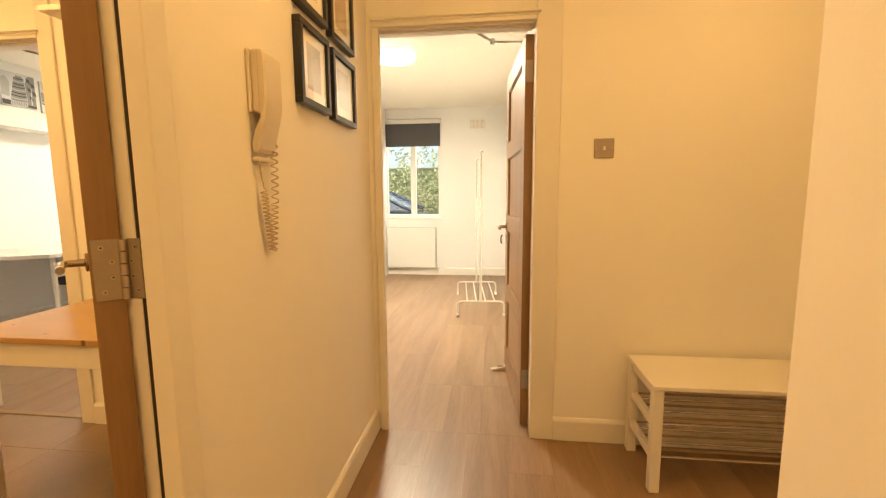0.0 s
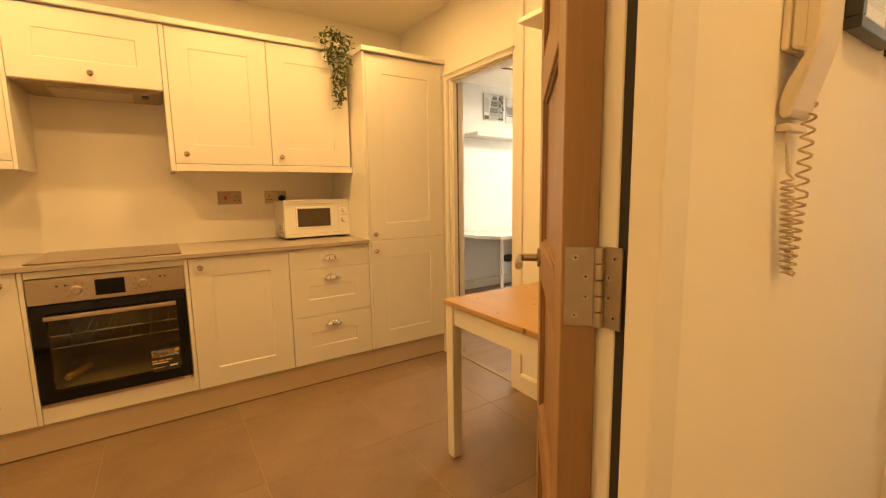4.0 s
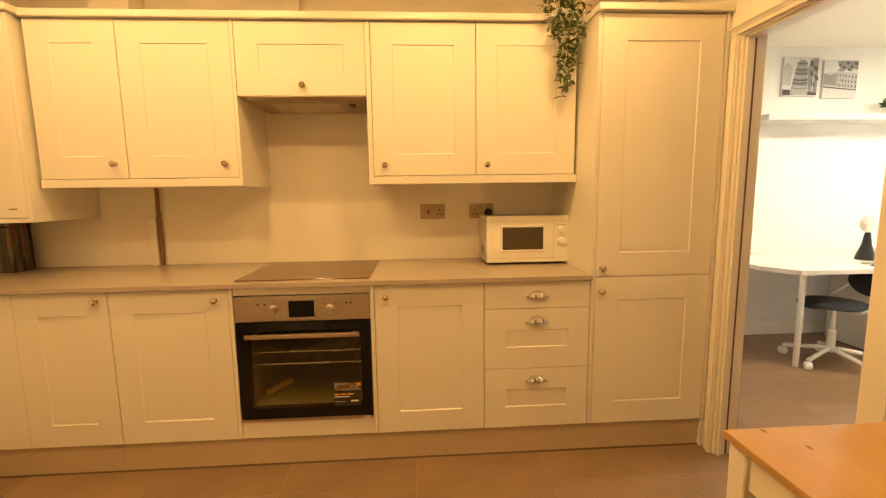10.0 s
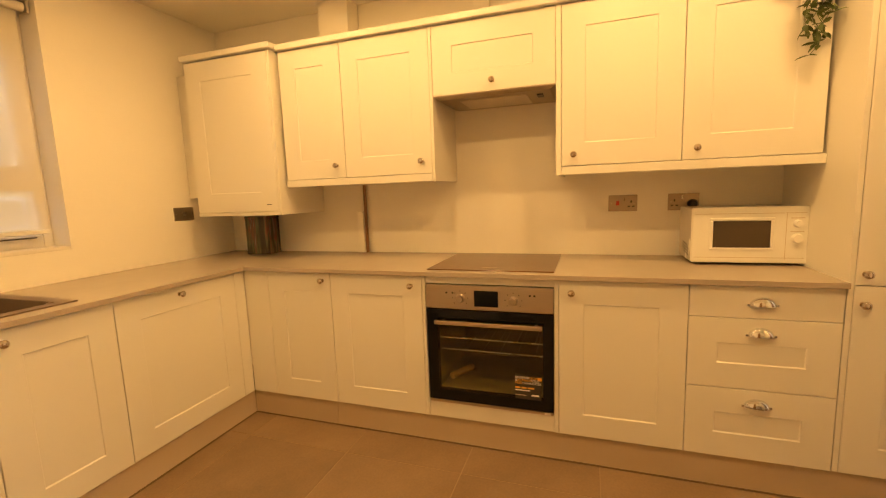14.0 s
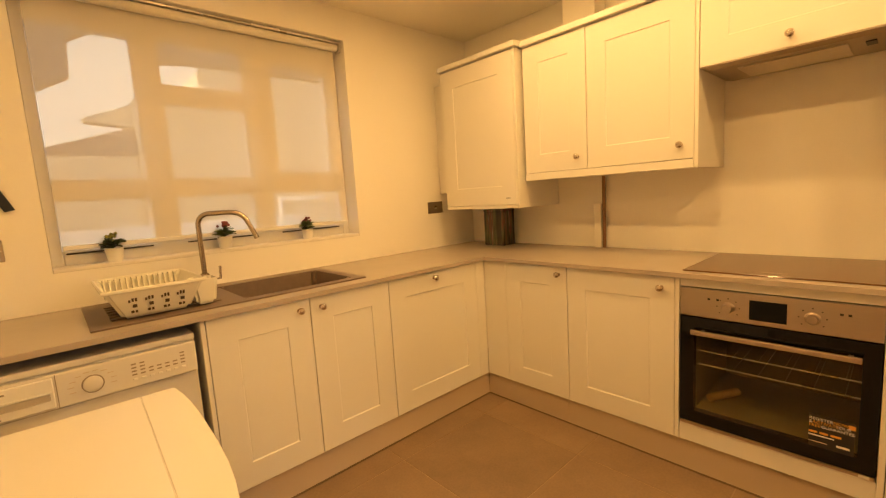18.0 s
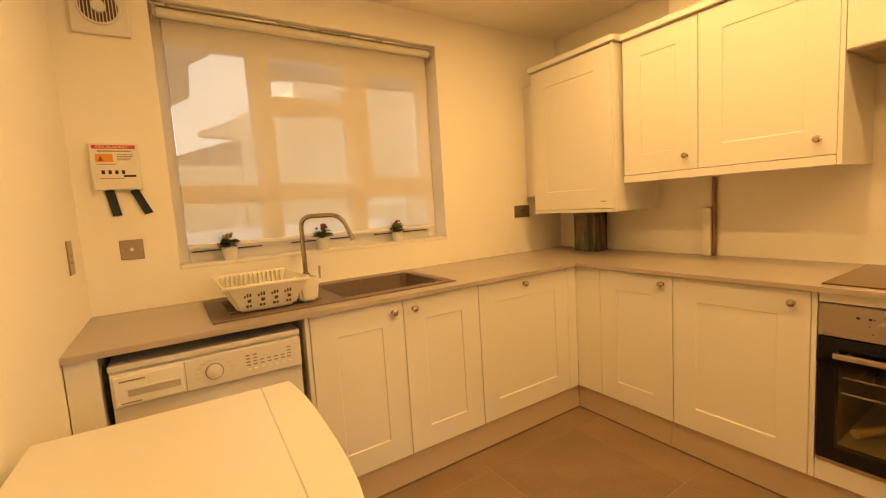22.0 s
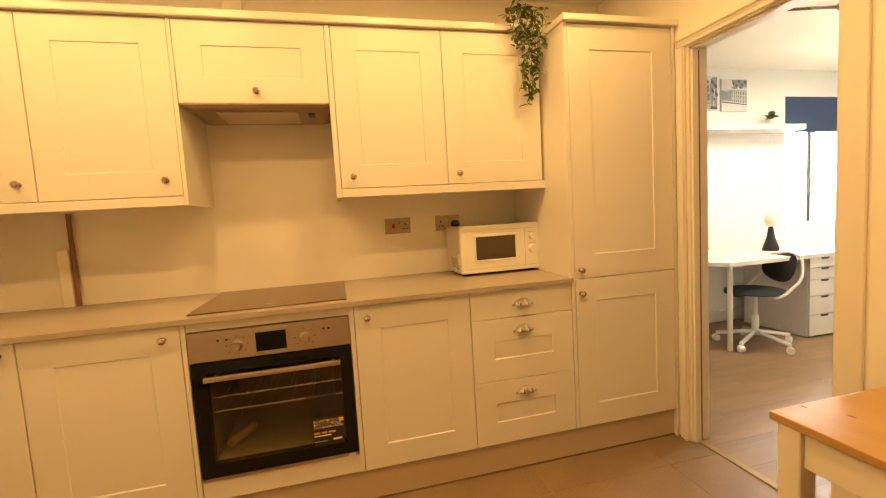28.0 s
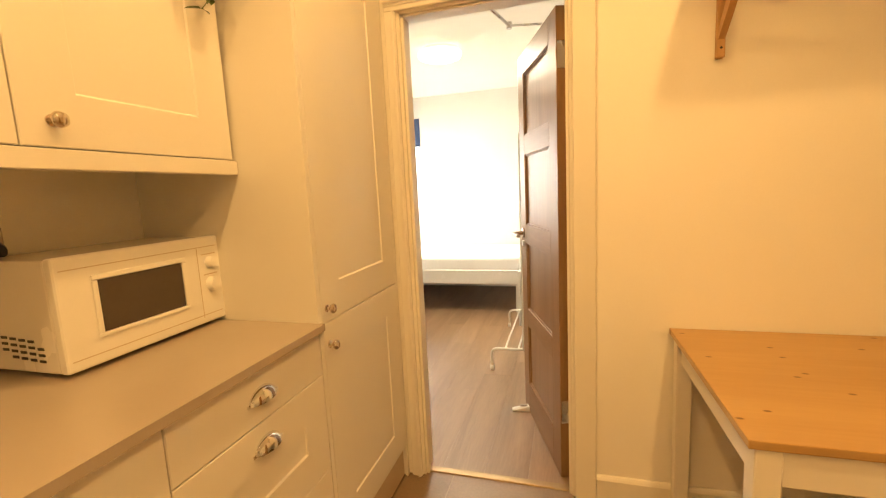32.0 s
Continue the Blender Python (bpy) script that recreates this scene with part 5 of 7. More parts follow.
# ---- downlights ----
M_BULB = glow("warm_led", (1.0, 0.62, 0.25), 2.6)
for i, (lx, ly) in enumerate(DOWNLIGHTS + HALL_LIGHTS):
    if i == 0:
        first = thing("ceiling_downlight", pose(lx, ly, CEIL), "recessed round LED downlight, switched on", "downlight", "ceiling downlights")
        part("bezel", lathe([(0.036, -0.0005), (0.048, -0.0005), (0.047, -0.004), (0.038, -0.006), (0.036, -0.0005)], None, 28), M_NICKEL, first, local=True, smooth=True)
        part("lens", lathe([(0, -0.0006), (0.0355, -0.0006), (0.0355, -0.003), (0, -0.003)], None, 24), M_BULB, first, local=True)
    else:
        copy_thing(first, pose(lx, ly, CEIL))


# ---- oak doors ----
M_HINGE = surf("worn_hinge_steel", (0.40, 0.34, 0.27), 0.42, 0.08, 20.0, 0.05, 200, metal=0.95)
M_KNUCKLE = surf("steel_knuckle", (0.52, 0.44, 0.35), 0.30, 0.06, 20.0, 0.0, metal=1.0)


def lever(parent, u, z, y, s, t_dir=-1):
    """A lever handle on a round rose, on the face at y, standing out along s."""
    mm = Matrix(((1, 0, 0, u), (0, 0, s, y), (0, 1, 0, z), (0, 0, 0, 1)))
    h = part("door_handle", lathe([(0, 0), (0.026, 0), (0.026, 0.007), (0.022, 0.009), (0.011, 0.010), (0.010, 0.045), (0, 0.045)], mm, 24), M_TAP, parent, "satin nickel lever handle", local=True, smooth=True)
    part("lever", tube(arc([(u, y + s * 0.040, z), (u, y + s * 0.058, z), (u + t_dir * 0.125, y + s * 0.058, z - 0.002)], 0.014, 6), 0.0098, 14), M_TAP, h, local=True, smooth=True)
    return h


def oak_door(name, m, w, h, t, label, knob_u, knob_z):
    """A four-panel oak door: x along the leaf from the hinge, y its thickness, z up."""
    d = tagged(thing(name, m, label, "door", kind="structure"))
    st = 0.110
    part("stile", box(0, st, 0, t, 0, h, 0.0015), M_OAK, d, local=True)
    part("stile", box(w - st, w, 0, t, 0, h, 0.0015), M_OAK, d, local=True)
    zs = [(0, 0.17), (0.50, 0.60), (0.96, 1.06), (1.42, 1.52), (h - 0.105, h)]
    for z0, z1 in zs:
        part("rail", box(st + 0.0003, w - st - 0.0003, 0, t, z0, z1, 0.0015), M_OAKX, d, local=True)
    for (a0, a1), (b0, b1) in zip(zs, zs[1:]):
        part("panel", box(st - 0.004, w - st + 0.004, 0.013, t - 0.013, a1 - 0.004, b0 + 0.004), M_OAK, d, local=True)
        for y0, y1 in ((0.006, 0.0125), (t - 0.0125, t - 0.006)):
            bb = bmesh.new()
            for x0, x1, z0, z1 in ((st, w - st, a1, a1 + 0.007), (st, w - st, b0 - 0.007, b0), (st, st + 0.007, a1 + 0.0072, b0 - 0.0072), (w - st - 0.007, w - st, a1 + 0.0072, b0 - 0.0072)):
                box(x0, x1, y0, y1, z0, z1, 0, bb)
            part("panel_bead", bb, M_OAK, d, local=True)
    lever(d, knob_u, knob_z, t, 1)
    lever(d, knob_u, knob_z, 0, -1)
    return d


kd = oak_door("door_1", pose(2.238, 1.072, 0.006, 0, 0, 136.7), 0.67, 1.945, 0.048, "oak four-panel kitchen door standing wide open", 0.594, 1.012)
# its middle hinge: knuckle, one plate on the leaf edge, one on the lining
hb = pose(2.238, 1.072, 1.07, 0, 0, 136.7)
b = box(-0.0035, -0.0006, 0.004, 0.044, -0.056, 0.055, 0.001)
b.transform(hb)
hg = part("hinge", b, M_HINGE, kd, "brushed steel butt hinge with screws")
for i in range(5):
    part("knuckle", lathe([(0, 0), (0.0066, 0), (0.0075, 0.0008), (0.0075, 0.0204), (0.0066, 0.0212), (0, 0.0212)], pose(2.2405, 1.0715, 1.014 + i * 0.0222), 18), M_KNUCKLE, hg, smooth=True)
part("plate", box(2.245, 2.2725, 1.0745, 1.0785, 1.014, 1.125, 0.001), M_HINGE, hg)
scr = [(0, 0), (0.0042, 0), (0.0040, 0.0009), (0.0014, 0.0003), (0, 0.0003)]
for i, (a, z) in enumerate(((0.030, 0.040), (0.016, 0.014), (0.016, -0.014), (0.030, -0.040))):
    mm = hb @ Matrix(((0, 0, -1, -0.0036), (1, 0, 0, a), (0, 1, 0, z), (0, 0, 0, 1)))
    nn = Matrix(((1, 0, 0, 2.2455 + a * 0.55), (0, 0, -1, 1.0744), (0, 1, 0, 1.07 + z), (0, 0, 0, 1)))
    for q in (mm, nn):
        sc = part("screw", lathe(scr, q, 16), M_KNUCKLE, hg, smooth=True)
        cr = bmesh.new()
        for bx in ((-0.0021, 0.0021, -0.0005, 0.0005), (-0.0005, 0.0005, -0.0021, 0.0021)):
            box(*bx, 0.0004, 0.0011, 0, cr)
        cr.transform(q)
        part("screw_slot", cr, M_DARK, sc)

hd = oak_door("door_2", pose(3.094, 2.514, 0.006, 0, 0, 94.6), 0.78, 1.935, 0.044, "oak four-panel bedroom door standing open against the wall", 0.70, 0.985)
part("key", box(0.694, 0.706, 0.0445, 0.052, 0.925, 0.945, 0.002), M_BLACK, hd, local=True)
part("lock_cylinder", lathe([(0, 0), (0.016, 0), (0.016, 0.008), (0, 0.008)], Matrix(((1, 0, 0, 0.70), (0, 0, 1, 0.0441), (0, 1, 0, 0.935), (0, 0, 0, 1))), 18), M_NICKEL, hd, local=True, smooth=True)
part("key_bunch", tube([(0.70, 0.075, 0.93), (0.712, 0.08, 0.915), (0.70, 0.083, 0.895), (0.69, 0.078, 0.875)], 0.005, 8), M_BLACK, hd, "dark keys hanging in the lock", local=True)
for z in (0.2, 1.72):
    part("hinge_plate", box(-0.003, -0.0003, 0.006, 0.040, z, z + 0.10, 0.001), M_HINGE, hd, local=True)
sd = oak_door("door_3", pose(0.703, 2.425, 0.006, 0, 0, 108.5), 0.665, 1.925, 0.042, "oak four-panel bedroom door standing open into the room", 0.605, 1.01)
part("lock_cylinder", lathe([(0, 0), (0.015, 0), (0.015, 0.01), (0, 0.01)], Matrix(((1, 0, 0, 0.605), (0, 0, 1, 0.0421), (0, 1, 0, 0.955), (0, 0, 0, 1))), 18), M_NICKEL, sd, local=True, smooth=True)
for z in (0.25, 1.70):
    part("hinge_plate", box(-0.003, -0.0003, 0.006, 0.038, z, z + 0.10, 0.001), M_NICKEL, sd, local=True)


def closer(p0, elbow, p1):
    t = thing("door_closer", pose(*p0), "folded steel arm of an overhead door closer", "door closer", "door closers")
    part("arm", tube([p0, elbow], 0.007, 8), M_NICKEL, t)
    part("arm", tube([elbow, p1], 0.005, 8), M_NICKEL, t)
    part("pivot", lathe([(0, -0.014), (0.012, -0.014), (0.012, 0.014), (0, 0.014)], pose(*elbow), 14), M_NICKEL, t, smooth=True)
    part("shoe", box(p0[0] - 0.03, p0[0] + 0.03, p0[1] - 0.03, p0[1] + 0.012, p0[2] - 0.015, p0[2] + 0.015, 0.003), M_NICKEL, t)


closer((2.80, 2.545, 1.985), (2.894, 2.72, 1.985), (3.07, 2.66, 1.955))
closer((0.40, 2.45, 1.985), (0.455, 2.70, 1.985), (0.600, 2.62, 1.945))


def wedge_stop(m, label, mat):
    t = thing("door_wedge", m, label, "door stop", "door wedges")
    ol = [(0, 0), (0.115, 0), (0.115, 0.030), (0.10, 0.032), (0.02, 0.010), (0, 0.006)]
    part("wedge", prism(ol, Matrix(((1, 0, 0, 0), (0, 0, 1, -0.02), (0, 1, 0, 0), (0, 0, 0, 1))), 0.04, 0.002), mat, t, local=True)
    part("grip_hole", box(0.045, 0.085, -0.008, 0.008, 0.0246, 0.032), M_GREYW, t, local=True)


wedge_stop(pose(2.895, 3.225, 0.0005, 0, 0, 5), "worn brown-grey door wedge on the laminate by the open door", M_PLINTH)
wedge_stop(pose(0.385, 2.955, 0.0005, 0, 0, 8), "pale plastic door wedge on the bedroom laminate", M_WHITE)

# ---- hall: entry phone, picture frames, bench ----
HX = 2.315
t = thing("entry_phone", pose(HX, 1.425, 1.44), "cream entry phone handset with a coiled cord on the hall wall", "entry phone")
M_PHONE = surf("aged_cream_plastic", (0.74, 0.66, 0.52), 0.42, 0.04, 6.0, 0.05, 200)
part("base", box(HX + 0.0005, HX + 0.011, 1.381, 1.470, 1.402, 1.550, 0.004, seg=2), M_PHONE, t)
part("cradle", box(HX + 0.0005, HX + 0.020, 1.386, 1.458, 1.284, 1.296, 0.004, seg=2), M_PHONE, t)
ol = [(0.0115, 1.549), (0.040, 1.549), (0.046, 1.543), (0.048, 1.525), (0.048, 1.43), (0.046, 1.41), (0.040, 1.385), (0.029, 1.345), (0.021, 1.312), (0.014, 1.302), (0.004, 1.308), (0.003, 1.330), (0.011, 1.358), (0.030, 1.392), (0.030, 1.398), (0.0115, 1.404)]
part("handset", prism([(a + HX, z) for a, z in ol], Matrix(((1, 0, 0, 0), (0, 0, 1, 1.383), (0, 1, 0, 0), (0, 0, 0, 1))), 0.083, 0.004), M_PHONE, t, "cream handset resting on its cradle")
part("handset_seam", box(HX + 0.0298, HX + 0.0306, 1.3822, 1.3829, 1.405, 1.546), M_PLINTH, t)


def coil(a, c, turns, r):
    pts = []
    n = turns * 9
    a, c = Vector(a), Vector(c)
    for i in range(n + 1):
        f = i / n
        an = 6.28318 * turns * f
        pts.append(a.lerp(c, f) + Vector((r * math.cos(an), r * math.sin(an), 0)))
    return pts


pts = [(HX + 0.012, 1.455, 1.345), (HX + 0.016, 1.458, 1.335)] + coil((HX + 0.020, 1.460, 1.330), (HX + 0.020, 1.452, 1.19), 7, 0.0085) + coil((HX + 0.020, 1.451, 1.185), (HX + 0.018, 1.436, 1.062), 9, 0.0085)
pts += coil((HX + 0.017, 1.430, 1.056), (HX + 0.016, 1.405, 1.212), 16, 0.0078)
pts += [(HX + 0.014, 1.408, 1.222), (HX + 0.012, 1.402, 1.26), (HX + 0.012, 1.398, 1.284)]
M_CORD = surf("aged_cord_plastic", (0.56, 0.46, 0.33), 0.5, 0.05)
part("coiled_cord", tube(pts, 0.0021, 5), M_CORD, t, "springy coiled cord", smooth=True)

M_FBLACK = surf("black_frame", (0.016, 0.015, 0.014), 0.35, 0.1, 8.0, 0.05)
M_MAT = surf("white_mount", (0.78, 0.75, 0.70), 0.7, 0.02)


def art(name, cols, scale):
    m, nt, p = tree(name)
    tc = nt.nodes.new("ShaderNodeTexCoord")
    nz = node(nt, "ShaderNodeTexNoise", Scale=scale, Detail=4.0)
    rp = nt.nodes.new("ShaderNodeValToRGB")
    rp.color_ramp.elements[0].position, rp.color_ramp.elements[1].position = 0.35, 0.65
    rp.color_ramp.elements[0].color, rp.color_ramp.elements[1].color = (*cols[0], 1), (*cols[1], 1)
    nt.links.new(tc.outputs["Object"], nz.inputs["Vector"])
    nt.links.new(nz.outputs["Fac"], rp.inputs[0])
    nt.links.new(rp.outputs[0], p.inputs["Base Color"])
    p.inputs["Roughness"].default_value = 0.5
    return m


ARTS = [art("print_grey_rose", ((0.34, 0.30, 0.28), (0.62, 0.56, 0.52)), 9.0), art("print_pale", ((0.48, 0.46, 0.44), (0.70, 0.68, 0.64)), 7.0),
        art("print_green", ((0.35, 0.38, 0.22), (0.68, 0.66, 0.56)), 12.0), art("print_brown", ((0.28, 0.20, 0.13), (0.62, 0.50, 0.36)), 11.0)]


def picture(y0, y1, z0, z1, print_mat, label):
    t = thing("picture_frame", pose(HX, (y0 + y1) / 2, z0), label, "picture", "black-framed hall pictures")
    fw = 0.021
    for bx in ((y0, y1, z0, z0 + fw), (y0, y1, z1 - fw, z1), (y0, y0 + fw, z0 + fw + 0.0003, z1 - fw - 0.0003), (y1 - fw, y1, z0 + fw + 0.0003, z1 - fw - 0.0003)):
        part("frame_bar", box(HX + 0.0005, HX + 0.026, *bx, 0.0015), M_FBLACK, t)
    part("mount", box(HX + 0.001, HX + 0.014, y0 + fw - 0.002, y1 - fw + 0.002, z0 + fw - 0.002, z1 - fw + 0.002), M_MAT, t)
    iw = 0.042
    part("print", box(HX + 0.0141, HX + 0.0146, y0 + fw + iw, y1 - fw - iw, z0 + fw + iw * 0.8, z1 - fw - iw * 0.8), print_mat, t, "faded print")
    g = part("glazing", box(HX + 0.016, HX + 0.018, y0 + fw - 0.002, y1 - fw + 0.002, z0 + fw - 0.002, z1 - fw + 0.002), M_PANE, t)
    g.visible_shadow = False


picture(1.640, 1.870, 1.478, 1.728, ARTS[0], "black-framed rose-grey print with white mount on the hall wall")
picture(1.905, 2.150, 1.473, 1.722, ARTS[1], "black-framed pale print with white mount on the hall wall")
picture(1.640, 1.868, 1.765, 2.015, ARTS[2], "black-framed greenish print above the phone side picture")
picture(1.903, 2.148, 1.758, 2.008, ARTS[3], "black-framed brown print above the pale picture")

t = thing("shoe_bench", pose(3.93, 2.22, 0), "white wooden bench with two steel-rod shoe shelves", "bench")
EX0, EX1, EY0, EY1 = 3.53, 4.34, 2.045, 2.385
part("seat", box(EX0, EX1, EY0, EY1, 0.435, 0.455, 0.003), M_TRIM, t)
for x in (EX0 + 0.006, EX1 - 0.046):
    for y in (EY0 + 0.006, EY1 - 0.046):
        part("leg", box(x, x + 0.040, y, y + 0.040, 0, 0.4345, 0.003), M_TRIM, t)
    for z in (0.125, 0.265, 0.400):
        part("side_rail", box(x + 0.008, x + 0.030, EY0 + 0.0465, EY1 - 0.0465, z, z + 0.034, 0.002), M_TRIM, t)
M_ROD = surf("shelf_rod", (0.70, 0.64, 0.56), 0.25, 0.05, metal=1.0)
M_RODB = surf("dark_shelf_rod", (0.45, 0.32, 0.20), 0.35, 0.05, metal=0.8)
for z in (0.145, 0.285):
    for i in range(6):
        y = EY0 + 0.03 + i * 0.054
        part("shelf_rod", tube([(EX0 + 0.03, y, z), (EX1 - 0.03, y, z)], 0.0055, 8), M_ROD if i % 2 == 0 or i == 0 else M_RODB, t, smooth=True)

# ---- bedroom behind the hall ----
t = thing("window_2", pose(1.72, B1Y + 0.1, 0.86), "white two-light bedroom window with a sill board", "window", kind="structure")
wy = B1Y + 0.11
for x0, x1, z0, z1 in ((1.27, 1.33, 0.86, 2.335), (2.105, 2.165, 0.86, 2.335), (1.3305, 2.1045, 0.86, 0.925), (1.3305, 2.1045, 2.275, 2.335)):
    part("window_frame", box(x0, x1, wy - 0.03, wy + 0.03, z0, z1, 0.003), M_WHITE, t)
part("mullion", box(1.685, 1.765, wy - 0.03, wy + 0.03, 0.9255, 2.2745, 0.003), M_WHITE, t)
for x0, x1 in ((1.33, 1.685), (1.765, 2.105)):
    g = part("pane", box(x0 - 0.004, x1 + 0.004, wy - 0.003, wy + 0.003, 0.921, 2.279), M_PANE, t)
    g.visible_shadow = False
part("window_sill", box(1.272, 2.163, B1Y - 0.015, wy - 0.031, 0.861, 0.878, 0.003), M_TRIM, t)
t.matrix_basis = pose(-0.028, 0, -0.012) @ t.matrix_basis
t = thing("roller_blind", pose(1.72, B1Y + 0.04, 2.3), "dark grey roller blind half lowered in the window", "blind")
M_GREYB = surf("grey_blind_cloth", (0.085, 0.083, 0.085), 0.8, 0.06, 6.0, 0.15, 300)
part("cassette", box(1.285, 2.15, B1Y + 0.02, B1Y + 0.065, 2.275, 2.33, 0.004), M_WHITE, t)
part("cloth", box(1.295, 2.14, B1Y + 0.040, B1Y + 0.043, 1.965, 2.2745), M_GREYB, t)
part("bottom_bar", box(1.295, 2.14, B1Y + 0.036, B1Y + 0.047, 1.945, 1.9645, 0.002), M_GREYB, t)
t.matrix_basis = pose(-0.028, 0, -0.022) @ t.matrix_basis
t = thing("radiator", pose(1.75, B1Y - 0.06, 0.11), "white panel radiator under the bedroom window", "radiator")
part("front_panel", box(1.36, 2.09, B1Y - 0.088, B1Y - 0.0785, 0.12, 0.715, 0.004, seg=2), M_WHITE, t)
part("body", box(1.365, 2.085, B1Y - 0.078, B1Y - 0.03, 0.125, 0.71, 0.003), M_ENAMEL, t)
part("top_grille", box(1.355, 2.095, B1Y - 0.088, B1Y - 0.025, 0.7155, 0.727, 0.002), M_ENAMEL, t)
part("side_cap", box(2.0955, 2.102, B1Y - 0.088, B1Y - 0.025, 0.115, 0.727, 0.002), M_ENAMEL, t)
part("valve", lathe([(0, 0), (0.014, 0), (0.014, 0.05), (0.01, 0.055), (0, 0.055)], pose(2.125, B1Y - 0.055, 0.125), 14), M_WHITE, t, smooth=True)
part("pipe", tube([(2.125, B1Y - 0.055, 0.0), (2.125, B1Y - 0.055, 0.13)], 0.007, 10), M_WHITE, t)
t.matrix_basis = pose(-0.05, 0, 0) @ t.matrix_basis
t = thing("wall_vent", pose(2.66, B1Y, 2.21), "pale louvred wall vent beside the bedroom window", "vent")
part("frame", box(2.545, 2.785, B1Y - 0.010, B1Y - 0.0005, 2.135, 2.298, 0.003), M_WHITE, t)
for r in range(2):
    for i in range(11):
        part("slot", box(2.565 + i * 0.019, 2.573 + i * 0.019, B1Y - 0.0115, B1Y - 0.0102, 2.155 + r * 0.065, 2.21 + r * 0.065), M_PLINTH, t)


def ceiling_lamp(x, y, r, label):
    t = thing("ceiling_lamp", pose(x, y, CEIL), label, "ceiling lamp", "round bedroom lamps")
    part("base_ring", lathe([(0, -0.0005), (r * 0.86, -0.0005), (r * 0.88, -0.03), (0, -0.03)], pose(x, y, CEIL), 40), glow("warm_ring", (1.0, 0.72, 0.28), 0.7), t, "warm glowing upper ring", smooth=True)
    part("diffuser", lathe([(0, -0.0305), (r, -0.0305), (r * 1.01, -0.045), (r * 0.97, -0.066), (r * 0.8, -0.080), (0, -0.086)], pose(x, y, CEIL), 48), glow("lamp_diffuser", (1.0, 0.96, 0.86), 1.1), t, "lit white diffuser", smooth=True)


ceiling_lamp(2.02, 4.27, 0.19, "flat round white ceiling lamp, lit, in the bedroom")
ceiling_lamp(-0.34, 4.36, 0.185, "flat round white ceiling lamp, lit, above the desk and bed")


def clothes_rail(m, label):
    """A steel clothes stand on castors: two arched end bars, a slatted base, two telescopic posts with hooked tips; x across, y along."""
    t = thing("clothes_rail", m, label, "clothes rail", "white clothes rails")
    R, ZB = 0.009, 0.160
    M_TUBE = surf("ivory_steel_tube", (0.66, 0.62, 0.54), 0.4, 0.03)
    M_POST = surf("beige_steel_tube", (0.46, 0.40, 0.30), 0.4, 0.04)
    for y, inner in ((0.0, 1), (0.955, -1)):
        part("end_bar", tube(arc([(0, y, 0.045), (0, y, ZB), (0.455, y, ZB), (0.455, y, 0.045)], 0.05, 6), R, 12), M_TUBE, t, local=True, smooth=True)
        post = part("post", tube([(0.225, y, ZB), (0.225, y, 1.17)], 0.011, 14), M_TUBE, t, local=True, smooth=True)
        part("inner_tube", tube(arc([(0.225, y, 1.168), (0.225, y, 1.605), (0.245, y, 1.607)], 0.012, 5), 0.0078, 12), M_POST, post, "beige inner tube of the post", local=True, smooth=True)
        for i in range(6):
            part("hole", lathe([(0, 0), (0.0045, 0), (0.0045, 0.0006), (0, 0.0006)], pose(0.225, y + inner * 0.0108, 0.57 + i * 0.1, -90 * inner, 0, 0), 10), M_PLINTH, post, local=True)
        for x in (0.0, 0.455):
            c = part("castor", lathe([(0, -0.011), (0.022, -0.011), (0.023, 0), (0.022, 0.011), (0, 0.011)], pose(x, y, 0.023, 0, 90, 0), 18), M_WHITE, t, local=True, smooth=True)
            part("castor_fork", box(x - 0.013, x + 0.013, y - 0.01, y + 0.01, 0.036, 0.052, 0.003), M_PLINTH, c, local=True)
    for i in range(4):
        x = 0.095 + i * 0.09
        part("slat", tube([(x, 0.0, ZB), (x, 0.955, ZB)], 0.007, 8), M_TUBE, t, local=True, smooth=True)
    return t


clothes_rail(pose(2.560, 4.485, 0, 0, 0, 4.7), "white steel clothes rail on castors by the bedroom wall")
clothes_rail(pose(0.182, 3.475, 0), "white steel clothes rail on castors behind the open door")
t = plate(EAST(6.15, 0.27, B1X1), 0.146, 0.086, "nickel double socket low on the bedroom wall")
outlet(t, -0.035)
outlet(t, 0.035)
t = thing("wall_heater_unit", pose(B1X1 - 0.02, 6.45, 2.15), "small dark wall bracket high on the bedroom wall", "bracket")
part("bracket_plate", box(B1X1 - 0.045, B1X1 - 0.0005, 6.38, 6.46, 2.06, 2.27, 0.006), M_GREYW, t)

# ---- bedroom behind the kitchen ----
t = thing("window_3", pose(B2X0, B2Y, 0.86), "white corner window with slim dark glazing beads", "window", kind="structure")
M_BEAD = surf("dark_glazing_bead", (0.04, 0.045, 0.05), 0.5, 0.1)
cx, cy = B2X0 - 0.10, B2Y + 0.10
part("corner_post", box(cx - 0.05, cx + 0.04, cy - 0.04, cy + 0.05, 0.86, 2.22, 0.003), M_WHITE, t)
for z0, z1 in ((0.86, 0.92), (2.165, 2.22)):
    part("window_frame", box(cx - 0.03, cx + 0.03, 5.10, cy - 0.0405, z0, z1, 0.003), M_WHITE, t)
    part("window_frame", box(cx + 0.0405, -1.13, cy - 0.03, cy + 0.03, z0, z1, 0.003), M_WHITE, t)
for y0 in (5.10, 5.555):
    part("mullion", box(cx - 0.028, cx + 0.028, y0, y0 + 0.05, 0.9205, 2.1645, 0.003), M_WHITE, t)
part("mullion", box(-1.18, -1.13, cy - 0.028, cy + 0.028, 0.9205, 2.1645, 0.003), M_WHITE, t)
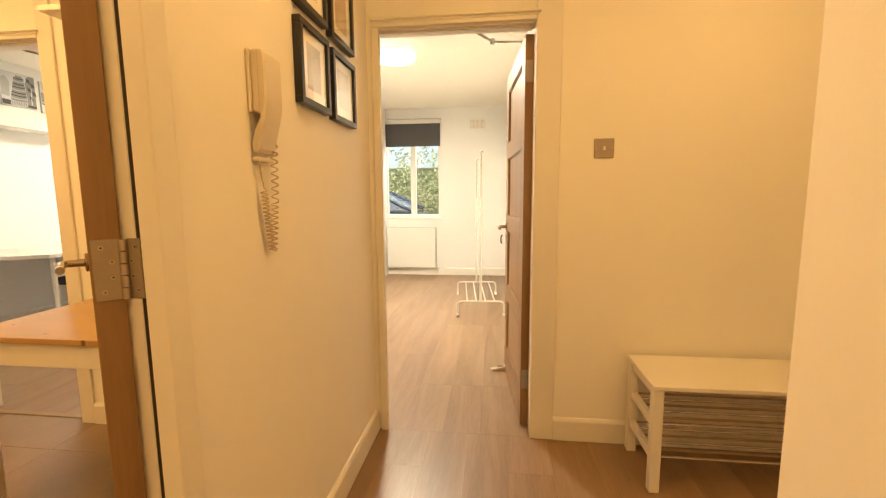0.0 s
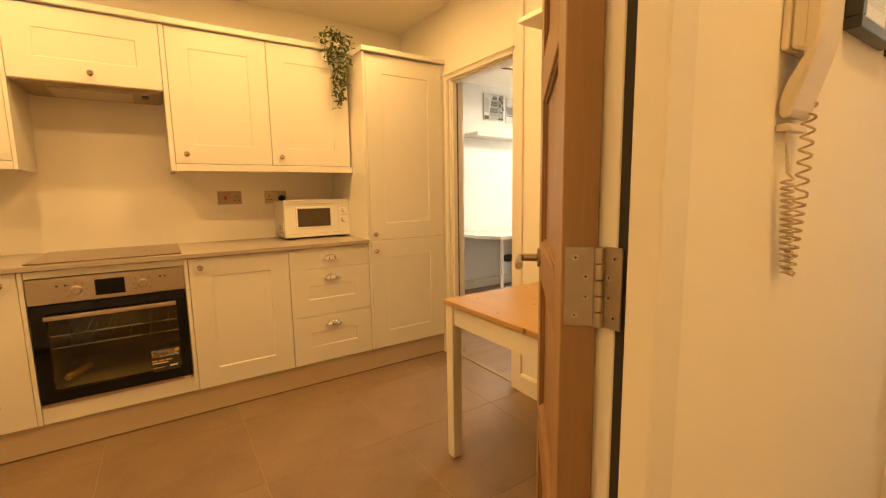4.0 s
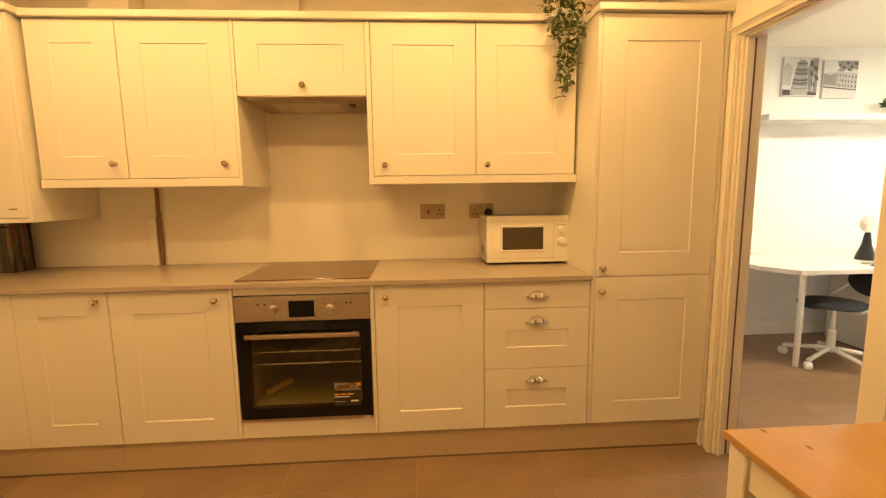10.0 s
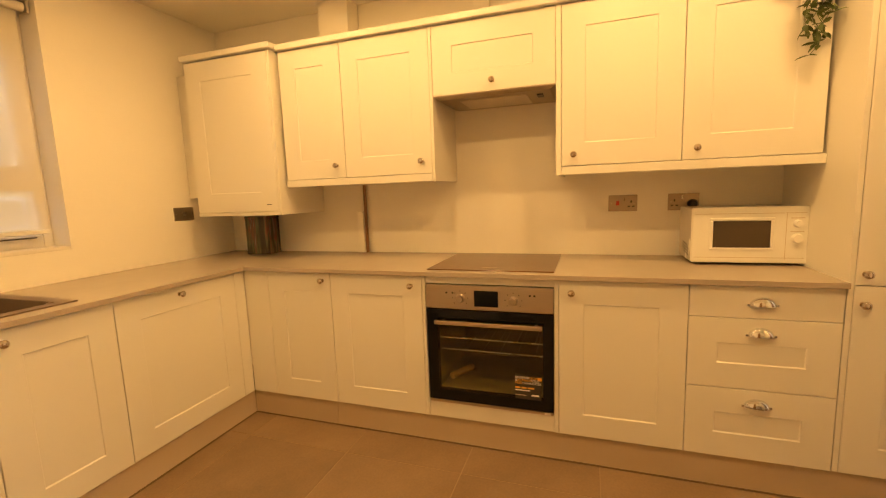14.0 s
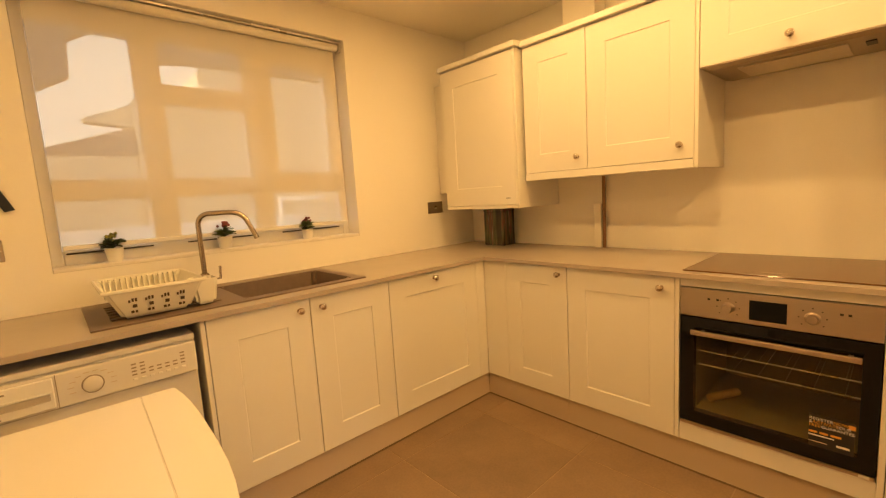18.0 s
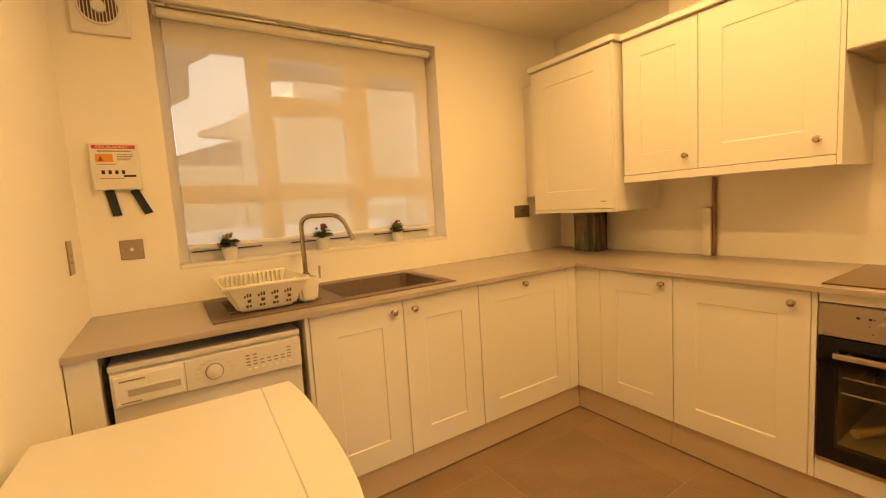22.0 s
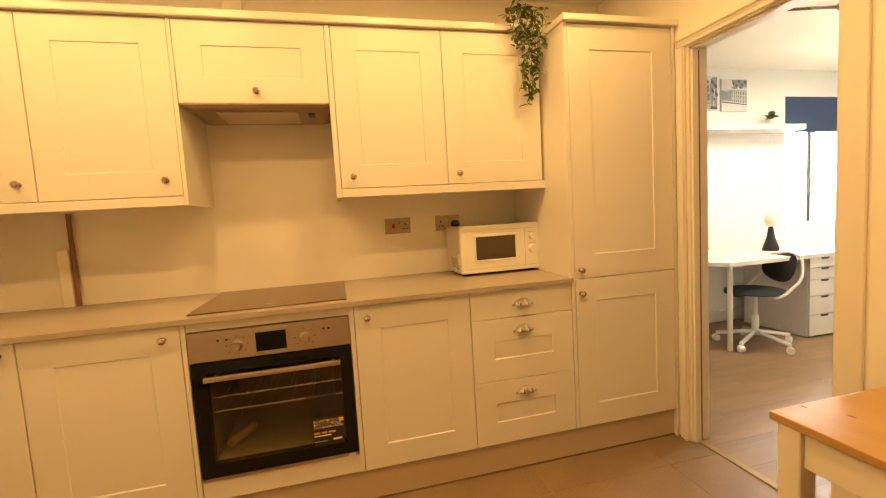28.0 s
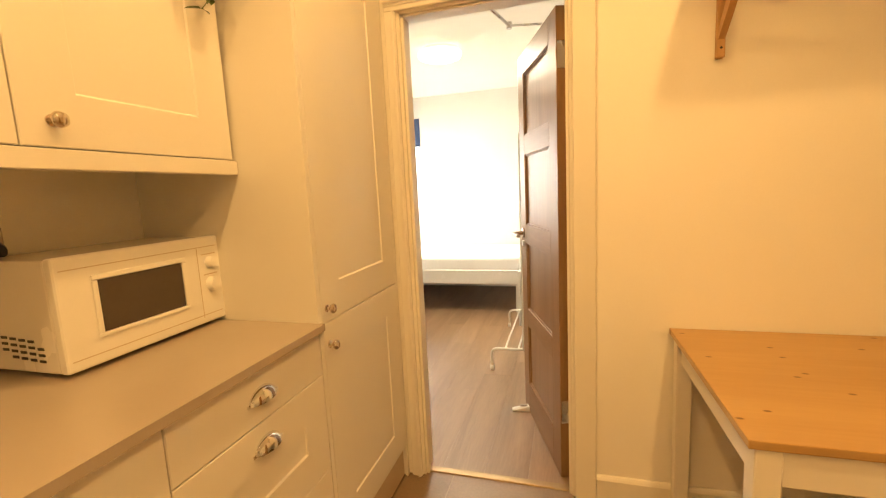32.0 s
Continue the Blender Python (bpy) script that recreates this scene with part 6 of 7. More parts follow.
for y0 in (5.151, 5.544, 5.606, 6.10):
    part("glazing_bead", box(cx - 0.012, cx + 0.014, y0, y0 + 0.011, 0.9205, 2.1645), M_BEAD, t, "slim dark bead")
for y0, y1 in ((5.15, 5.555), (5.605, cy - 0.04)):
    g = part("pane", box(cx - 0.003, cx + 0.003, y0 - 0.002, y1 + 0.002, 0.917, 2.168), M_PANE, t)
    g.visible_shadow = False
g = part("pane", box(cx + 0.04, -1.178, cy - 0.003, cy + 0.003, 0.917, 2.168), M_PANE, t)
g.visible_shadow = False
part("window_sill", box(cx + 0.031, B2X0 + 0.02, 5.102, B2Y - 0.001, 0.861, 0.88, 0.003), M_TRIM, t)
M_NAVY = surf("navy_blind_cloth", (0.045, 0.075, 0.165), 0.8, 0.05, 6.0, 0.15, 300)
t = thing("roller_blind", pose(B2X0, 5.58, 2.2), "navy roller blind half lowered on the side window", "blind")
part("cloth", box(B2X0 - 0.012, B2X0 - 0.009, 5.115, B2Y - 0.02, 1.862, 2.20), M_NAVY, t)
part("bottom_bar", box(B2X0 - 0.016, B2X0 - 0.005, 5.115, B2Y - 0.02, 1.845, 1.8615, 0.002), M_NAVY, t)
part("head_rail", box(B2X0 - 0.05, B2X0 - 0.002, 5.105, B2Y - 0.015, 2.2005, 2.219, 0.002), M_WHITE, t)
t = thing("roller_blind", pose(-1.36, B2Y, 2.2), "navy roller blind half lowered on the end window", "blind")
part("cloth", box(B2X0 + 0.004, -1.14, B2Y + 0.006, B2Y + 0.009, 1.862, 2.20), M_NAVY, t)
part("bottom_bar", box(B2X0 + 0.004, -1.14, B2Y + 0.002, B2Y + 0.013, 1.845, 1.8615, 0.002), M_NAVY, t)
part("head_rail", box(B2X0 + 0.004, -1.135, B2Y + 0.002, B2Y + 0.05, 2.2005, 2.219, 0.002), M_WHITE, t)

t = thing("desk", pose(-1.2, 4.1, 0), "white desk with a clipped corner on round legs", "desk")
DT = 0.728
ol = [(-1.585, 3.40), (-1.02, 3.40), (-0.815, 3.535), (-0.815, 4.77), (-1.585, 4.77)]
part("desktop", prism(ol, pose(0, 0, DT - 0.034), 0.034, 0.002), M_ENAMEL, t)
for x, y in ((-0.90, 3.63), (-1.52, 3.47)):
    part("leg", lathe([(0, 0.0), (0.019, 0.0), (0.020, 0.01), (0.020, DT - 0.0345), (0, DT - 0.0345)], pose(x, y, 0), 18), M_ENAMEL, t, smooth=True)
t = thing("drawer_unit", pose(-1.16, 4.58, 0), "white five-drawer unit with cut-out grips under the desk", "drawer unit")
part("body", box(-1.46, -0.885, 4.415, 4.755, 0.01, 0.692, 0.002), M_ENAMEL, t)
zs = [0.018, 0.20, 0.36, 0.50, 0.60, 0.688]
for z0, z1 in zip(zs, zs[1:]):
    d = part("drawer", box(-0.8845, -0.866, 4.419, 4.751, z0 + 0.002, z1 - 0.002, 0.002), M_ENAMEL, t)
    part("grip", prism([(4.535, z1 - 0.003), (4.55, z1 - 0.021), (4.62, z1 - 0.021), (4.635, z1 - 0.003)], Matrix(((0, 0, 1, -0.8659), (1, 0, 0, 0), (0, 1, 0, 0), (0, 0, 0, 1))), 0.0008), M_BLACK, d, "dark cut-out grip")

t = thing("swivel_chair", pose(-0.93, 3.92, 0, 0, 0, -17), "white swivel chair with black fabric seat and back", "chair")
M_FAB = surf("black_fabric", (0.018, 0.020, 0.026), 0.9, 0.15, 12.0, 0.4, 500)
sb = bmesh.new()
bmesh.ops.create_uvsphere(sb, u_segments=28, v_segments=12, radius=1.0)
for v in sb.verts:
    v.co = Vector((v.co.x * 0.225, v.co.y * 0.215, 0.455 + v.co.z * 0.028 - 0.02 * (v.co.y < -0.8)))
part("seat", sb, M_FAB, t, local=True, smooth=True)
bb = bmesh.new()
bmesh.ops.create_uvsphere(bb, u_segments=24, v_segments=12, radius=1.0)
for v in bb.verts:
    x = v.co.x
    v.co = Vector((x * 0.185, 0.225 + v.co.y * 0.018 - 0.05 * x * x + 0.04 * v.co.z, 0.635 + v.co.z * 0.115))
part("backrest", bb, M_FAB, t, local=True, smooth=True)
for s in (-1, 1):
    part("frame_arm", tube(arc([(s * 0.05, 0.0, 0.425), (s * 0.235, 0.03, 0.43), (s * 0.215, 0.21, 0.57), (s * 0.165, 0.24, 0.735)], 0.07, 8), 0.011, 10), M_ENAMEL, t, local=True, smooth=True)
part("frame_top", tube(arc([(-0.165, 0.24, 0.735), (0, 0.27, 0.768), (0.165, 0.24, 0.735)], 0.08, 8), 0.011, 10), M_ENAMEL, t, local=True, smooth=True)
part("post", lathe([(0, 0.09), (0.028, 0.09), (0.026, 0.25), (0.016, 0.26), (0.016, 0.42), (0.05, 0.425), (0, 0.43)], None, 18), M_ENAMEL, t, local=True, smooth=True)
for i in range(5):
    a = radians(20 + i * 72)
    ca, sa = math.cos(a), math.sin(a)
    leg = part("star_leg", tube([(0.02 * ca, 0.02 * sa, 0.115), (0.15 * ca, 0.15 * sa, 0.095), (0.275 * ca, 0.275 * sa, 0.072)], 0.016, 8), M_ENAMEL, t, local=True, smooth=True)
    part("castor", lathe([(0, -0.02), (0.026, -0.02), (0.029, 0), (0.026, 0.02), (0, 0.02)], pose(0.275 * ca, 0.275 * sa, 0.0295, 90, 0, math.degrees(a) + 40), 16), M_WHITE, leg, local=True, smooth=True)

t = thing("desk_lamp", pose(-1.20, 4.42, DT), "small table lamp with black cone foot and pale shade", "table lamp")
part("foot", lathe([(0, 0.0005), (0.066, 0.0005), (0.062, 0.025), (0.032, 0.12), (0.018, 0.215), (0, 0.218)], pose(-1.20, 4.42, DT), 24), M_BLACK, t, smooth=True)
part("shade", lathe([(0, 0.2185), (0.034, 0.223), (0.053, 0.26), (0.051, 0.305), (0.032, 0.342), (0.0, 0.35)], pose(-1.20, 4.42, DT), 24), surf("frosted_shade", (0.80, 0.76, 0.66), 0.3, 0.03), t, smooth=True)
t = thing("mug", pose(-1.30, 4.62, DT), "small pale cup on the desk", "cup")
part("cup", lathe([(0, 0.0005), (0.032, 0.0005), (0.036, 0.075), (0.033, 0.075), (0.029, 0.006), (0, 0.006)], pose(-1.30, 4.62, DT), 20), M_ENAMEL, t, smooth=True)

t = thing("wall_shelf", pose(B2X0, 4.35, 1.86), "white floating wall shelf above the desk", "shelf")
part("board", box(B2X0 + 0.0005, B2X0 + 0.24, 3.66, 5.05, 1.835, 1.882, 0.002), M_ENAMEL, t)
sill_plant(B2X0 + 0.12, 4.775, 1.8825, 1.1, M_LEAF, "small green plant in a white pot on the wall shelf")

M_G1, M_G2, M_G3, M_G4 = (surf("print_grey", (g, g, g), 0.7, 0.1, 20, 0) for g in (0.08, 0.26, 0.64, 0.46))


def canvas(y0, y1, z0, z1, label, kind):
    t = thing("canvas_print", pose(B2X0, (y0 + y1) / 2, z0), label, "picture", "canvas prints over the desk")
    X = B2X0 + 0.022
    part("canvas", box(B2X0 + 0.0005, X, y0, y1, z0, z1, 0.002), M_G3, t)
    w, h = y1 - y0, z1 - z0

    def bar(a0, a1, b0, b1, mm, lift=0.0):
        part("shape", box(X + 0.0003 + lift, X + 0.0008 + lift, y0 + a0 * w, y0 + a1 * w, z0 + b0 * h, z0 + b1 * h), mm, t)

    def patch(pts, mm, lift=0.0):
        bb = bmesh.new()
        back, face = ([bb.verts.new((X + d + lift, y0 + u * w, z0 + v * h)) for u, v in pts] for d in (0.0002, 0.0006))
        bb.faces.new(face)
        bb.faces.new(back[::-1])
        for i in range(len(pts)):
            bb.faces.new((back[i - 1], back[i], face[i], face[i - 1]))
        bmesh.ops.recalc_face_normals(bb, faces=bb.faces)
        part("shape", bb, mm, t)

    def tier(c, r0, r1, v0, v1, mm, lift):
        """One storey of a round tower: sides drawn in, lower and upper edges bowed."""
        low = [(c + r0 * k, v0 - 0.022 * (1 - k * k)) for k in (-1, -0.5, 0, 0.5, 1)]
        high = [(c + r1 * k, v1 - 0.022 * (1 - k * k)) for k in (1, 0.5, 0, -0.5, -1)]
        patch(low + high, mm, lift)
    if kind:
        patch([(0.01, 0.03), (0.99, 0.03), (0.99, 0.10), (0.62, 0.13), (0.30, 0.16), (0.01, 0.18)], M_G1)
        patch([(0.01, 0.30), (0.22, 0.26), (0.26, 0.70), (0.14, 0.86), (0.01, 0.78)], M_G4)
        patch([(0.74, 0.11), (0.99, 0.09), (0.99, 0.97), (0.80, 0.97), (0.70, 0.74)], M_G2)
        for u, v in ((0.74, 0.92), (0.86, 0.80), (0.76, 0.66), (0.90, 0.56), (0.80, 0.40)):
            patch([(u, v), (u + 0.10, v - 0.05), (u + 0.12, v - 0.16), (u + 0.02, v - 0.12)], M_G1, 0.0008)
        patch([(0.84, 0.12), (0.87, 0.12), (0.89, 0.62), (0.86, 0.62)], M_G3, 0.0008)
        tier(0.48, 0.25, 0.24, 0.05, 0.19, M_G4, 0.0012)
        for i in range(8):
            c, r0, v = 0.485 + 0.006 * i, 0.24 - 0.0125 * i, 0.19 + i * 0.085
            tier(c, r0, r0 - 0.008, v, v + 0.052, M_G2, 0.0012)
            tier(c, r0 - 0.004, r0 - 0.016, v + 0.052, v + 0.085, M_G1 if i % 3 else M_G4, 0.0012)
        tier(0.535, 0.115, 0.07, 0.87, 0.94, M_G2, 0.0012)
        for i in range(7):
            bar(0.26 + i * 0.067, 0.285 + i * 0.067, 0.06, 0.15, M_G2, 0.0022)
    else:
        patch([(0.01, 0.33), (0.99, 0.25), (0.99, 0.66), (0.42, 0.68), (0.01, 0.66)], M_G4)
        patch([(0.01, 0.36), (0.38, 0.33), (0.40, 0.66), (0.20, 0.60), (0.01, 0.65)], M_G2, 0.0004)
        for q in range(3):
            for i in range(7):
                u, g = 0.42 + 0.062 * i + 0.004 * i * i, 0.018 + 0.0022 * i
                v = 0.315 - 0.008 * i + q * 0.125
                patch([(u, v), (u + g, v), (u + g, v + 0.065), (u + g / 2, v + 0.078), (u, v + 0.065)], M_G1, 0.0010)
        patch([(0.38, 0.72), (0.46, 0.78), (0.38, 0.97), (0.99, 0.97), (0.99, 0.74), (0.86, 0.77), (0.80, 0.70), (0.66, 0.76), (0.55, 0.69)], M_G2, 0.0006)
        for u, v in ((0.40, 0.86), (0.52, 0.80), (0.62, 0.92), (0.74, 0.82), (0.86, 0.90), (0.68, 0.74)):
            patch([(u, v), (u + 0.07, v - 0.04), (u + 0.11, v + 0.02), (u + 0.04, v + 0.05)], M_G1, 0.0012)
        patch([(0.01, 0.28), (0.99, 0.20), (0.99, 0.23), (0.01, 0.315)], M_G1, 0.0008)


canvas(3.935, 4.240, 2.060, 2.373, "black and white canvas print of a round tower", True)
canvas(4.288, 4.592, 2.045, 2.352, "black and white canvas print of an arcaded building", False)

t = thing("bed", pose(-0.66, 5.45, 0), "low white bed frame with a bare white mattress", "bed")
for y in (4.865, 6.0):
    part("side_rail", box(-1.57, 0.245, y, y + 0.025, 0.295, 0.440, 0.004), M_ENAMEL, t)
part("end_rail", box(-1.595, -1.5705, 4.865, 6.025, 0.295, 0.455, 0.004), M_ENAMEL, t)
part("end_rail", box(0.2455, 0.27, 4.865, 6.025, 0.295, 0.455, 0.004), M_ENAMEL, t)
for x in (-1.56, 0.19):
    for y in (4.895, 5.94):
        part("leg", box(x, x + 0.05, y, y + 0.05, 0, 0.3295, 0.003), M_ENAMEL, t)
part("slat_base", box(-1.565, 0.24, 4.895, 5.995, 0.33, 0.365), M_PLINTH, t)
t = thing("mattress", pose(-0.66, 5.45, 0.366), "bare white mattress on the bed frame", "mattress")
part("mattress_body", box(-1.555, 0.235, 4.90, 5.99, 0.366, 0.56, 0.03, seg=4), surf("mattress_cloth", (0.74, 0.72, 0.69), 0.85, 0.03, 4.0, 0.25, 120), t, smooth=True)
t = thing("bedside_table", pose(0.42, 4.62, 0), "small white bedside table between rail and bed", "bedside table")
part("top", box(0.26, 0.60, 4.46, 4.80, 0.48, 0.505, 0.003), M_ENAMEL, t)
part("drawer_box", box(0.275, 0.585, 4.475, 4.785, 0.37, 0.4795, 0.002), M_ENAMEL, t)
for x in (0.265, 0.575):
    for y in (4.465, 4.775):
        part("leg", box(x, x + 0.02, y, y + 0.02, 0, 0.4795, 0.002), M_ENAMEL, t)

# ---- outside ----
M_GRASS = surf("ground_gravel", (0.16, 0.15, 0.13), 0.9, 0.2, 2.0, 0.5, 40)
b = bmesh.new()
box(-300, 300, -300, 300, -0.60, -0.50, 0, b)
tagged(part("ground", b, M_GRASS), "pale gravelled ground round the house", "ground", kind="structure")
random.seed(11)
M_HEDGE = surf("hedge_leaf", (0.42, 0.46, 0.20), 0.6, 0.3, 3.0, 0.1, 60)
vs, fs = [], []
for i in range(26000):
    x, z = random.uniform(-2.5, 6.5), -0.5 + 5.5 * random.random()
    y = 11.2 + 0.5 * noise.noise((x * 0.9, z * 0.9, 0)) + random.uniform(-0.18, 0.35)
    if z > 1.8 and noise.noise((x * 1.9, z * 1.9, 5.0)) > 0.32 - 0.20 * (z - 1.8):
        continue
    s = random.uniform(0.04, 0.10)
    q = Euler((random.uniform(-0.9, 0.9) + 1.57, random.uniform(-0.9, 0.9), random.uniform(0, 6.28))).to_matrix()
    k = len(vs)
    for a, c in ((-0.5, 0), (0, -0.32), (0.5, 0), (0, 0.32)):
        vs.append(Vector((x, y, z)) + q @ Vector((a * s, c * s, 0)))
    fs.append((k, k + 1, k + 2, k + 3))
me = bpy.data.meshes.new("hedge")
me.from_pydata(vs, [], fs)
me.materials.append(M_HEDGE)
tagged(new("hedge", me), "tall sunlit leafy hedge across the drive", "hedge", kind="stuff")
# added backing slab, its dull green gives the shade between the leaves
b = bmesh.new()
box(-0.69, 10, 12.2, 12.4, -0.5, 1.95, 0, b)
tagged(part("hedge_shade_backing", b, surf("hedge_backing_green", (0.20, 0.23, 0.10), 0.9, 0.4, 5.0, 0.4, 30)), "added green backing that fills the shaded gaps of the hedge", "wall", kind="structure")

# parked car seen through the bedroom window
t = thing("parked_car", pose(-0.6, 9.3, -0.5), "dark blue parked car with a sloping windscreen", "car")
M_CAR = surf("dark_blue_car_paint", (0.03, 0.045, 0.075), 0.25, 0.05, 2.0, 0.0, coat=0.8, rvar=0.05)
side = [(-2.6, -0.15), (-2.65, 0.35), (-2.2, 0.55), (-1.7, 0.62), (1.0, 0.60), (1.62, 0.50), (1.78, 0.25), (1.75, -0.15)]
part("body", prism(side, Matrix(((1, 0, 0, 0.3), (0, 0, 1, 8.75), (0, 1.22, 0, 0.134), (0, 0, 0, 1))), 1.7, 0.05), M_CAR, t)
part("roof", prism([(-1.55, 0.99), (-0.3, 1.03), (0.22, 0.91), (0.25, 0.945), (-0.3, 1.07), (-1.5, 1.03)], Matrix(((1, 0, 0, 0.3), (0, 0, 1, 8.85), (0, 1.22, 0, 0.134), (0, 0, 0, 1))), 1.5, 0.01), M_CAR, t)
part("glass", prism([(-2.0, 0.625), (-1.5, 0.985), (-0.3, 1.02), (0.2, 0.905), (0.9, 0.625)], Matrix(((1, 0, 0, 0.3), (0, 0, 1, 8.88), (0, 1.22, 0, 0.134), (0, 0, 0, 1))), 1.44, 0.01), surf("car_glass", (0.25, 0.30, 0.34), 0.08, 0.1, 2.0, 0.0, coat=0.5), t, "pale reflecting windows")
for y in (8.83, 10.33):
    part("pillar", tube([(0.51, y, 1.265), (1.27, y, 0.89)], 0.035, 8), M_CAR, t)
for x in (-1.6, 1.35):
    for y in (8.82, 10.36):
        w = part("wheel", lathe([(0.16, -0.09), (0.31, -0.09), (0.32, 0), (0.31, 0.09), (0.16, 0.09)], pose(x, y, -0.18, 90, 0, 0), 24), M_BLACK, t, smooth=True)
        part("rim", lathe([(0, -0.07), (0.165, -0.07), (0.165, 0.07), (0, 0.07)], pose(x, y, -0.18, 90, 0, 0), 20), M_NICKEL, w)

# neighbouring houses beyond the kitchen window
M_REND = surf("cream_render", (0.60, 0.50, 0.34), 0.85, 0.08, 0.6, 0.2, 30)
M_ROOF = surf("slate_roof", (0.13, 0.125, 0.125), 0.7, 0.15, 2.0, 0.2, 30)
XV = Matrix(((1, 0, 0, 0), (0, 0, 1, -8.9), (0, 1, 0, 0), (0, 0, 0, 1)))
t = thing("neighbour_house", pose(-3.0, -10.0, -0.5), "cream rendered neighbouring house with a white window", "house")
part("house_wall", box(-9.0, -0.58, -12.0, -8.6, -0.5, 4.0), M_REND, t)
part("house_wing", prism([(-0.58, -0.5), (0.61, -0.5), (0.61, 3.28), (-0.58, 3.62)], XV, 0.3, 0.01), M_REND, t)
part("house_roof", prism([(-9.3, 4.02), (-0.34, 4.05), (0.18, 3.98), (0.19, 4.12), (0.20, 4.7), (-1.6, 6.2), (-9.3, 6.2)], XV, 0.3, 0.02), M_ROOF, t)
w = part("house_window", box(-2.887, -1.791, -8.60, -8.55, 0.90, 1.46, 0.01), M_WHITE, t, "white framed window")
part("window_pane", box(-2.82, -2.37, -8.549, -8.545, 0.97, 1.39), M_REND, w)
part("window_pane", box(-2.31, -1.86, -8.549, -8.545, 0.97, 1.39), M_REND, w)
t = thing("neighbour_house", pose(4.5, -10.0, -0.5), "cream neighbouring house with a pitched roof", "house")
part("house_wall", box(1.94, 9.0, -12.0, -8.6, -0.5, 3.2), M_REND, t)
part("house_roof", prism([(1.92, 3.26), (1.38, 3.58), (1.343, 4.17), (0.97, 4.39), (0.90, 4.8), (9.2, 6.0), (9.2, 3.26)], XV, 0.3, 0.01), M_ROOF, t)
t = thing("garden_shed", pose(1.3, -9.6, -0.5), "low cream outbuilding with stepped sloping roofs between the houses", "shed")
part("shed_wall", box(0.64, 1.92, -11.0, -8.6, -0.5, 2.3), M_REND, t)
part("shed_roof", prism([(0.63, 2.305), (1.935, 2.305), (1.935, 2.39), (0.87, 2.74), (0.63, 2.80)], XV, 0.3, 0.01), M_ROOF, t)
part("eave", prism([(0.63, 2.81), (1.28, 2.86), (1.308, 2.925), (0.63, 3.20)], XV, 0.25, 0.01), M_REND, t)
t = thing("garden_wall", pose(0.5, -6.2, -0.5), "white painted garden wall in daylight", "wall")
part("wall_body", box(-1.2, 4.5, -6.4, -6.2, -0.5, 1.12), M_STW, t)

M_SKYS = glow("pale_sky", (1.0, 0.94, 0.82), 0.22)
M_SKYG = glow("bright_overcast", (1.0, 1.0, 1.0), 0.9)
for nm, bx in (("backdrop", (-5.6, -5.5, 2.0, 12.0, -0.4, 6.0)), ("backdrop", (-5.4, -0.7, 12.45, 12.5, -0.4, 7.0)), ("backdrop", (-30, 30, -55.2, -55.0, -0.4, 30.0))):
    tagged(part(nm, box(*bx), M_SKYG if bx[3] > 0 else M_SKYS), "plain bright overcast distance", "backdrop", kind="structure")


# ---- floors, piece by piece ----
def slab(w, l, h, bev):
    b = bmesh.new()
    lo = [b.verts.new(q) for q in ((0, 0, 0), (w, 0, 0), (w, l, 0), (0, l, 0))]
    mi = [b.verts.new((q.co.x, q.co.y, h - bev)) for q in lo]
    hi = [b.verts.new(q) for q in ((bev, bev, h), (w - bev, bev, h), (w - bev, l - bev, h), (bev, l - bev, h))]
    for p, q in ((lo, mi), (mi, hi)):
        for i in range(4):
            b.faces.new((p[i], p[(i + 1) % 4], q[(i + 1) % 4], q[i]))
    b.faces.new(hi)
    bmesh.ops.recalc_face_normals(b, faces=b.faces)
    return b


cache = {}


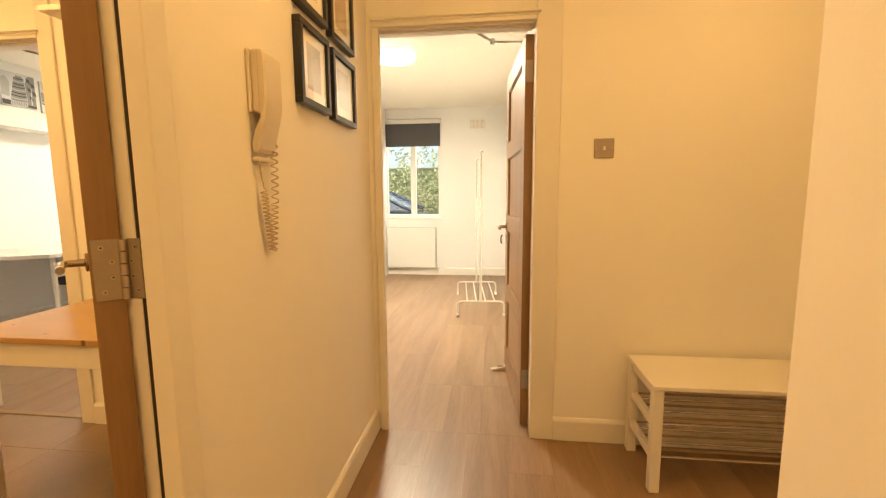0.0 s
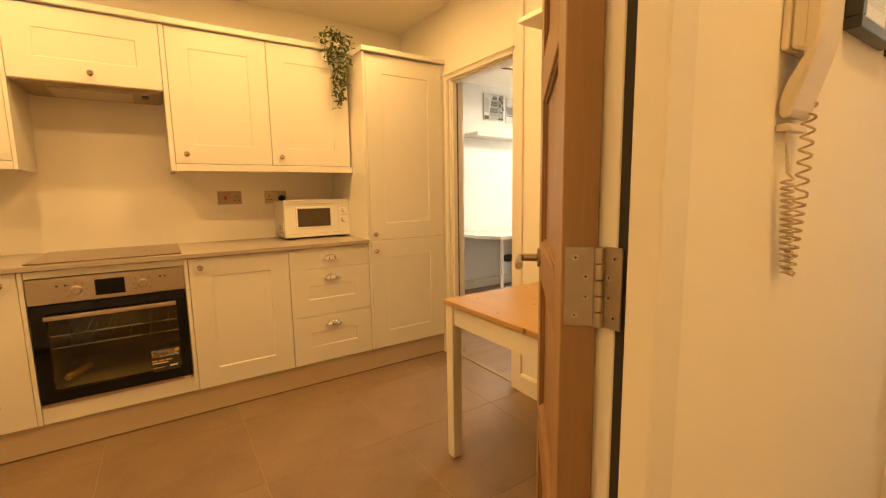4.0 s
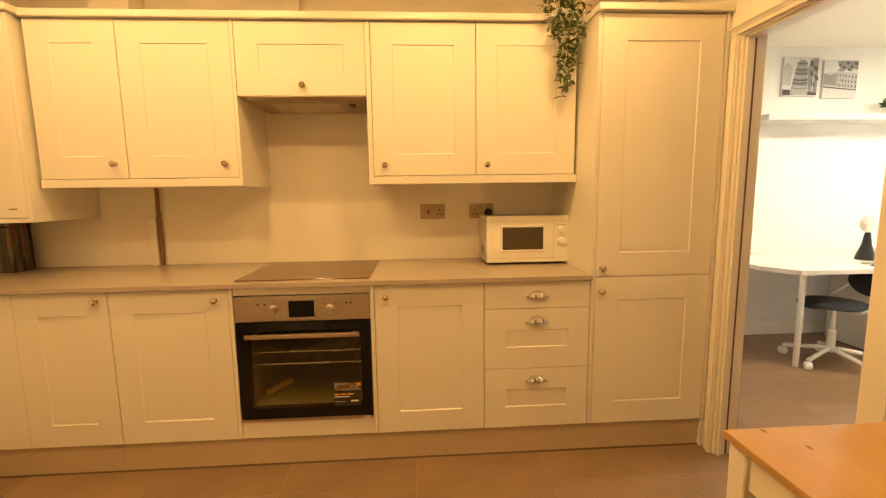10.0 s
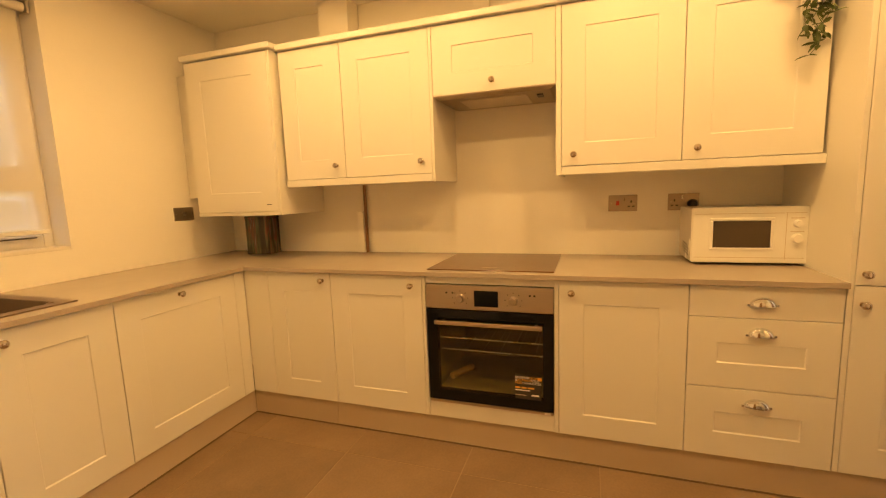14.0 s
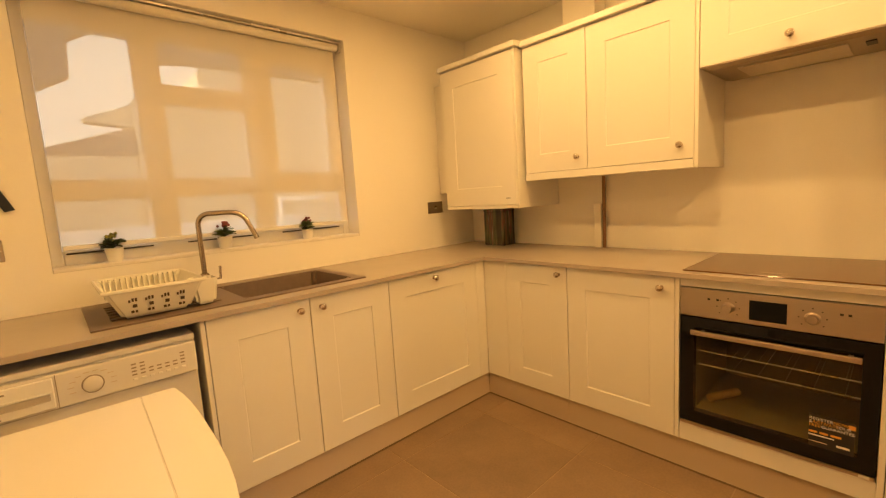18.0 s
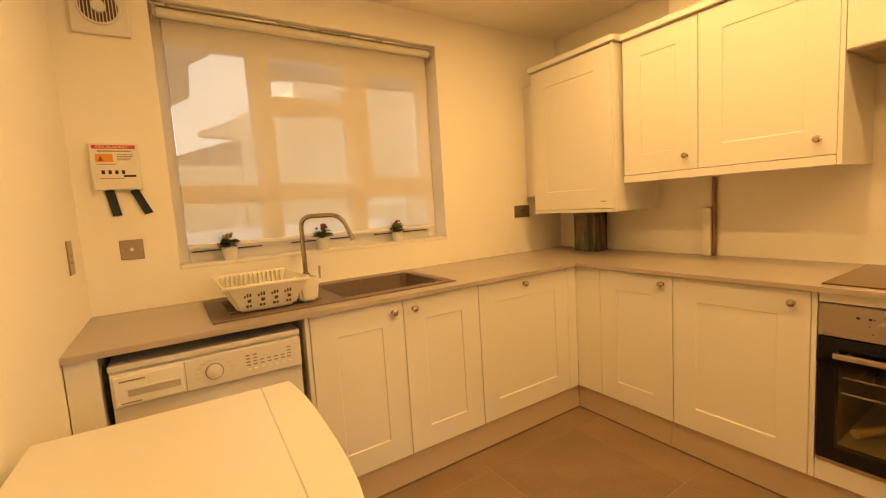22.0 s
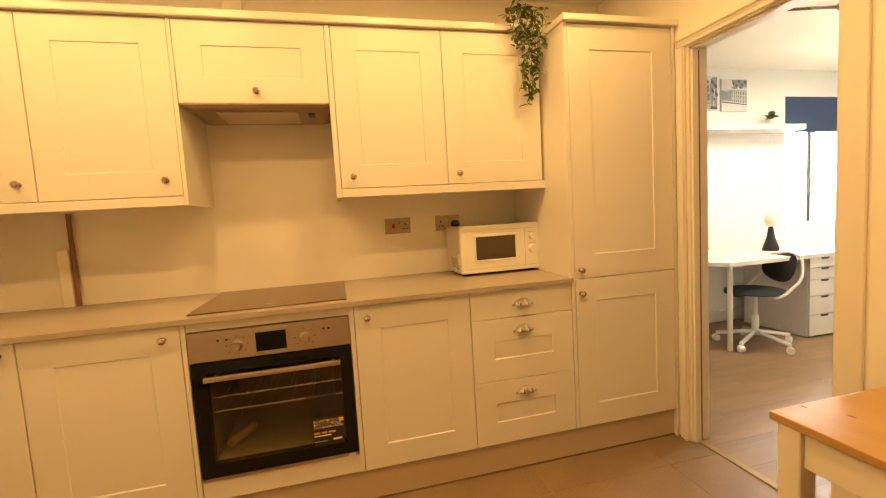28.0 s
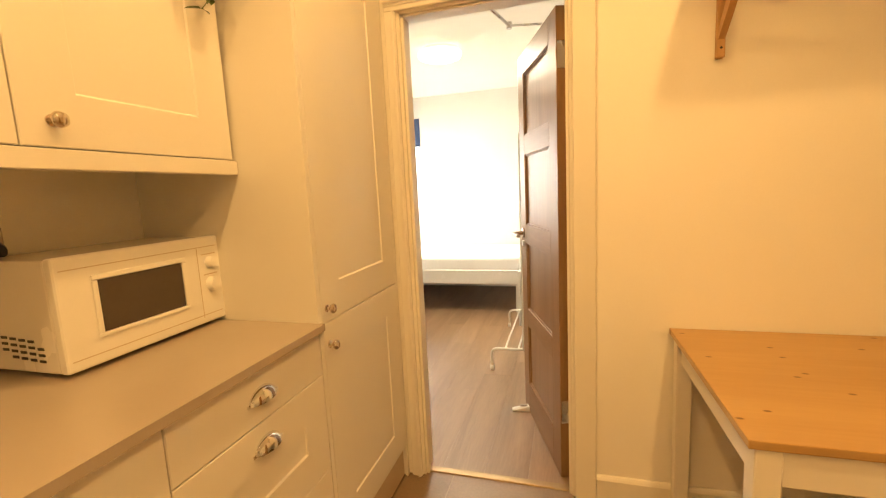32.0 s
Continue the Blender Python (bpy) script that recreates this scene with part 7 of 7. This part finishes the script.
def piece(name, parent, x, y, z, w, l, h, bev, material):
    key = (name, round(w, 3), round(l, 3))
    if key not in cache:
        me = bpy.data.meshes.new(name)
        b = slab(w, l, h, bev)
        b.to_mesh(me)
        b.free()
        me.materials.append(material)
        cache[key] = me
    ob = new(name, cache[key])
    ob.parent = parent
    ob.location = (x, y, z)


# tiles, 600 mm, with recessed grout
fl = new("floor_kitchen", None)
tagged(fl, "grey porcelain floor tiles with pale grout", "floor", kind="structure")
part("grout_bed", box(XW, XE, YS, 2.34, -0.011, -0.0015), M_GROUT, fl)
xs = [XW, -0.40, 0.20, 0.803, 1.406, 2.009, XE]
ys = [YS, -1.555, -0.952, -0.350, 0.250, 0.853, 1.456, 2.059, 2.34]
for x0, x1 in zip(xs, xs[1:]):
    for y0, y1 in zip(ys, ys[1:]):
        piece("tile", fl, x0 + 0.002, y0 + 0.002, -0.010, x1 - x0 - 0.004, y1 - y0 - 0.004, 0.010, 0.0010, M_TILE)
tagged(part("kitchen_doorway_floor", box(XE, 2.40, KY0 - 0.02, 1.07, -0.011, -0.001), M_TILE), "tiled floor strip in the kitchen doorway", "floor", kind="structure")

random.seed(3)


def planks(name, x0, x1, y0, y1, label):
    fl = new(name, None)
    tagged(fl, label, "floor", kind="structure")
    W, LEN = 0.193, 1.285
    part("underlay", box(x0, x1, y0, y1, -0.0119, -0.0085), M_SUB, fl)
    x = x0
    while x < x1 - 0.002:
        w = min(W, x1 - x)
        y = y0
        n = random.choice((0.32, 0.55, 0.80, 1.05, 1.285))
        while y < y1 - 0.002:
            l = min(n, y1 - y)
            piece("plank", fl, x + 0.0002, y + 0.0002, -0.0085, w - 0.0004, l - 0.0004, 0.0085, 0.0004, M_LAM)
            y += n
            n = LEN
        x += W


planks("floor_hall", 2.40, 5.0, -1.0, 2.41, "oak laminate planks in the hall")
planks("floor_hall_strip", 2.315, 2.40, 1.11, 2.41, "oak laminate strip along the hall wall")
planks("floor_bedroom", 1.30, B1X1, 2.41, B1Y, "oak laminate planks in the bedroom")
planks("floor_study", B2X0, 1.20, 2.355, B2Y, "oak laminate planks in the room behind the kitchen")
